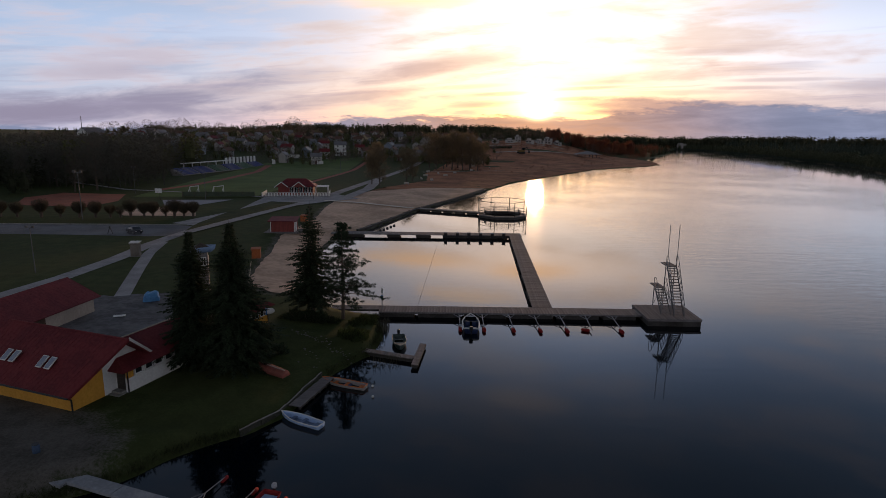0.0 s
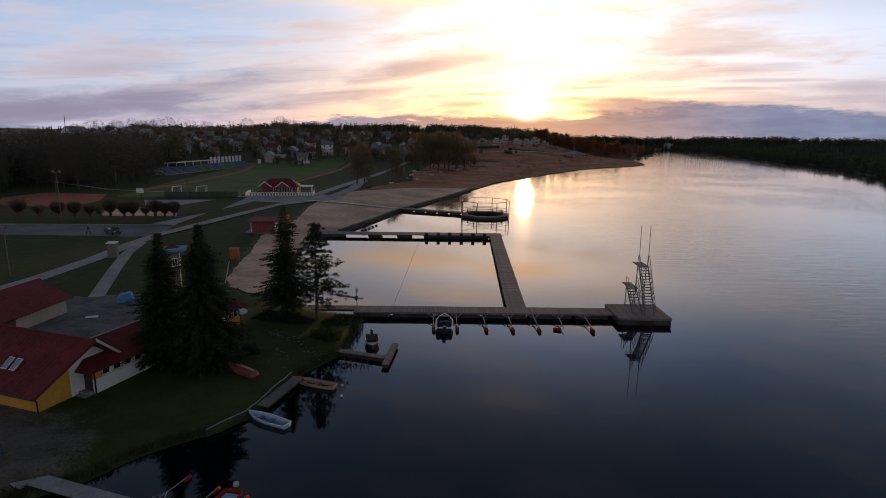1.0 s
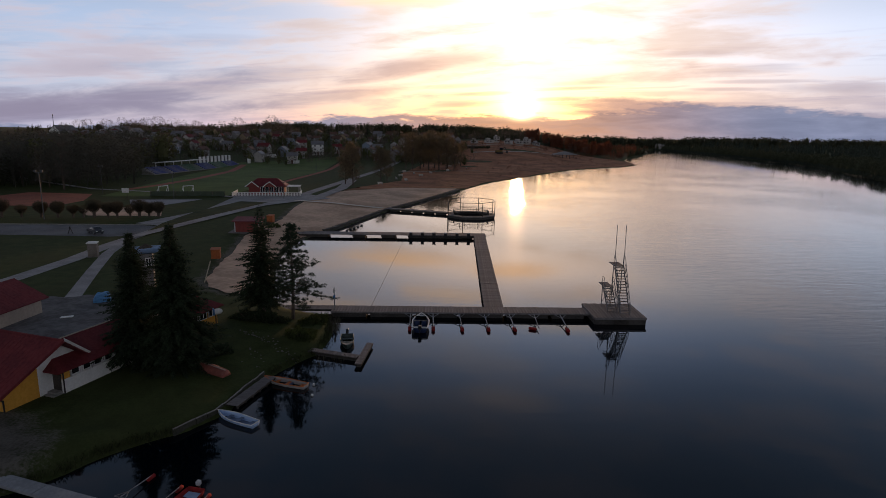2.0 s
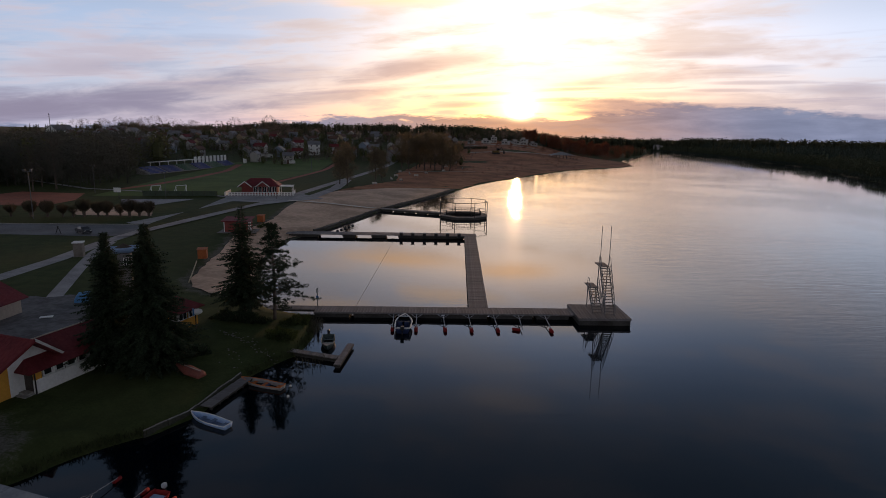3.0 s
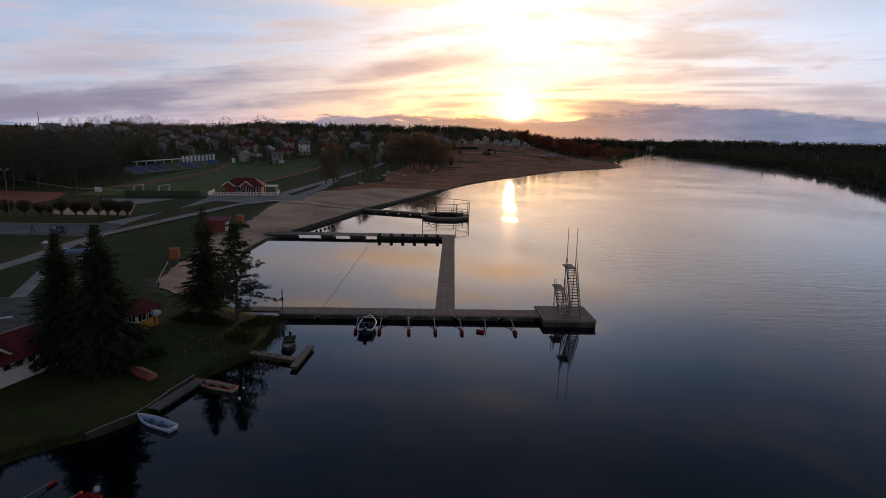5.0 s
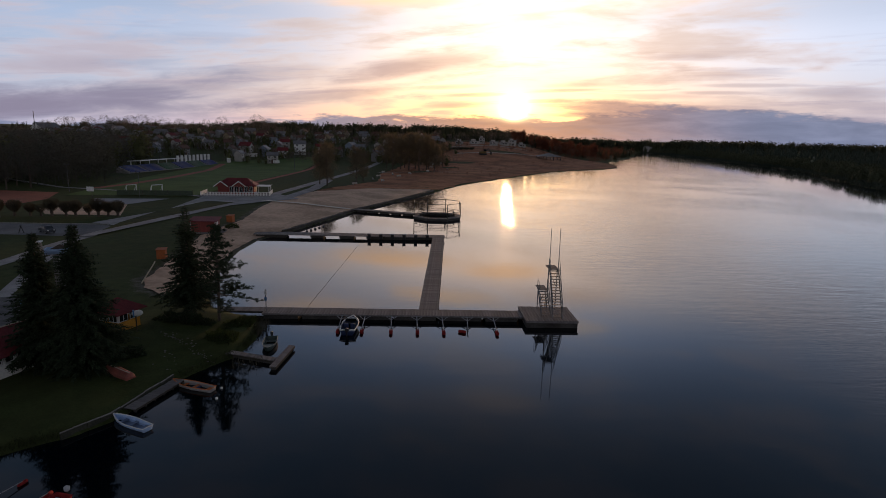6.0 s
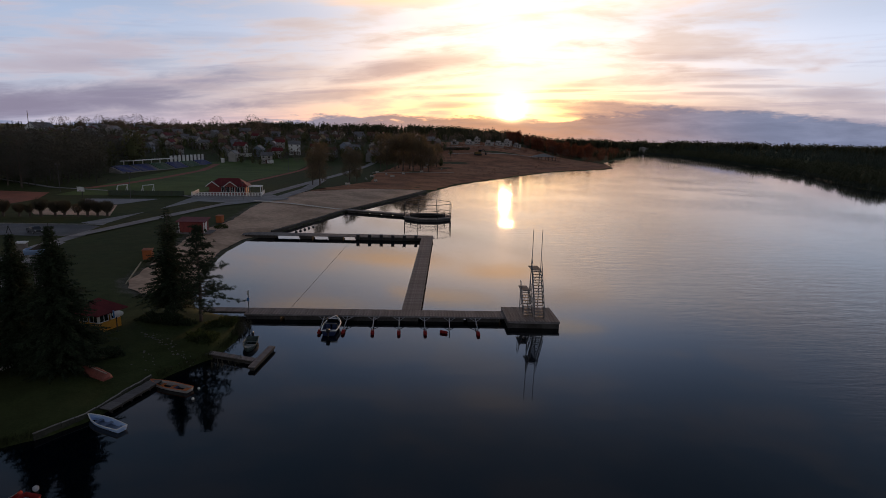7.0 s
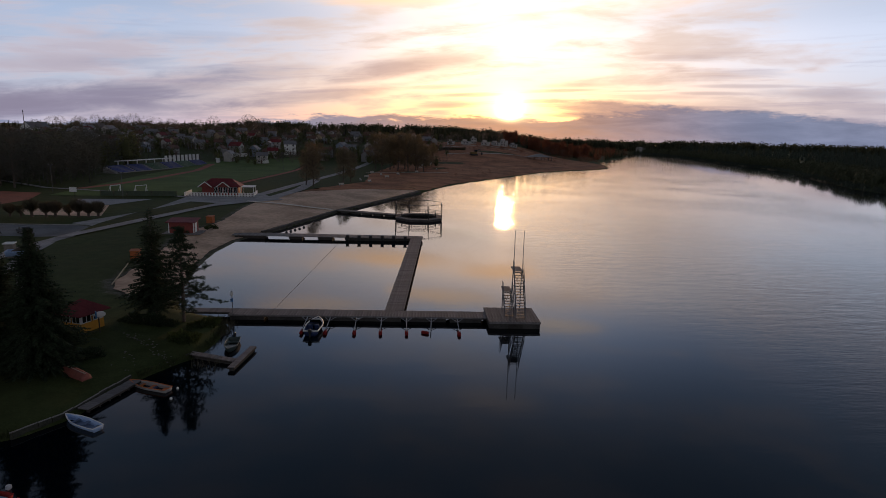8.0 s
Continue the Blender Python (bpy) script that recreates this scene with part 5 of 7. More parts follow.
cabin = thing("changing_cabin", "orange wooden changing cabin on the beach", "changing cabin", pose(-25.5, 73.6, 1.0, 0, 0, 12) @ Matrix.Scale(0.86, 4), "orange changing cabins")
bm = B()
wall_box(bm, -0.65, 0.65, -0.6, 0.6, 0.12, 1.6, 0.06)
part("wall", bm, ORANGE, cabin)
bm = B()
slab(bm, (-0.75, -0.7, 1.6), (0.75, -0.7, 1.6), (0.75, 0.7, 1.72), (-0.75, 0.7, 1.72), 0.06)
part("roof", bm, ORANGE, cabin)
for x in (-0.6, 0.54):
    for y in (-0.55, 0.49):
        bm = B()
        box(bm, x, x + 0.06, y, y + 0.06, -0.1, 0.12)
        part("leg", bm, TIMBER, cabin)
copy_thing(cabin, pose(-26.85, 105.4, 1.0, 0, 0, -8))

lookout = thing("lookout_tower", "slim grey tower with a pale blue boat-shaped top", "tower", pose(-19.8, 43.8, -0.15, 0, 0, 20))
bm = B()
wall_box(bm, -0.46, 0.46, -0.46, 0.46, 0.7, 8.3, 0.12)
part("shaft", bm, surf("grey_tower_boards", (0.20, 0.195, 0.19), (0.14, 0.137, 0.133), 1.0, 0.85, stretch=(5, 5, 0.6)), lookout)
for z in (3.4, 7.3):
    window(lookout, pose(0.15, -0.46, z), 0.42, 0.7)
    window(lookout, pose(0.46, 0.05, z) @ pose(0, 0, 0, 0, 0, 90), 0.45, 0.7)
boat_top = part("boat_balcony", hull_shell(2.1, 1.2, 0.45, 0.15, 0.7), surf("light_blue_paint", (0.30, 0.44, 0.66), (0.24, 0.36, 0.56), 1.0, 0.5), lookout, "pale blue boat-shaped balcony", True)
boat_top.matrix_basis = pose(-1.0, 0, 8.3)
bm = B()
apex = bm.verts.new((0, 0, 9.1))
rim = [bm.verts.new((0.55 * math.cos(a) * 1.25, 0.42 * math.sin(a), 8.72)) for a in [i * math.tau / 12 for i in range(12)]]
for i in range(12):
    bm.faces.new((rim[i], rim[(i + 1) % 12], apex))
bm.faces.new(rim[::-1])
part("cap", bm, surf("brown_felt", (0.075, 0.055, 0.045), (0.05, 0.038, 0.03), 1.0, 0.9), lookout, "low brown felt roof")

cabinet = thing("utility_cabinet", "brown-grey utility cabinet with a pale lid beside the path", "utility cabinet", pose(-41.95, 74.0, 1.0, 0, 0, 12))
BROWNGREY = surf("brown_grey_panels", (0.20, 0.175, 0.15), (0.14, 0.12, 0.10), 1.0, 0.8, 0.003)
bm = B()
box(bm, -0.55, 0.55, -0.45, 0.45, 0.0, 1.85, bevel=0.02)
part("body", bm, BROWNGREY, cabinet)
bm = B()
box(bm, -0.65, 0.65, -0.55, 0.55, -0.15, 0.04, bevel=0.02)
part("plinth", bm, CONCRETE, cabinet, "grey concrete plinth")
for x in (-0.51, 0.02):
    bm = B()
    box(bm, x, x + 0.49, -0.475, -0.45, 0.12, 1.75, bevel=0.006)
    part("door", bm, BROWNGREY, cabinet)
bm = B()
slab(bm, (-0.64, -0.55, 1.96), (0.64, -0.55, 1.96), (0.64, 0.53, 2.02), (-0.64, 0.53, 2.02), 0.11)
part("lid", bm, WHITE, cabinet, "pale painted lid")

tarped = thing("covered_stack", "heap covered with a bright blue tarpaulin in the yard", "covered heap", pose(-29.4, 53.5, 1.05, 0, 0, 25))
bm = B()
box(bm, -0.55, 0.55, -0.4, 0.4, 0.0, 0.10)
part("pallet", bm, TIMBER, tarped)
bm = B()
bmesh.ops.create_cube(bm, size=1.0)
bmesh.ops.subdivide_edges(bm, edges=bm.edges, cuts=6, use_grid_fill=True)
for v in bm.verts:
    x, y, z = v.co
    h = 0.5 + z
    flare = 1.18 - 0.42 * h ** 2
    n = noise.noise(Vector((x * 4.1, y * 3.7, z * 3.0)))
    v.co = Vector((x * 1.25 * flare + 0.10 * n, y * 0.95 * flare + 0.09 * noise.noise(Vector((y * 5.0, z * 4.0, x * 3.0))), 0.06 + h * (0.82 + 0.16 * x + 0.14 * n)))
part("tarpaulin", bm, surf("bright_blue_tarpaulin", (0.11, 0.33, 0.62), (0.07, 0.23, 0.47), 1.5, 0.5, 0.02), tarped)
slabs = thing("paving_slab", "loose pale slab lying on the yard", "slab", pose(-29.8, 48.5, 1.08, 0, 0, 20))
bm = B()
box(bm, -0.5, 0.5, -0.25, 0.25, 0, 0.05)
part("slab", bm, WHITE, slabs)

edging = thing("timber_edging", "long pale timber beam edging the sand", "beam", aim(-22.3, 61.2, -25.7, 72.0, 1.0))
bm = B()
box(bm, 0, 11.3, -0.045, 0.045, -0.05, 0.10)
part("beam", bm, surf("pale_timber", (0.40, 0.34, 0.22), (0.30, 0.25, 0.16), 1.0, 0.8), edging)


def car(label, m, paint):
    t = thing("car", label, "car", m)
    prof = [(-2.1, 0.35), (-2.12, 0.75), (-1.95, 0.92), (-1.1, 0.98), (-0.55, 1.42), (0.75, 1.45), (1.55, 1.0), (2.1, 0.9), (2.15, 0.4)]
    bm = B()
    rows = [[bm.verts.new((x, sy * (0.82 if z < 1.0 else 0.62), z)) for x, z in prof] for sy in (-1, 1)]
    n = len(prof)
    for i in range(n):
        bm.faces.new((rows[0][i], rows[0][(i + 1) % n], rows[1][(i + 1) % n], rows[1][i]))
    bm.faces.new(rows[0]), bm.faces.new(rows[1][::-1])
    part("body", bm, paint, t)
    for sy in (-1, 1):
        bm = B()
        slab(bm, (-0.95, sy * 0.80, 1.02), (1.3, sy * 0.80, 1.02), (0.7, sy * 0.66, 1.38), (-0.5, sy * 0.66, 1.38), 0.03)
        part("side_window", bm, GLASS, t)
    for x in (-1.35, 1.35):
        for sy in (-1, 1):
            bm = B()
            tube(bm, (x, sy * 0.84, 0.32), (x, sy * 0.64, 0.32), 0.32, n=14)
            w = part("wheel", bm, BLACK, t)
            bm = B()
            tube(bm, (x, sy * 0.855, 0.32), (x, sy * 0.83, 0.32), 0.19, n=10)
            part("rim", bm, GALV, w)
    for sy in (-0.55, 0.55):
        bm = B()
        box(bm, 2.12, 2.17, sy - 0.16, sy + 0.16, 0.68, 0.82)
        part("headlight", bm, WHITE, t)
    return t


car("dark car parked on the asphalt road", pose(-51.4, 91.0, 1.05, 0, 0, -38) @ Matrix.Scale(0.78, 4), surf("dark_car_paint", (0.03, 0.034, 0.045), (0.02, 0.024, 0.032), 1.0, 0.5, spec=0.3))
stand = thing("trestle", "dark folding trestle standing on the road", "trestle", pose(-54.9, 90.2, 1.04))
for sx in (-1, 1):
    bm = B()
    slab(bm, (sx * 0.42 - 0.05, -0.05, 0.0), (sx * 0.42 + 0.05, -0.05, 0.0), (0.05, -0.02, 1.1), (-0.05, -0.02, 1.1), 0.08)
    part("leg", bm, BLACK, stand)
bm = B()
box(bm, -0.1, 0.1, -0.12, 0.08, 1.02, 1.25, bevel=0.02)
part("head", bm, BLACK, stand)


# ---------- trees ----------
def rot(v, axis, a):
    return Matrix.Rotation(a, 3, axis) @ v


def leaf_quad(verts, faces, p, along, width, side):
    """A thin four-sided blade from p."""
    i = len(verts)
    q = p + along
    verts += [tuple(p - side * width * 0.3), tuple(p + along * 0.5 - side * width), tuple(q), tuple(p + along * 0.5 + side * width)]
    faces.append((i, i + 1, i + 2, i + 3))


def trunk_mesh(points, n=7):
    """A tapered trunk through points of (place, radius)."""
    bm = B()
    for (p, r0), (q, r1) in zip(points, points[1:]):
        tube(bm, p, q, r0, r1, n, caps=False)
    return bm


def spruce(name, label, m, h, r, seed, low=0.06, gap=0.24):
    rnd = random.Random(seed)
    t = thing(name, label, "tree", m)
    part("trunk", trunk_mesh([(Vector((0, 0, -0.3)), h * 0.018 + 0.04), (Vector((0, 0, h * 0.5)), h * 0.011), (Vector((0, 0, h)), 0.012)]), BARK, t)
    verts, faces = [], []
    z = h * low
    lean = rnd.uniform(0, 6.28)
    while z < h * 0.985:
        f = z / h
        reach = r * (1 - f) ** 0.9 * (0.86 + 0.22 * math.sin(z * 2.3 + seed)) + 0.10
        if f < 0.16:
            reach *= 0.88 + 0.75 * f
        n = max(5, int(11 - 4 * f))
        for k in range(n):
            a = lean + k * math.tau / n + rnd.uniform(-0.3, 0.3)
            length = reach * rnd.uniform(0.66, 1.1)
            d = Vector((math.cos(a), math.sin(a), 0))
            side = Vector((-d.y, d.x, 0))
            drop = 0.08 + 0.26 * (1 - f)
            steps = max(3, int(length / 0.13))
            for j in range(1, steps + 1):
                s = j / steps
                p = Vector((0, 0, z)) + d * (length * s) + Vector((0, 0, length * (0.20 * (f - 0.35) * s - drop * s * s * 0.75 + 0.16 * max(0, s - 0.75))))
                spread = (0.13 + 0.17 * length * (1 - s) ** 0.6)
                for sg in (-1, 1):
                    w = (d * rnd.uniform(0.45, 0.9) + side * sg * rnd.uniform(0.5, 1.0) + Vector((0, 0, rnd.uniform(-0.75, -0.1)))).normalized()
                    leaf_quad(verts, faces, p, w * spread * rnd.uniform(0.8, 1.2), (0.05 + 0.09 * (1 - s)) * rnd.uniform(0.7, 1.2), (side * 0.3 + Vector((0, 0, 1))).cross(w).normalized() if rnd.random() < 0.6 else Vector((0, 0, 1)))
                leaf_quad(verts, faces, p - d * 0.12, d * 0.36, 0.05 + 0.07 * (1 - s), side)
                if rnd.random() < 0.55:
                    leaf_quad(verts, faces, p, Vector((rnd.uniform(-0.06, 0.06), rnd.uniform(-0.06, 0.06), -rnd.uniform(0.12, 0.34) * (1.2 - f))), 0.035, side)
            leaf_quad(verts, faces, p, d * 0.16 + Vector((0, 0, 0.03)), 0.03, side)
        z += gap * (1.15 - 0.45 * f) * rnd.uniform(0.85, 1.15)
    leaf_quad(verts, faces, Vector((0, 0, h * 0.95)), Vector((0, 0, h * 0.06)), 0.03, Vector((1, 0, 0)))
    leaf_quad(verts, faces, Vector((0, 0, h * 0.95)), Vector((0, 0, h * 0.06)), 0.03, Vector((0, 1, 0)))
    soup("crown", verts, faces, NEEDLE, t)
    return t


def grow(rnd, verts, faces, bm, p, d, length, radius, depth, leaf, leafsize, droop=0.0, twigs=4):
    """A limb that forks, with small blades round its ends."""
    q = p + d * length
    tube(bm, p, q, radius, radius * 0.68, 5 if depth > 1 else 3, caps=False)
    if depth == 0:
        for _ in range(twigs):
            w = Vector((rnd.gauss(0, 1), rnd.gauss(0, 1), rnd.gauss(0.15 - droop, 0.8))).normalized()
            at = p.lerp(q, rnd.uniform(0.1, 1.0)) + w * rnd.uniform(0, leaf)
            leaf_quad(verts, faces, at, w * leaf * rnd.uniform(0.6, 1.5), leafsize * rnd.uniform(0.6, 1.3), w.orthogonal().normalized())
        return
    for k in range(rnd.choice((2, 3, 3))):
        ax = Vector((rnd.gauss(0, 1), rnd.gauss(0, 1), rnd.gauss(0, 0.4))).normalized()
        nd = (rot(d, ax, rnd.uniform(0.25, 0.75)) + Vector((0, 0, 0.12 - droop))).normalized()
        grow(rnd, verts, faces, bm, p.lerp(q, rnd.uniform(0.72, 1.0)), nd, length * rnd.uniform(0.62, 0.86), radius * 0.62, depth - 1, leaf, leafsize, droop, twigs)


def broadleaf(name, label, m, h, seed, foliage, depth=5, leaf=0.5, leafsize=0.10, twigs=5, group="", low=0.10, spread=0.33):
    """A tree with a leader and limbs rising from it all the way up."""
    rnd = random.Random(seed)
    t = thing(name, label, "tree", m, group)
    bm, verts, faces = B(), [], []
    bend = Vector((rnd.uniform(-0.03, 0.03) * h, rnd.uniform(-0.03, 0.03) * h, 0))
    spine = [Vector((0, 0, -0.3)), Vector((0, 0, h * 0.25)) + bend * 0.5, Vector((0, 0, h * 0.55)) + bend, Vector((0, 0, h * 0.86)) + bend * 0.6]
    for i, r in enumerate((0.020, 0.014, 0.008)):
        tube(bm, spine[i], spine[i + 1], h * r, h * (0.014, 0.008, 0.003)[i], 7, caps=False)
    n = 26
    for k in range(n):
        f = low + (0.86 - low) * (k + rnd.random()) / n
        a = k * 2.4 + rnd.uniform(-0.4, 0.4)
        u = (f - low) / (0.9 - low)
        reach = h * spread * (0.55 + 0.75 * u) * (1.0 - 0.62 * max(0.0, u - 0.35) / 0.65) * rnd.uniform(0.7, 1.15)
        j = 0 if f < 0.25 else 1 if f < 0.55 else 2
        z0, z1 = (0.0, 0.25, 0.55)[j], (0.25, 0.55, 0.86)[j]
        p = spine[j].lerp(spine[j + 1], (f - z0) / (z1 - z0))
        d = Vector((math.cos(a), math.sin(a), rnd.uniform(0.55, 1.3))).normalized()
        grow(rnd, verts, faces, bm, p, d, reach * 0.48, h * 0.0045, depth - 3, leaf, leafsize, twigs=twigs)
    for _ in range(3):
        grow(rnd, verts, faces, bm, spine[3], Vector((rnd.gauss(0, 0.3), rnd.gauss(0, 0.3), 1)).normalized(), h * 0.07, h * 0.003, 1, leaf, leafsize, twigs=twigs)
    part("trunk", bm, BARK, t)
    soup("crown", verts, faces, foliage, t)
    return t


spruce("spruce", "tall dark spruce tree on the lawn beside the house", pose(-18.35, 38.6, 0.95), 9.9, 3.75, 3, gap=0.17)
spruce("spruce", "tallest dark spruce tree on the lawn near the quay", pose(-15.15, 37.9, 0.95), 10.7, 4.3, 8, gap=0.17)
spruce("spruce", "dark spruce tree standing near the pier", pose(-12.5, 50.2, 0.95), 10.6, 3.7, 14, low=0.12, gap=0.30)

# pine: bare below, ragged tiers above
rnd = random.Random(31)
pine = thing("pine", "ragged pine tree with open branches by the water", "tree", pose(-9.45, 48.9, 0.8))
bm, verts, faces = trunk_mesh([(Vector((0, 0, -0.4)), 0.17), (Vector((0.1, 0, 3.5)), 0.13), (Vector((0.0, 0.05, 9.05)), 0.025)]), [], []
for i in range(20):
    f = i / 19
    z = 2.3 + 6.6 * f
    reach = (2.75 - 0.5 * f) * (1.0 - f ** 1.6) + 0.35
    for k in range(5 if f < 0.9 else 4):
        a = i * 1.3 + k * math.tau / 5 + rnd.uniform(-0.5, 0.5)
        length = reach * rnd.uniform(0.42, 1.08)
        if math.cos(a) > 0.4 and z < 3.6:
            length *= 1.25
        p = Vector((0.05, 0, z))
        d = Vector((math.cos(a), math.sin(a), rnd.uniform(-0.12, 0.22)))
        prev = p
        n = max(3, int(length / 0.34))
        for j in range(1, n + 1):
            s = j / n
            q = p + d * length * s + Vector((rnd.uniform(-0.07, 0.07), rnd.uniform(-0.07, 0.07), -0.20 * length * s * s + 0.10 * length * s ** 4))
            tube(bm, prev, q, 0.04 * (1.1 - s), 0.04 * (1.02 - s), 4, caps=False)
            prev = q
            if s > 0.28:
                for _ in range(3):
                    c = q + Vector((rnd.gauss(0, 0.20), rnd.gauss(0, 0.20), rnd.gauss(0.05, 0.07)))
                    for _ in range(26):
                        w = Vector((rnd.gauss(0, 1), rnd.gauss(0, 1), rnd.gauss(0.25, 0.6))).normalized()
                        leaf_quad(verts, faces, c, w * rnd.uniform(0.12, 0.27), 0.016, w.orthogonal().normalized())
part("trunk", bm, BARK, pine)
soup("crown", verts, faces, PINE, pine)


def shrub(name, label, m, rx, ry, rz, n, foliage, seed, blade=0.22, category="bush"):
    rnd = random.Random(seed)
    t = thing(name, label, category, m)
    verts, faces, bm = [], [], B()
    for k in range(9):
        a = rnd.uniform(0, 6.28)
        tube(bm, (rx * 0.3 * math.cos(a), ry * 0.3 * math.sin(a), -0.2), (rx * 0.7 * math.cos(a), ry * 0.7 * math.sin(a), rz * 0.8), 0.025, 0.008, 4, caps=False)
    for _ in range(n):
        w = Vector((rnd.gauss(0, 1), rnd.gauss(0, 1), abs(rnd.gauss(0, 1)))).normalized()
        lump = 0.75 + 0.25 * math.sin(w.x * 7 + seed) * math.cos(w.y * 6)
        f = rnd.uniform(0.5, 1.0) ** 0.5 * lump
        p = Vector((w.x * rx * f, w.y * ry * f, w.z * rz * f))
        d = (w + Vector((rnd.gauss(0, 0.6), rnd.gauss(0, 0.6), rnd.gauss(0.2, 0.5)))).normalized()
        leaf_quad(verts, faces, p, d * blade * rnd.uniform(0.6, 1.4), blade * 0.22, d.orthogonal().normalized())
    part("stems", bm, BARK, t)
    soup("foliage", verts, faces, foliage, t)
    return t


shrub("hedge", "dark clipped hedge near the pier", pose(-12.4, 48.4, 0.85, 0, 0, -14), 3.6, 0.8, 1.1, 4200, NEEDLE, 5, category="hedge")
shrub("bush", "low olive bush on the point", pose(-7.9, 44.6, 0.8), 1.7, 1.5, 0.8, 1700, LEAF, 6)
shrub("bush", "overgrown grassy bush above the waterline", pose(-7.6, 48.4, 0.7, 0, 0, 70), 2.6, 1.3, 0.7, 1900, LEAF, 7)
shrub("bush", "small dark bush beside the spruces", pose(-13.2, 40.6, 0.9), 1.1, 0.9, 0.8, 800, NEEDLE, 8)
shrub("bush", "small round bush beside the beach hut", pose(-24.6, 99.5, 0.9), 1.5, 1.5, 0.9, 900, LEAF, 9)

# reeds along the point
rnd = random.Random(77)
verts, faces = [], []
for _ in range(900):
    s = rnd.random()
    x, y = (-6.4 + rnd.uniform(-0.3, 1.1), 49.2 + rnd.uniform(-1.8, 1.8)) if s < 0.45 else (rnd.uniform(-10.5, -6.3), 52.0 + rnd.uniform(-0.6, 0.6)) if s < 0.75 else (rnd.uniform(-5.9, -3.6), 41.0 + rnd.uniform(-1.0, 0.9))
    if s >= 0.82:
        continue
    leaf_quad(verts, faces, Vector((x, y, -0.1)), Vector((rnd.uniform(-0.14, 0.14), rnd.uniform(-0.14, 0.14), rnd.uniform(0.35, 1.0))), 0.013, Vector((rnd.random(), rnd.random(), 0)).normalized())
tagged(soup("reeds", verts, faces, surf("dry_reed", (0.075, 0.066, 0.040), (0.05, 0.044, 0.028), 0.5, 0.9)), "thin dry reeds standing in the shallow water", "reeds", kind="stuff")

# rough grass hanging over the banks
rnd = random.Random(79)
verts, faces = [], []
for bank in ([(-30, 18.3), (-26, 21), (-17.6, 24.6), (-16.3, 26.0), (-15.6, 27.3), (-14.2, 28.7), (-13.1, 29.6), (-12.2, 30.2)], [(-6.5, 42.8), (-5.9, 46.3), (-6.1, 49.2), (-6.9, 51.4), (-10.2, 53.0), (-13.0, 55.8)], [(-9.0, 38.6), (-7.5, 41.2), (-6.4, 42.9)]):
    for (ax, ay), (bx, by) in zip(bank, bank[1:]):
        d = Vector((bx - ax, by - ay))
        for _ in range(int(d.length * 130)):
            f, back = rnd.random(), rnd.gauss(0.12, 0.28)
            nrm = Vector((-d.y, d.x)).normalized()
            p = Vector((ax, ay)) + d * f + nrm * (back + 0.25 * math.sin((ax + d.x * f) * 2.7) * math.sin((ay + d.y * f) * 1.9))
            z = max(0.0, float(rnd.uniform(0.0, 0.18)) + 0.25 * max(0.0, back))
            leaf_quad(verts, faces, Vector((p.x, p.y, z)), Vector((rnd.gauss(0, 0.12), rnd.gauss(0, 0.12), rnd.uniform(0.12, 0.42))), 0.022, Vector((rnd.random() - 0.5, rnd.random() - 0.5, 0)).normalized())
tagged(soup("bank_grass", verts, faces, surf("olive_bank_sedge", (0.062, 0.070, 0.032), (0.036, 0.042, 0.019), 0.5, 0.95, vary=0.3, island=True, spec=0.05)), "rough dark grass overhanging the water's edge", "grass", kind="stuff")

# stones on the bank
rnd = random.Random(78)
verts, faces = [], []
for _ in range(75):
    f = rnd.random()
    if f < 0.5:
        a = rnd.random()
        x, y = -13.9 + 6.4 * a + rnd.gauss(0, 0.10), 46.0 - 4.9 * a + rnd.gauss(0, 0.12)
    elif f < 0.7:
        a = rnd.random()
        x, y = -12.6 + 5.2 * a + rnd.gauss(0, 0.35), 45.6 - 4.2 * a + rnd.gauss(0, 0.5)
    else:
        x, y = -10.2 + rnd.uniform(-1.2, 1.8), 40.2 + rnd.uniform(-1.5, 1.5)
    r = rnd.uniform(0.04, 0.12)
    z = float(height(x, y)) + r * 0.3
    i = len(verts)
    verts += [(x + r * rnd.uniform(0.7, 1.3) * a, y + r * rnd.uniform(0.7, 1.3) * b, z + r * 0.6 * c) for a, b, c in ((1, 0, 0), (0, 1, 0), (-1, 0, 0), (0, -1, 0), (0, 0, 1), (0, 0, -1))]
    faces += [(i + a, i + (a + 1) % 4, i + 4) for a in range(4)] + [(i + (a + 1) % 4, i + a, i + 5) for a in range(4)]
tagged(soup("stones", verts, faces, surf("pale_field_stone", (0.17, 0.16, 0.14), (0.10, 0.095, 0.08), 1.5, 0.95)), "pale loose stones scattered on the bank", "stones", kind="stuff")

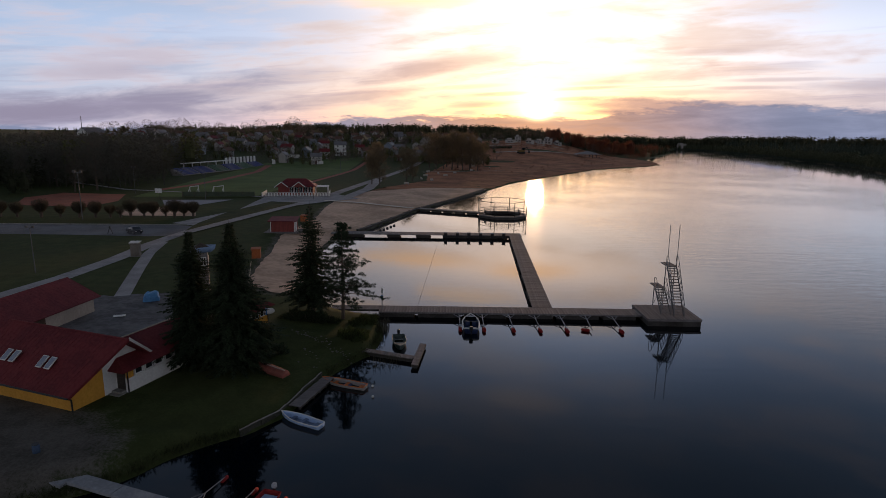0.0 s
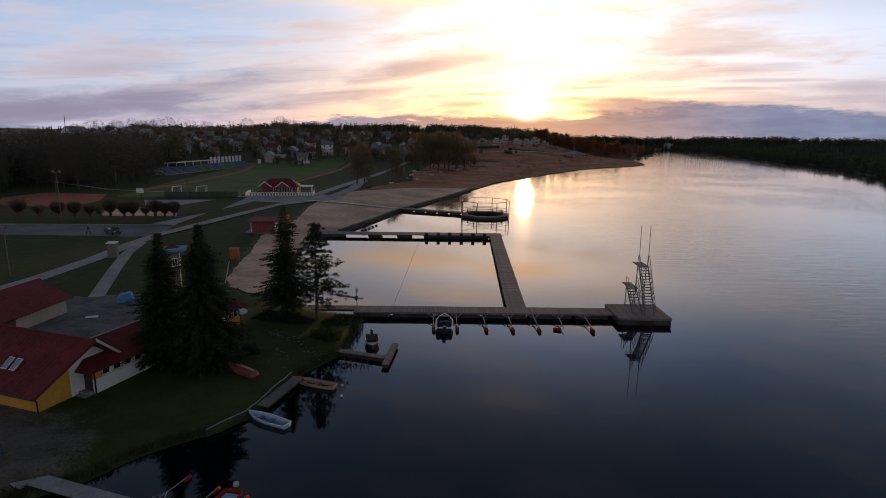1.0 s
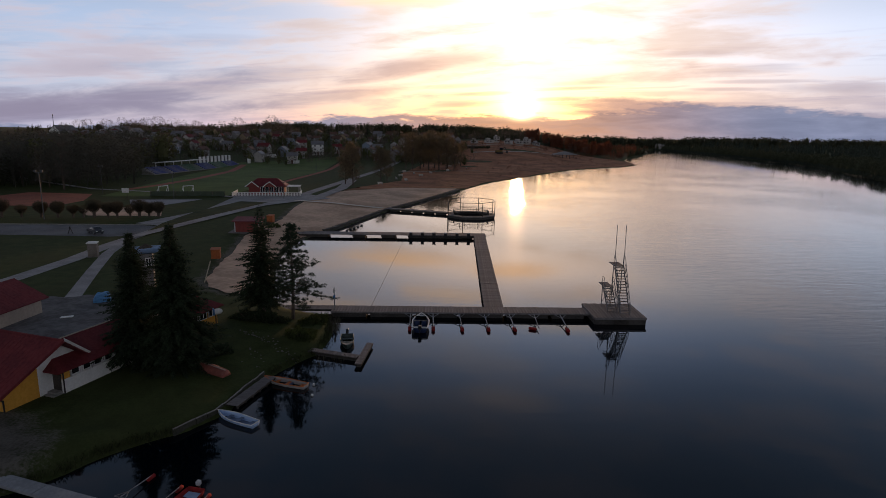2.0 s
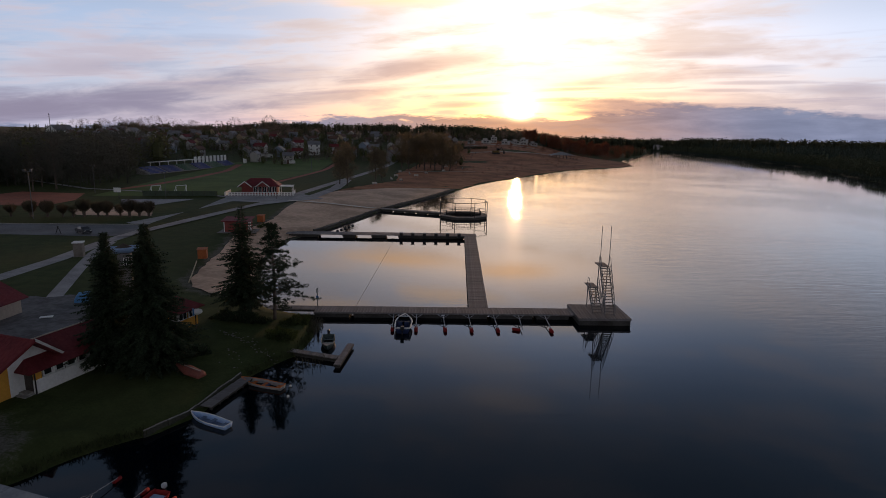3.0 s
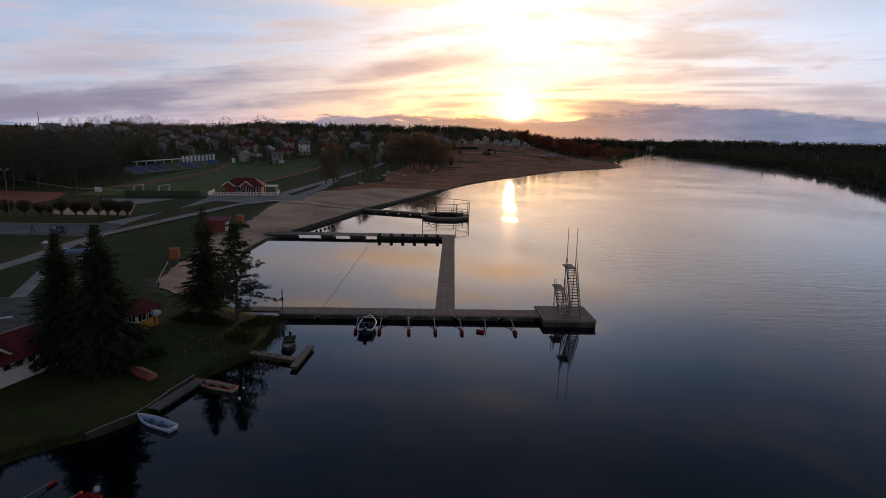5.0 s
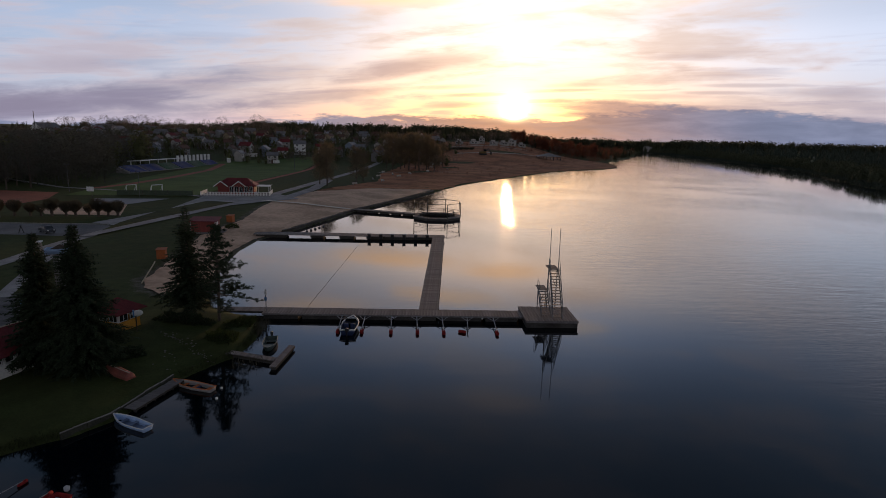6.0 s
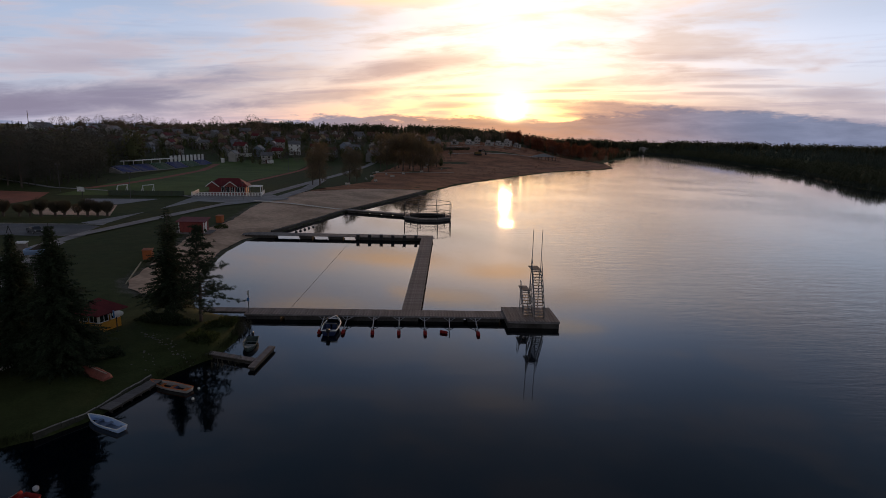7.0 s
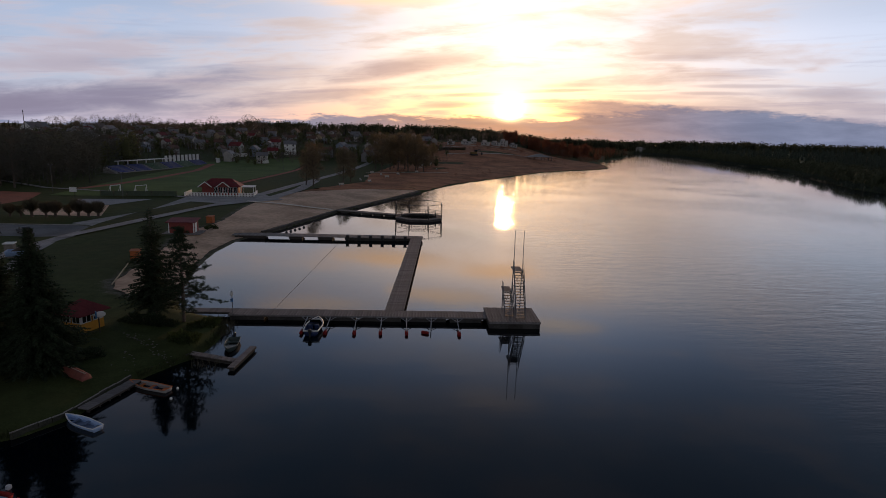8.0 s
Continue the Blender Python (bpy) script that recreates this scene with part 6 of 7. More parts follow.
# willows along the road
willow = thing("pollard_willow", "round pollarded willow with bare brown shoots", "tree", pose(-71, 107.6, 1.0), "row of pollarded willows")
rnd = random.Random(41)
bm, verts, faces = B(), [], []
tube(bm, (0, 0, -0.2), (0.05, 0, 1.1), 0.22, 0.26, 8, caps=False)
for k in range(34):
    a, e = rnd.uniform(0, 6.28), rnd.uniform(0.45, 1.5)
    d = Vector((math.cos(a) * math.cos(e), math.sin(a) * math.cos(e), math.sin(e)))
    p = Vector((0.05, 0, 1.0))
    tube(bm, p, p + d * rnd.uniform(1.2, 1.8), 0.03, 0.008, 3, caps=False)
for _ in range(2400):
    w = Vector((rnd.gauss(0, 1), rnd.gauss(0, 1), rnd.gauss(0, 1))).normalized() * rnd.random() ** 0.4
    p = Vector((0.05 + w.x * (1.0 + 0.45 * w.z), w.y * (1.0 + 0.45 * w.z), 1.7 + w.z * 1.15))
    d = (Vector((w.x * 0.7, w.y * 0.7, 0.9)) + Vector((rnd.gauss(0, 0.3), rnd.gauss(0, 0.3), rnd.gauss(0, 0.3)))).normalized()
    leaf_quad(verts, faces, p, d * rnd.uniform(0.3, 0.75), 0.020, d.orthogonal().normalized())
part("trunk", bm, BARK, willow)
soup("crown", verts, faces, surf("dark_willow_shoots", (0.105, 0.088, 0.062), (0.065, 0.055, 0.040), 0.5, 0.9, vary=0.3, island=True, thin=0.25, spec=0.1), willow)
for i, (x, y) in enumerate(((-68.0, 107.8), (-65.3, 108.1), (-61.6, 108.6), (-59.1, 108.9), (-57.4, 109.0), (-55.1, 109.4), (-53.4, 109.5), (-51.7, 109.8), (-50.0, 110.0), (-74.5, 107.3), (-78.0, 107.0), (-82.5, 106.8), (-85.5, 106.6), (-63.4, 108.3))):
    copy_thing(willow, pose(x, y, 1.0, 0, 0, 47 * i) @ Matrix.Scale((1.0, 0.82, 1.15, 0.94)[i % 4], 4))

# large bare trees of the beach park
park = broadleaf("park_tree", "large bare park tree with brown budding twigs", pose(-21.5, 184, 1), 13.5, 51, TWIG, 6, 0.7, 0.026, 12, "bare park trees")
slim = broadleaf("park_tree", "slim bare park tree with a few green buds", pose(-13.9, 199, 1), 12.0, 52, TWIG, 6, 0.7, 0.026, 12, "bare park trees")
for i, (x, y, f) in enumerate(((-24.5, 187, 0.9), (-4.5, 268, 1.25), (-1.0, 275, 1.3), (3.0, 270, 1.28), (8.0, 266, 1.32), (11.5, 272, 1.25), (15.0, 268, 1.1), (-8.0, 276, 1.2), (0.5, 284, 1.3), (6.0, 282, 1.25), (12.5, 281, 1.2), (-12, 205, 0.8), (-30, 230, 0.8), (-6, 300, 1.1), (20, 300, 1.0), (-36, 282, 0.8))):
    src = park if i % 2 else slim
    copy_thing(src, pose(x, y, float(height(x, y)), 0, 0, 61 * i) @ Matrix.Scale(f, 4))
russet = broadleaf("russet_tree", "bare russet tree behind the far beach", pose(90, 486, float(height(90, 486))), 10.5, 53, RUST, 6, 0.9, 0.05, 6, "russet trees on the far beach")
rnd = random.Random(54)
for i in range(24):
    x = 88 + i * 3.3 + rnd.uniform(-1.5, 1.5)
    y = 488 + rnd.uniform(-14, 26) + i * 0.5
    copy_thing(russet, pose(x, y, float(height(x, y)), 0, 0, 73 * i) @ Matrix.Scale(rnd.uniform(0.85, 1.2), 4))

# big trees near the clay courts and the stand
oak = broadleaf("broad_tree", "broad bare tree in front of the stadium", pose(-98, 158, 1), 14.5, 55, WESTBARE, 6, 0.7, 0.035, 7, "bare trees by the stadium")
rnd = random.Random(56)
for i in range(26):
    x, y = rnd.uniform(-190, -92), rnd.uniform(150, 232)
    if x > -0.50 * y - 3:
        continue
    copy_thing(oak, pose(x, y, float(height(x, y)), 0, 0, 83 * i) @ Matrix.Scale(rnd.uniform(0.6, 0.85), 4))


# ---------- far woods, each one sheet of small blades ----------
def tree_form(kind, seed, n=130):
    """A small tree of blades, one metre tall: rows of four corners."""
    r = np.random.RandomState(seed)
    quads = []
    fineness = (110 / n) ** 0.42
    for _ in range(n):
        if kind == "conifer":
            z = r.uniform(0.02, 1.0) ** 0.95
            rad = 0.20 * (1 - z) ** 0.75 * r.uniform(0.3, 1.0) + 0.01
            size = 0.105 * (1.25 - z) * fineness
        else:
            z = 0.06 + 0.94 * r.beta(1.7, 1.35)
            rad = 0.32 * math.sqrt(max(0.02, 1 - ((z - 0.5) / 0.52) ** 2)) * math.sqrt(r.uniform(0.1, 1))
            size = (0.085 if kind == "leafy" else 0.075) * fineness
        a = r.uniform(0, 6.28)
        p = np.array([rad * math.cos(a), rad * math.sin(a), z])
        d = np.array([math.cos(a), math.sin(a), r.uniform(-0.6, 0.2) if kind == "conifer" else r.uniform(-0.3, 1.2)])
        d /= np.linalg.norm(d)
        s = np.cross(d, r.normal(0, 1, 3))
        s /= np.linalg.norm(s)
        w = size * (0.22 if kind == "bare" else 0.13 if kind == "thicket" else 0.34 if kind == "conifer" else 0.42)
        long = size * (2.0 if kind in ("bare", "thicket") else 1.3)
        quads.append([p - s * w * 0.3, p + d * long * 0.5 - s * w, p + d * long, p + d * long * 0.5 + s * w])
    # a solid heart keeps the crown from being seen through
    rings = {"conifer": ((0.04, 0.13), (0.45, 0.085), (0.93, 0.008)), "leafy": ((0.10, 0.08), (0.36, 0.17), (0.64, 0.16), (0.86, 0.05))}.get(kind, ())
    hearts = [[np.array([q * w * math.cos(i * 1.0472), q * w * math.sin(i * 1.0472), z]) for i, w in enumerate(r.uniform(0.72, 1.15, 6))] for z, q in rings]
    for lo, hi in zip(hearts, hearts[1:]):
        quads += [[lo[i], lo[(i + 1) % 6], hi[(i + 1) % 6], hi[i]] for i in range(6)]
    for k in range(3):
        a = k * 2.1
        s = np.array([math.cos(a), math.sin(a), 0]) * 0.012
        quads.append([-s, s, s * 0.5 + (0, 0, 0.8), -s * 0.5 + (0, 0, 0.8)])
    return np.array(quads)


def woods(name, label, spots, kind, material, seed, n=130):
    """One mesh of many trees: rows of x, y, height."""
    r = np.random.RandomState(seed)
    forms = [tree_form(kind, seed + i, n) for i in range(5)]
    out = []
    for x, y, z, h in spots:
        f = forms[r.randint(5)]
        a = r.uniform(0, 6.28)
        wide = r.uniform(0.85, 1.25)
        c, s = math.cos(a) * wide, math.sin(a) * wide
        q = f * h
        out.append(np.stack([q[..., 0] * c - q[..., 1] * s + x, q[..., 0] * s + q[..., 1] * c + y, q[..., 2] + z], -1))
    v = np.concatenate(out).reshape(-1, 3)
    me = bpy.data.meshes.new(name)
    me.from_pydata(v.tolist(), [], np.arange(len(v)).reshape(-1, 4).tolist())
    me.materials.append(material)
    return tagged(new(name, me), label, "woods", kind="stuff")


def scatter(n, x0, x1, y0, y1, h0, h1, seed, test=None, dry=4.0):
    r = np.random.RandomState(seed)
    x, y = r.uniform(x0, x1, n), r.uniform(y0, y1, n)
    keep = shore_distance(x, y) > dry
    if test is not None:
        keep &= test(x, y)
    x, y = x[keep], y[keep]
    return np.stack([x, y, height(x, y) - 0.3, r.uniform(h0, h1, len(x))], 1)


def town(x, y):
    return (x < 30 + (y - 300) * 0.1) & ~((x > -30) & (y < 330)) & (y > 288 - 0.2 * (x + 90))


def stand_side(x, y):
    return ((y < 240) & (x < -0.48 * y - 3)) | ((y >= 240) & (x < -112))


woods("hillside_bare_trees", "bare brown trees between the hillside houses", scatter(760, -330, 70, 285, 540, 2.6, 6.0, 1, town), "bare", FARBARE, 11, 115)
woods("hillside_green_trees", "fresh green trees between the hillside houses", scatter(260, -330, 60, 290, 540, 3.5, 7.0, 2, town), "leafy", FARLEAF, 21, 100)
woods("ridge_conifers", "dark conifers along the ridge above the town", np.concatenate([scatter(60, -120, 55, 480, 560, 9, 14, 3), scatter(60, -330, 140, 490, 560, 7, 12, 23), scatter(420, 40, 330, 500, 640, 5, 9, 13)]), "conifer", FARWOOD, 31, 190)
woods("ridge_trees", "bare trees along the ridge above the town", np.concatenate([scatter(330, -420, 160, 470, 600, 5, 9.5, 4), scatter(12, -270, -150, 420, 500, 9, 14, 14)]), "thicket", FARBARE, 41, 230)
woods("ridge_oaks", "broad crowned trees standing above the ridge houses", scatter(18, -300, -90, 440, 520, 12, 17.5, 15), "thicket", FARBARE, 43, 1100)
woods("west_wood", "dense bare wood west of the stadium", np.concatenate([scatter(520, -330, -88, 165, 300, 10, 16.0, 5, stand_side), scatter(130, -175, -92, 162, 205, 8, 13, 16, stand_side)]), "thicket", WESTBARE, 51, 330)
woods("west_spring_wood", "olive budding trees scattered through the west wood", scatter(90, -300, -92, 160, 300, 9, 15, 36, stand_side), "leafy", FARLEAF, 63, 260)
woods("west_green_wood", "dark green trees west of the tennis court", scatter(110, -190, -100, 112, 230, 5, 10.5, 6, lambda x, y: x < -100 - 0.1 * (y - 112)), "leafy", FARWOOD, 61, 260)
woods("horizon_row", "dense far woods closing the horizon", scatter(900, -500, 900, 870, 980, 11, 17, 27), "leafy", FARWOOD, 75, 36)
woods("east_ridge_wood", "dark mixed wood behind the far bank", scatter(800, 330, 900, 60, 900, 7, 11, 28, lambda x, y: x > 150 + 0.4 * y), "conifer", EASTWOOD, 78, 50)
woods("shore_scrub", "low brown scrub dotted over the far shore", np.concatenate([scatter(260, -5, 125, 240, 420, 0.6, 1.8, 29, lambda x, y: x > (y - 260) * 0.25), scatter(60, 40, 110, 395, 470, 1.5, 4.0, 30)]), "bare", RUST, 77, 60)
woods("shore_hedge", "dark low hedge along the far shore track", np.array([(x, 386 + 0.45 * (x - 18) + 1.6 * math.sin(x * 1.7), float(height(x, 386 + 0.45 * (x - 18))) - 0.1, 1.4 + 0.9 * abs(math.sin(x * 2.3))) for x in np.arange(16, 46, 0.55)]), "leafy", FARWOOD, 79, 90)
woods("horizon_wood", "distant woods on the horizon", np.concatenate([scatter(900, -700, 900, 900, 1500, 9, 14, 7), scatter(420, 60, 420, 620, 900, 6, 11, 8)]), "conifer", FARWOOD, 71, 34)
woods("far_shore_wood", "reddish bare trees beyond the far beach", scatter(420, 115, 330, 400, 800, 4, 9, 9, lambda x, y: x < 150 + (y - 400) * 0.42), "bare", RUST, 81, 150)
def bank_row(n, near, far, h0, h1, seed):
    """Places along the far bank, near to far metres back from the water."""
    r = random.Random(seed)
    line = LAKE[42:53]
    out = []
    for _ in range(n):
        i = r.randrange(len(line) - 1)
        a, b = Vector(line[i]), Vector(line[i + 1])
        p = a.lerp(b, r.random()) + Vector((1.0, -0.42)).normalized() * r.uniform(near, far)
        out.append((p.x, p.y, float(height(p.x, p.y)) - 0.2, r.uniform(h0, h1)))
    return out


woods("east_conifers", "dark conifer wood on the far bank", np.concatenate([scatter(620, 150, 520, 40, 380, 6, 9.5, 10, lambda x, y: x > 70 + 0.4 * y, 22.0), scatter(520, 250, 560, 380, 850, 7, 11.5, 18, lambda x, y: x > 70 + 0.4 * y, 22.0), scatter(90, 220, 480, 150, 850, 11, 15, 19, lambda x, y: x > 70 + 0.4 * y, 25.0)]), "conifer", EASTWOOD, 91, 120)
woods("east_birches", "fresh green birches along the far bank", bank_row(800, 3, 26, 3.5, 7.5, 12), "leafy", EASTLEAF, 101, 110)
woods("east_scrub", "low dark scrub on the far bank's waterline", bank_row(1700, -0.3, 7, 1.0, 2.8, 17), "leafy", EASTWOOD, 111, 32)


woods("east_reeds", "pale dry reeds in patches along the far bank", [p for p in bank_row(900, -2.2, 0.2, 0.5, 1.1, 37) if math.sin(p[1] * 0.11) + math.sin(p[1] * 0.047) > 0.5], "bare", surf("pale_dry_reeds", (0.34, 0.29, 0.22), (0.24, 0.20, 0.15), 0.3, 0.9, vary=0.2, island=True), 121, 26)


# ---------- town on the hillside ----------
GREYROOF = surf("grey_roof", (0.20, 0.20, 0.215), (0.12, 0.12, 0.13), 0.5, 0.6)
BROWNROOF = surf("brown_tile_roof", (0.13, 0.065, 0.045), (0.09, 0.045, 0.032), 0.5, 0.8)
GREYWALL = surf("grey_render", (0.29, 0.28, 0.28), (0.22, 0.215, 0.215), 0.4, 0.85)
PALEWALL = surf("pale_render", (0.47, 0.44, 0.41), (0.36, 0.34, 0.32), 0.4, 0.85)
BLUEWALL = surf("blue_grey_boards", (0.24, 0.29, 0.36), (0.19, 0.23, 0.29), 0.4, 0.8)
OCHRE = surf("dull_ochre_render", (0.42, 0.32, 0.20), (0.34, 0.26, 0.16), 0.4, 0.85)
STYLES = ((PALEWALL, GREYROOF, "pale house with a dark grey roof"), (PALEWALL, REDROOF, "pale house with a red roof"), (WHITE, GREYROOF, "white three-storey house with a grey roof"),
          (BLUEWALL, GREYROOF, "blue-grey house with a dark roof"), (OCHRE, BROWNROOF, "ochre house with a brown tile roof"), (GREYWALL, BROWNROOF, "grey gabled house with a brown roof"),
          (GREYWALL, GREYROOF, "large grey house with a dark roof"))
LOTS = [(-83, 292, 3.5, 0), (-67, 316, 5.1, 1), (-62, 336, 8.1, 2), (-52, 346, 5.5, 1), (-35, 360, 8.6, 3), (-16, 338, 7.4, 4), (-13, 396, 11.9, 0), (-94, 340, 8.2, 1), (-96, 320, 6.4, 5),
        (-120, 314, 6.9, 5), (-128, 414, 8.3, 4), (-178, 420, 10.9, 6), (-220, 444, 11.5, 0), (-247, 466, 10.3, 0), (-289, 468, 20, 2), (-258, 496, 16, 6), (-166, 466, 9.3, 4), (-150, 480, 9, 5),
        (-130, 470, 11, 0), (-107, 418, 5.9, 1), (-65, 286, 4.6, 0), (-60, 432, 7.8, 4), (-39, 476, 8.6, 6), (-93, 500, 9.7, 5)]


HOMES = []


def town_house(x, y, w, style, turn, storeys):
    HOMES.append((x, y))
    wall_m, roof_m, label = STYLES[style]
    t = thing("house", label + " on the hillside", "house", pose(x, y, float(height(x, y)) - 0.2, 0, 0, turn), "houses on the hillside")
    d, h = w * 0.72, 2.1 * storeys + 0.2
    rise = d * 0.36
    bm = B()
    wall_box(bm, -w / 2, w / 2, -d / 2, d / 2, -1.5, h, 0.25)
    for sx in (-1, 1):
        xx = sx * (w / 2 - 0.01)
        bm.faces.new([bm.verts.new(v) for v in ((xx, -d / 2, h), (xx, d / 2, h), (xx, 0, h + rise))])
    part("wall", bm, wall_m, t)
    for sy in (-1, 1):
        bm = B()
        a, b = (-w / 2 - 0.4, sy * (d / 2 + 0.45), h - 0.3), (w / 2 + 0.4, sy * (d / 2 + 0.45), h - 0.3)
        c, e = (w / 2 + 0.4, 0, h + rise + 0.12), (-w / 2 - 0.4, 0, h + rise + 0.12)
        slab(bm, *((a, b, c, e) if sy < 0 else (b, a, e, c)), 0.12)
        part("roof", bm, roof_m, t)
    bm = B()
    box(bm, w * 0.15, w * 0.15 + 0.6, 0.2, 0.8, h + rise * 0.5, h + rise + 0.9)
    part("chimney", bm, BROWNROOF, t)
    n = max(2, int(w / 2.2))
    for s in range(storeys):
        for i in range(n):
            window(t, pose(-w / 2 + (i + 0.5) * w / n, -d / 2, 0.75 + 2.1 * s), 0.9, 1.1)
    for s in range(storeys):
        window(t, pose(w / 2, 0, 0.75 + 2.1 * s) @ pose(0, 0, 0, 0, 0, 90), 1.1, 1.2)
    bm = B()
    box(bm, -0.5, 0.5, -d / 2 - 0.06, -d / 2 + 0.02, 0.0, 2.05)
    part("door", bm, BROWNROOF, t)
    return t


rnd = random.Random(61)
for x, y, w, style in LOTS:
    town_house(x, y, max(w * 0.8, 5.0), style, rnd.choice((-12, 8, 70, 84, 15)), 3 if style in (2,) else 2)
for i in range(230):
    x, y = rnd.uniform(-260, 25), rnd.uniform(305, 515)
    if all(abs(x - a) + abs(y - b) > 16 for a, b, _, _ in LOTS) and x < 20 + (y - 300) * 0.1 and y > 292 - 0.2 * (x + 90):
        town_house(x, y, rnd.uniform(4.3, 6.4), rnd.choice((0, 5, 3, 4, 5, 6, 0, 5, 1)), rnd.choice((-15, 5, 75, 88, 20)), rnd.choice((1, 2, 2)))

rnd = random.Random(62)
yards = []
for hx, hy in HOMES:
    for _ in range(5):
        x, y = hx + rnd.uniform(-6.5, 6.5), hy - rnd.uniform(3.5, 8)
        yards.append((x, y, float(height(x, y)) - 0.2, rnd.uniform(2.6, 5.8)))
woods("yard_trees", "bare garden trees round the hillside houses", yards[::2], "bare", FARBARE, 131, 110)
woods("yard_bushes", "green garden trees round the hillside houses", yards[1::2], "leafy", FARLEAF, 141, 90)

# gravel tracks and a digger on the far shore
GRAVEL = surf("pale_gravel", (0.50, 0.42, 0.35), (0.34, 0.28, 0.23), 0.3, 0.95, 0.02)
drape("gravel_track", worn_edge(ribbon([(-2, 392), (20, 402), (44, 424), (64, 440), (92, 446)], 3.2), 0.3, 3.0, 71), GRAVEL, 0.24, "pale gravel track across the far shore", "track", 3.0)
drape("gravel_path", worn_edge(ribbon([(-10, 250), (2, 257), (14, 262), (27, 267)], 1.8), 0.25, 2.0, 72), GRAVEL, 0.24, "narrow pale gravel path above the far beach", "path", 2.0)
drape("lower_track", worn_edge(ribbon([(30, 372), (52, 388), (78, 398), (104, 410)], 2.4), 0.3, 3.0, 73), GRAVEL, 0.24, "faint pale track above the far waterline", "track", 3.0)
digger = thing("excavator", "dark excavator parked on the far shore", "excavator", pose(49.7, 377, float(height(49.7, 377)) + 0.1, 0, 0, 15) @ Matrix.Scale(1.25, 4))
for sy in (-1, 1):
    bm = B()
    box(bm, -1.9, 1.9, sy * 1.1 - 0.25, sy * 1.1 + 0.25, 0.0, 0.8, bevel=0.18)
    part("crawler_track", bm, BLACK, digger)
bm = B()
box(bm, -1.8, 1.5, -1.2, 1.2, 0.85, 1.9, bevel=0.12)
part("body", bm, surf("dull_yellow_paint", (0.20, 0.12, 0.03), (0.13, 0.08, 0.02), 1.0, 0.7), digger)
bm = B()
box(bm, 0.1, 1.5, -1.1, 0.1, 1.9, 3.0, bevel=0.1)
part("cab", bm, GLASS, digger, "dark glazed cab")
bm = B()
tube(bm, (1.3, 0.5, 1.5), (3.2, 0.5, 3.4), 0.22, 0.2, 6), tube(bm, (3.2, 0.5, 3.4), (4.6, 0.5, 1.6), 0.18, 0.14, 6)
boom_arm = part("boom", bm, DARKSTEEL, digger)
bm = B()
box(bm, 4.3, 5.0, 0.05, 0.95, 0.2, 1.5, bevel=0.1)
part("bucket", bm, DARKSTEEL, boom_arm)

# white flat-roofed blocks behind the far beach
for x, y, w, n, turn in ((38, 440, 4.5, 1, -14), (50, 446, 6, 1, 6), (57, 456, 4.4, 2, -4), (66, 450, 6.5, 1, -10), (75, 458, 5.5, 1, 8), (83, 466, 6, 2, -6), (92, 474, 5, 1, 4), (358, 872, 11, 3, 10)):
    t = thing("modern_block", "white flat-roofed modern block behind the far beach", "building", pose(x, y, float(height(x, y)) + 0.3, 0, 0, turn), "white modern blocks")
    h = n * 2.0
    bm = B()
    wall_box(bm, -w / 2, w / 2, -4, 4, -2.5, h, 0.3)
    part("wall", bm, PALEWALL, t)
    bm = B()
    box(bm, -w / 2 - 0.3, w / 2 + 0.3, -4.3, 4.3, h, h + 0.3)
    part("roof", bm, GREYROOF, t)
    bm = B()
    box(bm, -w / 2 + 0.8, w / 2 - w * 0.4, -2, 3, h + 0.3, h + 1.5)
    part("penthouse", bm, PALEWALL, t, "pale stepped-back top storey")
    bm = B()
    box(bm, -w / 2, w * 0.1, -5.3, -4.02, h - 2.25, h - 2.05)
    part("balcony", bm, GREYWALL, t)
    for f in range(n):
        for i in range(int(w / 2.2)):
            window(t, pose(-w / 2 + (i + 0.5) * 2.2, -4.0, 0.5 + 2.0 * f), 1.4, 1.1)

mast = thing("radio_mast", "thin tall mast above the ridge houses", "mast", pose(-266, 420, float(height(-266, 420))))
bm = B()
tube(bm, (0, 0, -0.5), (0, 0, 18.5), 0.28, 0.16, 8)
part("pole", bm, DARKSTEEL, mast)
for z in (16.0, 17.5):
    bm = B()
    box(bm, -0.6, 0.6, -0.05, 0.05, z, z + 0.12)
    part("crossbar", bm, DARKSTEEL, mast)

gazebo = thing("gazebo", "open gazebo with a pale pyramid roof on the far beach", "gazebo", pose(97, 392, float(height(97, 392))))
bm = B()
apex = bm.verts.new((0, 0, 4.6))
low = [bm.verts.new((x * 8.5, y * 5, 2.3)) for x, y in ((-1, -1), (1, -1), (1, 1), (-1, 1))]
for i in range(4):
    bm.faces.new((low[i], low[(i + 1) % 4], apex))
bm.faces.new(low[::-1])
part("roof", bm, GREYWALL, gazebo)
for x in (-7.5, -2.5, 2.5, 7.5):
    for y in (-4.3, 4.3):
        bm = B()
        box(bm, x - 0.15, x + 0.15, y - 0.15, y + 0.15, -0.3, 2.35)
        part("post", bm, TIMBER, gazebo)

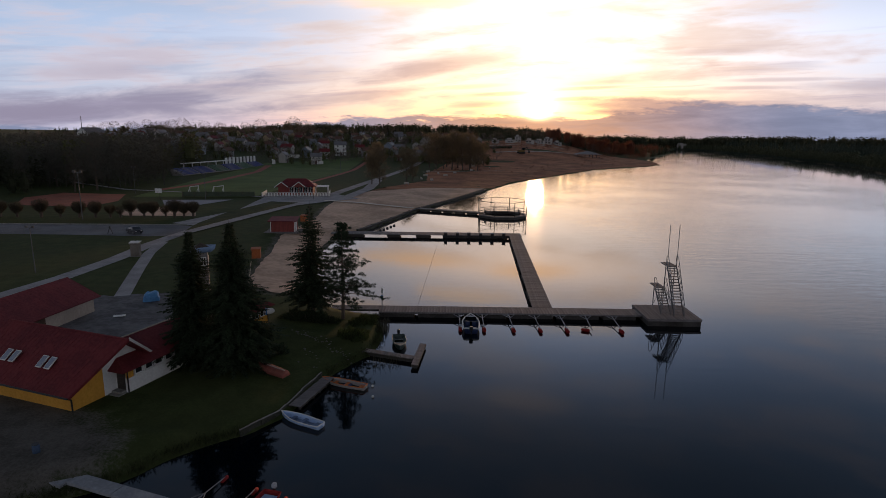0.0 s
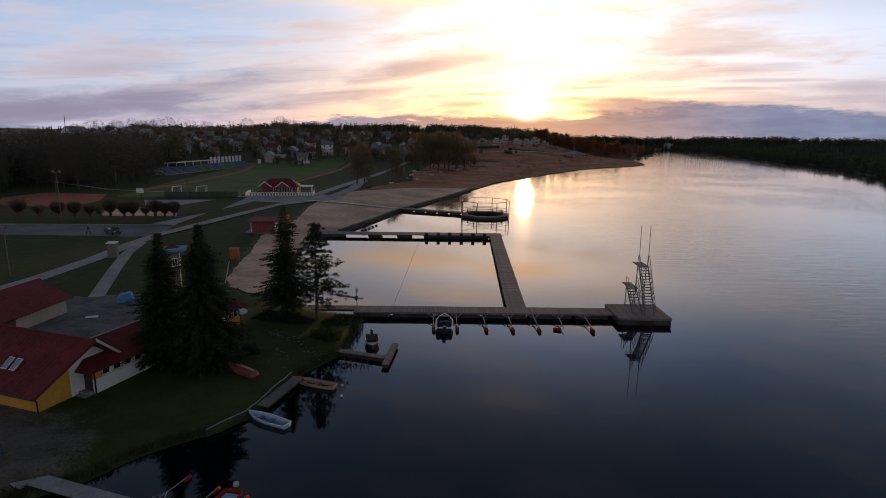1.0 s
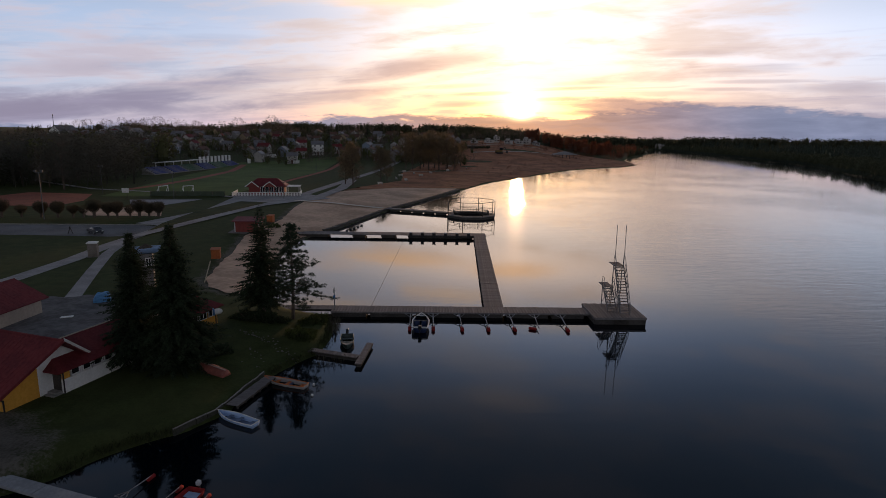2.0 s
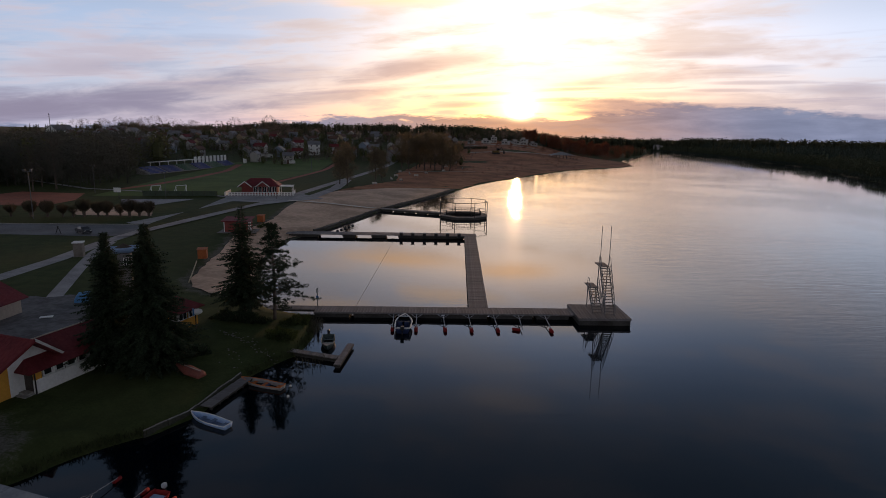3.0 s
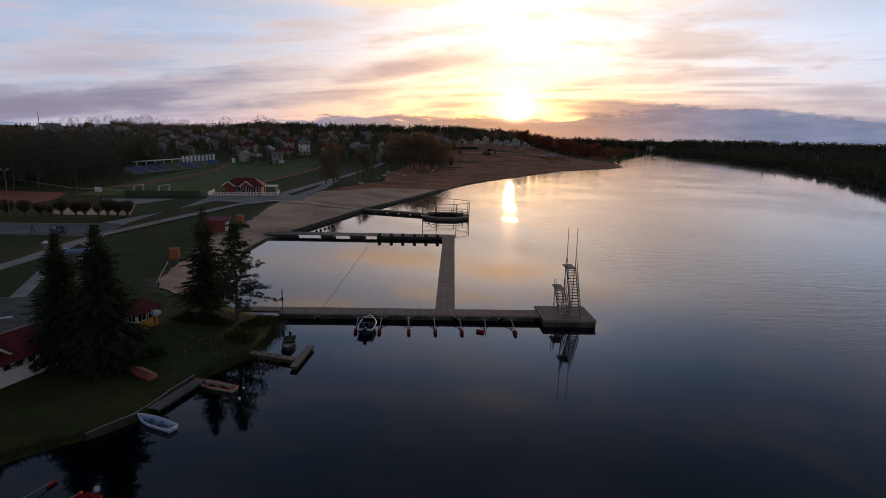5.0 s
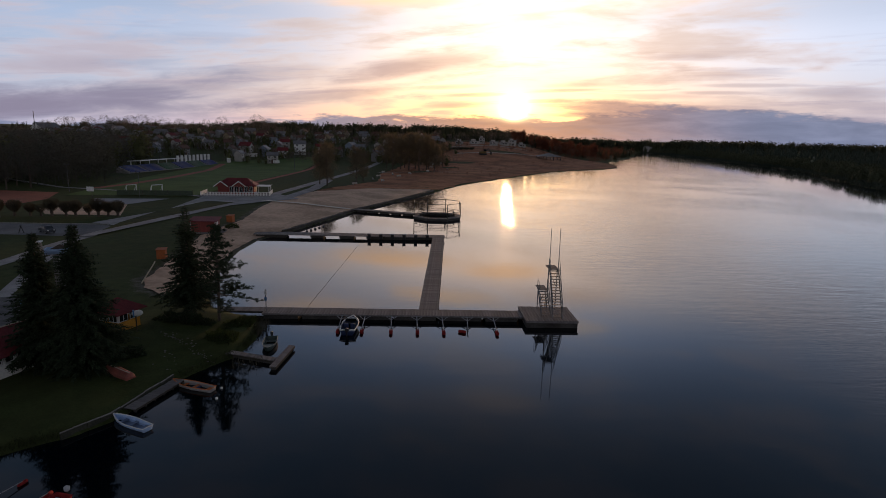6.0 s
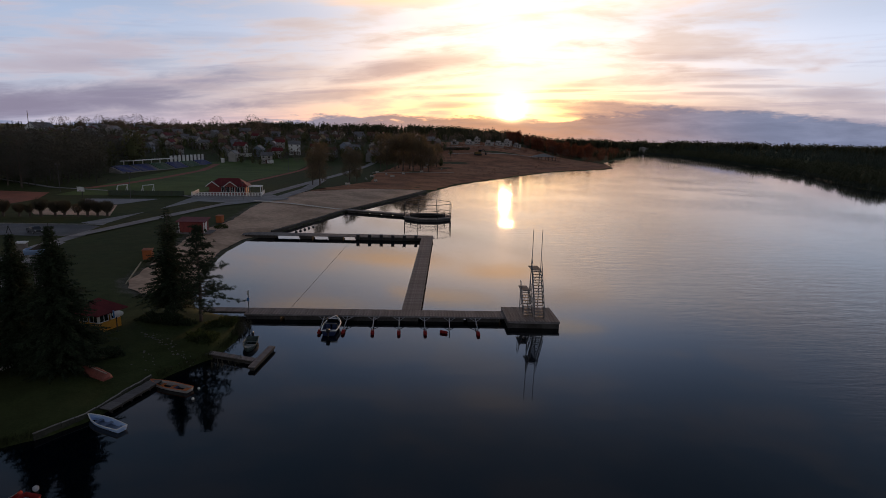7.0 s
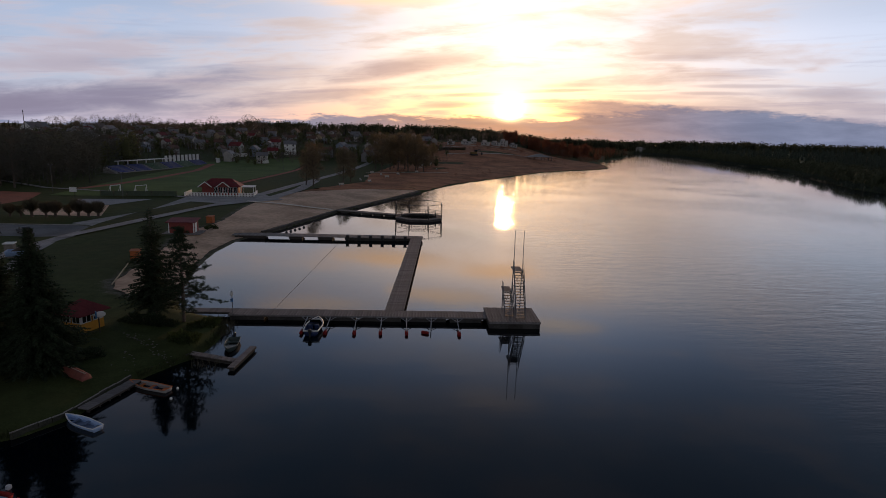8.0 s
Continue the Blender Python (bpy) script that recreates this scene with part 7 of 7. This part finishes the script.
# ---------- stadium ----------
tribune = thing("grandstand", "grandstand with blue seats and a white striped wall", "grandstand", pose(-99.5, 214, 1.0, 0, 0, math.degrees(math.atan2(66, 12))))
for k in range(6):
    bm = B()
    box(bm, 0, 66, k * 0.85, 6 * 0.85, 0.38 * k, 0.38 * (k + 1))
    part("step", bm, CONCRETE, tribune)
BLUESEAT = surf("blue_plastic_seats", (0.035, 0.06, 0.26), (0.03, 0.05, 0.20), 1.0, 0.5)
GREENSEAT = surf("green_plastic_seats", (0.04, 0.13, 0.07), (0.03, 0.10, 0.05), 1.0, 0.5)
for k in range(6):
    for j, mt in enumerate((BLUESEAT, BLUESEAT, GREENSEAT, BLUESEAT, GREENSEAT, BLUESEAT)):
        bm = B()
        box(bm, 1.5 + j * 10.8, 10.6 + j * 10.8, k * 0.85 + 0.3, k * 0.85 + 0.75, 0.38 * (k + 1), 0.38 * (k + 1) + 0.32)
        part("seat_row", bm, mt, tribune)
bm = B()
slab(bm, (8, 1.0, 4.6), (38, 1.0, 4.6), (38, 6.4, 4.2), (8, 6.4, 4.2), 0.35)
part("canopy", bm, WHITE, tribune, "flat white canopy")
for i in range(6):
    bm = B()
    box(bm, 9 + i * 5.6, 9.3 + i * 5.6, 5.6, 5.9, 2.2, 4.0)
    part("column", bm, WHITE, tribune)
bm = B()
box(bm, 8, 66, 5.9, 6.2, -0.2, 2.3)
part("back_wall", bm, GREYWALL, tribune)
bm = B()
box(bm, 38, 66, 5.6, 5.8, 2.0, 5.0)
part("dark_panel", bm, BLACK, tribune)
for i in range(9):
    bm = B()
    box(bm, 38.2 + i * 3.1, 39.9 + i * 3.1, 5.3, 5.58, 2.1, 5.2)
    part("white_panel", bm, WHITE, tribune)

pav = thing("beach_pavilion", "red pavilion with a red gabled roof and a white terrace", "pavilion", pose(-40.6, 153.5, 1.05, 0, 0, 8))
bm = B()
wall_box(bm, -4.6, 4.6, -2.6, 2.8, 0, 2.6, 0.2)
part("wall", bm, REDWOOD, pav)
for sy in (-1, 1):
    bm = B()
    a, b, c, e = (-5.3, sy * 3.3, 2.5), (5.3, sy * 3.3, 2.5), (2.6, 0, 4.4), (-2.6, 0, 4.4)
    slab(bm, *((a, b, c, e) if sy < 0 else (b, a, e, c)), 0.12)
    part("roof", bm, REDROOF, pav)
for sx in (-1, 1):
    bm = B()
    vs = [bm.verts.new(v) for v in ((sx * 5.3, -3.3, 2.5), (sx * 5.3, 3.3, 2.5), (sx * 2.6, 0, 4.4))]
    bm.faces.new(vs)
    part("hip", bm, REDROOF, pav)
for x in (-3.6, 0.9):
    bm = B()
    slab(bm, (x - 1.7, -3.9, 2.35), (x, -3.9, 3.7), (x, 0, 3.7), (x - 1.7, 0, 2.35), 0.1)
    slab(bm, (x, -3.9, 3.7), (x + 1.7, -3.9, 2.35), (x + 1.7, 0, 2.35), (x, 0, 3.7), 0.1)
    dormer = part("gable_roof", bm, REDROOF, pav)
    bm = B()
    for s in (-1, 1):
        slab(bm, (x + s * 1.75, -3.95, 2.25), (x + s * 1.75, -3.95, 2.5), (x, -3.95, 3.85), (x, -3.95, 3.6), 0.06)
    part("white_trim", bm, WHITE, dormer, "white gable trim")
    bm = B()
    bm.faces.new([bm.verts.new(v) for v in ((x - 1.5, -3.6, 2.35), (x + 1.5, -3.6, 2.35), (x, -3.6, 3.55))])
    part("gable", bm, REDWOOD, dormer)
for x in (-1.1, 0.1, 1.3, 2.6, 3.8):
    window(pav, pose(x, -2.62, 0.7), 0.95, 1.6)
bm = B()
box(bm, -8.4, 8.8, -5.6, 2.6, -0.3, 0.15)
part("terrace", bm, PLANK, pav, "plank terrace")
for i in range(24):
    bm = B()
    x = -8.3 + i * 0.74
    box(bm, x, x + 0.34, -5.6, -5.54, 0.15, 1.05)
    part("picket", bm, WHITE, pav)
for y in (-5.62, ):
    for z in (0.4, 1.0):
        bm = B()
        box(bm, -8.4, 8.8, y - 0.03, y + 0.03, z, z + 0.12)
        part("fence_rail", bm, WHITE, pav)
bm = B()
box(bm, 8.72, 8.8, -5.6, 2.6, 0.15, 1.1), box(bm, -8.4, -8.32, -5.6, 2.6, 0.15, 1.1)
part("side_fence", bm, WHITE, pav)
bm = B()
box(bm, 4.8, 8.6, -2.4, 2.2, 2.3, 2.42)
for x in (5.0, 8.3):
    for y in (-2.2, 1.9):
        box(bm, x, x + 0.14, y, y + 0.14, 0.15, 2.3)
part("veranda", bm, WHITE, pav, "white open veranda")

fence = thing("pitch_fence", "low dark green fence beside the pitch", "fence", aim(-68, 144.6, -50, 147.1, 1.0))
for i in range(7):
    bm = B()
    box(bm, i * 3.0, i * 3.0 + 0.08, -0.04, 0.04, -0.2, 1.5)
    part("post", bm, DARKSTEEL, fence)
for i in range(6):
    bm = B()
    box(bm, i * 3.0 + 0.1, i * 3.0 + 2.98, -0.02, 0.02, 0.1, 1.35)
    part("panel", bm, surf("green_mesh_panel", (0.06, 0.085, 0.055), (0.045, 0.065, 0.042), 1.0, 0.8), fence)

goal = thing("football_goal", "white football goal frame beside the pitch", "goal", pose(-68, 152, 1.05, 0, 0, 70), "football goals")
bm = B()
pipe(bm, [(-1.6, 0, 0), (-1.6, 0, 2.0), (1.6, 0, 2.0), (1.6, 0, 0)], 0.09)
part("frame", bm, WHITE, goal)
bm = B()
for x in (-1.6, 1.6):
    pipe(bm, [(x, 0, 2.0), (x, 0.9, 0.0)], 0.05)
part("stay", bm, WHITE, goal)
copy_thing(goal, pose(-62, 153.5, 1.05, 0, 0, 60))

hoop = thing("basketball_hoop", "basketball hoop with a white backboard", "basketball hoop", pose(-70.2, 137, 1.0))
bm = B()
tube(bm, (0, 0.6, -0.2), (0, 0.6, 2.2), 0.07, n=8), tube(bm, (0, 0.6, 2.2), (0, 0, 2.4), 0.05, n=6)
part("post", bm, DARKSTEEL, hoop)
bm = B()
box(bm, -0.85, 0.85, -0.05, 0.0, 1.75, 2.85)
part("backboard", bm, WHITE, hoop)
bm = B()
pipe(bm, [(0.22 * math.cos(a), -0.3 + 0.22 * math.sin(a), 2.0) for a in (0, 1.05, 2.1, 3.14, 4.19, 5.24, 6.28)], 0.02, 4)
part("ring", bm, REDFLOAT, hoop)

lamp_post = thing("street_lamp", "tall grey lamp post with two floodlights", "street lamp", pose(-68.9, 105.2, 1.0), "lamp posts")
bm = B()
tube(bm, (0, 0, -0.3), (0, 0, 8.8), 0.10, 0.06, 8)
part("pole", bm, POLE, lamp_post)
bm = B()
box(bm, -0.7, 0.7, -0.05, 0.05, 8.7, 8.82)
part("crossarm", bm, POLE, lamp_post)
for x in (-0.6, 0.6):
    bm = B()
    box(bm, x - 0.22, x + 0.22, -0.2, 0.1, 8.82, 9.2, bevel=0.03)
    part("floodlight", bm, POLE, lamp_post)
for x, y, f in ((-59.4, 138.5, 0.72), (-33.5, 142, 0.5), (-83, 150, 0.8), (-104, 180, 1.0), (-45.5, 246, 0.9), (-48.5, 64.0, 0.62)):
    copy_thing(lamp_post, pose(x, y, float(height(x, y))) @ Matrix.Scale(f, 4))

PALEWOOD = surf("pale_bench_boards", (0.55, 0.50, 0.44), (0.42, 0.38, 0.33), 1.0, 0.8)
bench = thing("park_bench", "pale wooden bench on the upper beach", "bench", pose(-13, 188, 1.05, 0, 0, 30), "beach benches")
bm = B()
box(bm, -0.9, 0.9, -0.25, 0.25, 0.42, 0.5)
part("seat", bm, PALEWOOD, bench)
bm = B()
box(bm, -0.9, 0.9, 0.22, 0.28, 0.55, 0.95)
part("backrest", bm, PALEWOOD, bench)
for x in (-0.7, 0.62):
    bm = B()
    box(bm, x, x + 0.08, -0.22, 0.24, 0.0, 0.42)
    part("leg", bm, CONCRETE, bench)
for x, y, a in ((-5, 205, 60), (0, 228, 20), (12, 262, 45), (22, 282, 80), (-9, 212, 110), (-8, 226, 15), (-3, 240, 75), (4, 246, 130), (-7.6, 250, 40), (14, 290, 10), (-15, 232, 95)):
    copy_thing(bench, pose(x, y, float(height(x, y)) + 0.03, 0, 0, a))

# team shelters, and a white board added for a bright point of light by the pitch
shelter = thing("team_shelter", "low white team shelter beside the football pitch", "shelter", pose(-86.5, 285, float(height(-86.5, 285)) + 0.1, 0, 0, -75), "team shelters")
bm = B()
box(bm, -4.0, 4.0, 0.9, 1.0, 0.0, 1.9)
part("back_panel", bm, WHITE, shelter)
bm = B()
slab(bm, (-4.0, -0.6, 2.05), (4.0, -0.6, 2.05), (4.0, 1.05, 1.9), (-4.0, 1.05, 1.9), 0.08)
part("roof", bm, WHITE, shelter)
for x in (-4.0, 3.92):
    bm = B()
    box(bm, x, x + 0.08, -0.4, 0.9, 0.0, 1.9)
    part("side_panel", bm, WHITE, shelter)
copy_thing(shelter, pose(-85, 316, float(height(-85, 316)) + 0.1, 0, 0, -8))
board = thing("notice_board", "white board on two posts standing in for a bright point of light by the pitch", "board", pose(-62, 281, float(height(-62, 281)), 0, 0, 12))
bm = B()
box(bm, -1.5, 1.5, -0.06, 0.0, 0.7, 2.1, bevel=0.01)
part("panel", bm, WHITE, board)
for x in (-1.3, 1.2):
    bm = B()
    box(bm, x, x + 0.1, 0.005, 0.1, -0.2, 2.0)
    part("post", bm, GALV, board)

# kerb stones along the far edge of the road
kerb = thing("kerb", "row of pale kerb stones along the asphalt road", "kerb")
tagged(kerb, kind="structure")
for i in range(36):
    x = -104 + i * 1.6
    bm = B()
    box(bm, x, x + 1.52, 98.9 + (x + 68) * 0.05, 99.15 + (x + 68) * 0.05, 0.9, 1.18)
    part("kerb_stone", bm, CONCRETE, kerb)


# ---------- planks of the decks ----------
plank_deck(main_pier, PX0, PX1, PY0, PY1, 0.60, "x", 0.3, seed=3)
plank_deck(raft, 19.3, 24.5, 50.92, 55.60, 0.72, "x", 0.3, seed=4)
rnd = random.Random(5)
bm = B()
box(bm, 0, 2.0, 0.006, 0.302, -0.06, 0)
deck_plank = bpy.data.meshes.new("plank")
bmesh.ops.recalc_face_normals(bm, faces=bm.faces)
bm.to_mesh(deck_plank)
bm.free()
deck_plank.materials.append(PLANK)
for i in range(143):
    y = 54.5 + i * 0.309
    ob = new("plank", deck_plank)
    ob.parent = walkway
    ob.matrix_basis = pose(wx(y) + rnd.uniform(-0.02, 0.02), y, 0.6 + rnd.uniform(-0.006, 0.006))
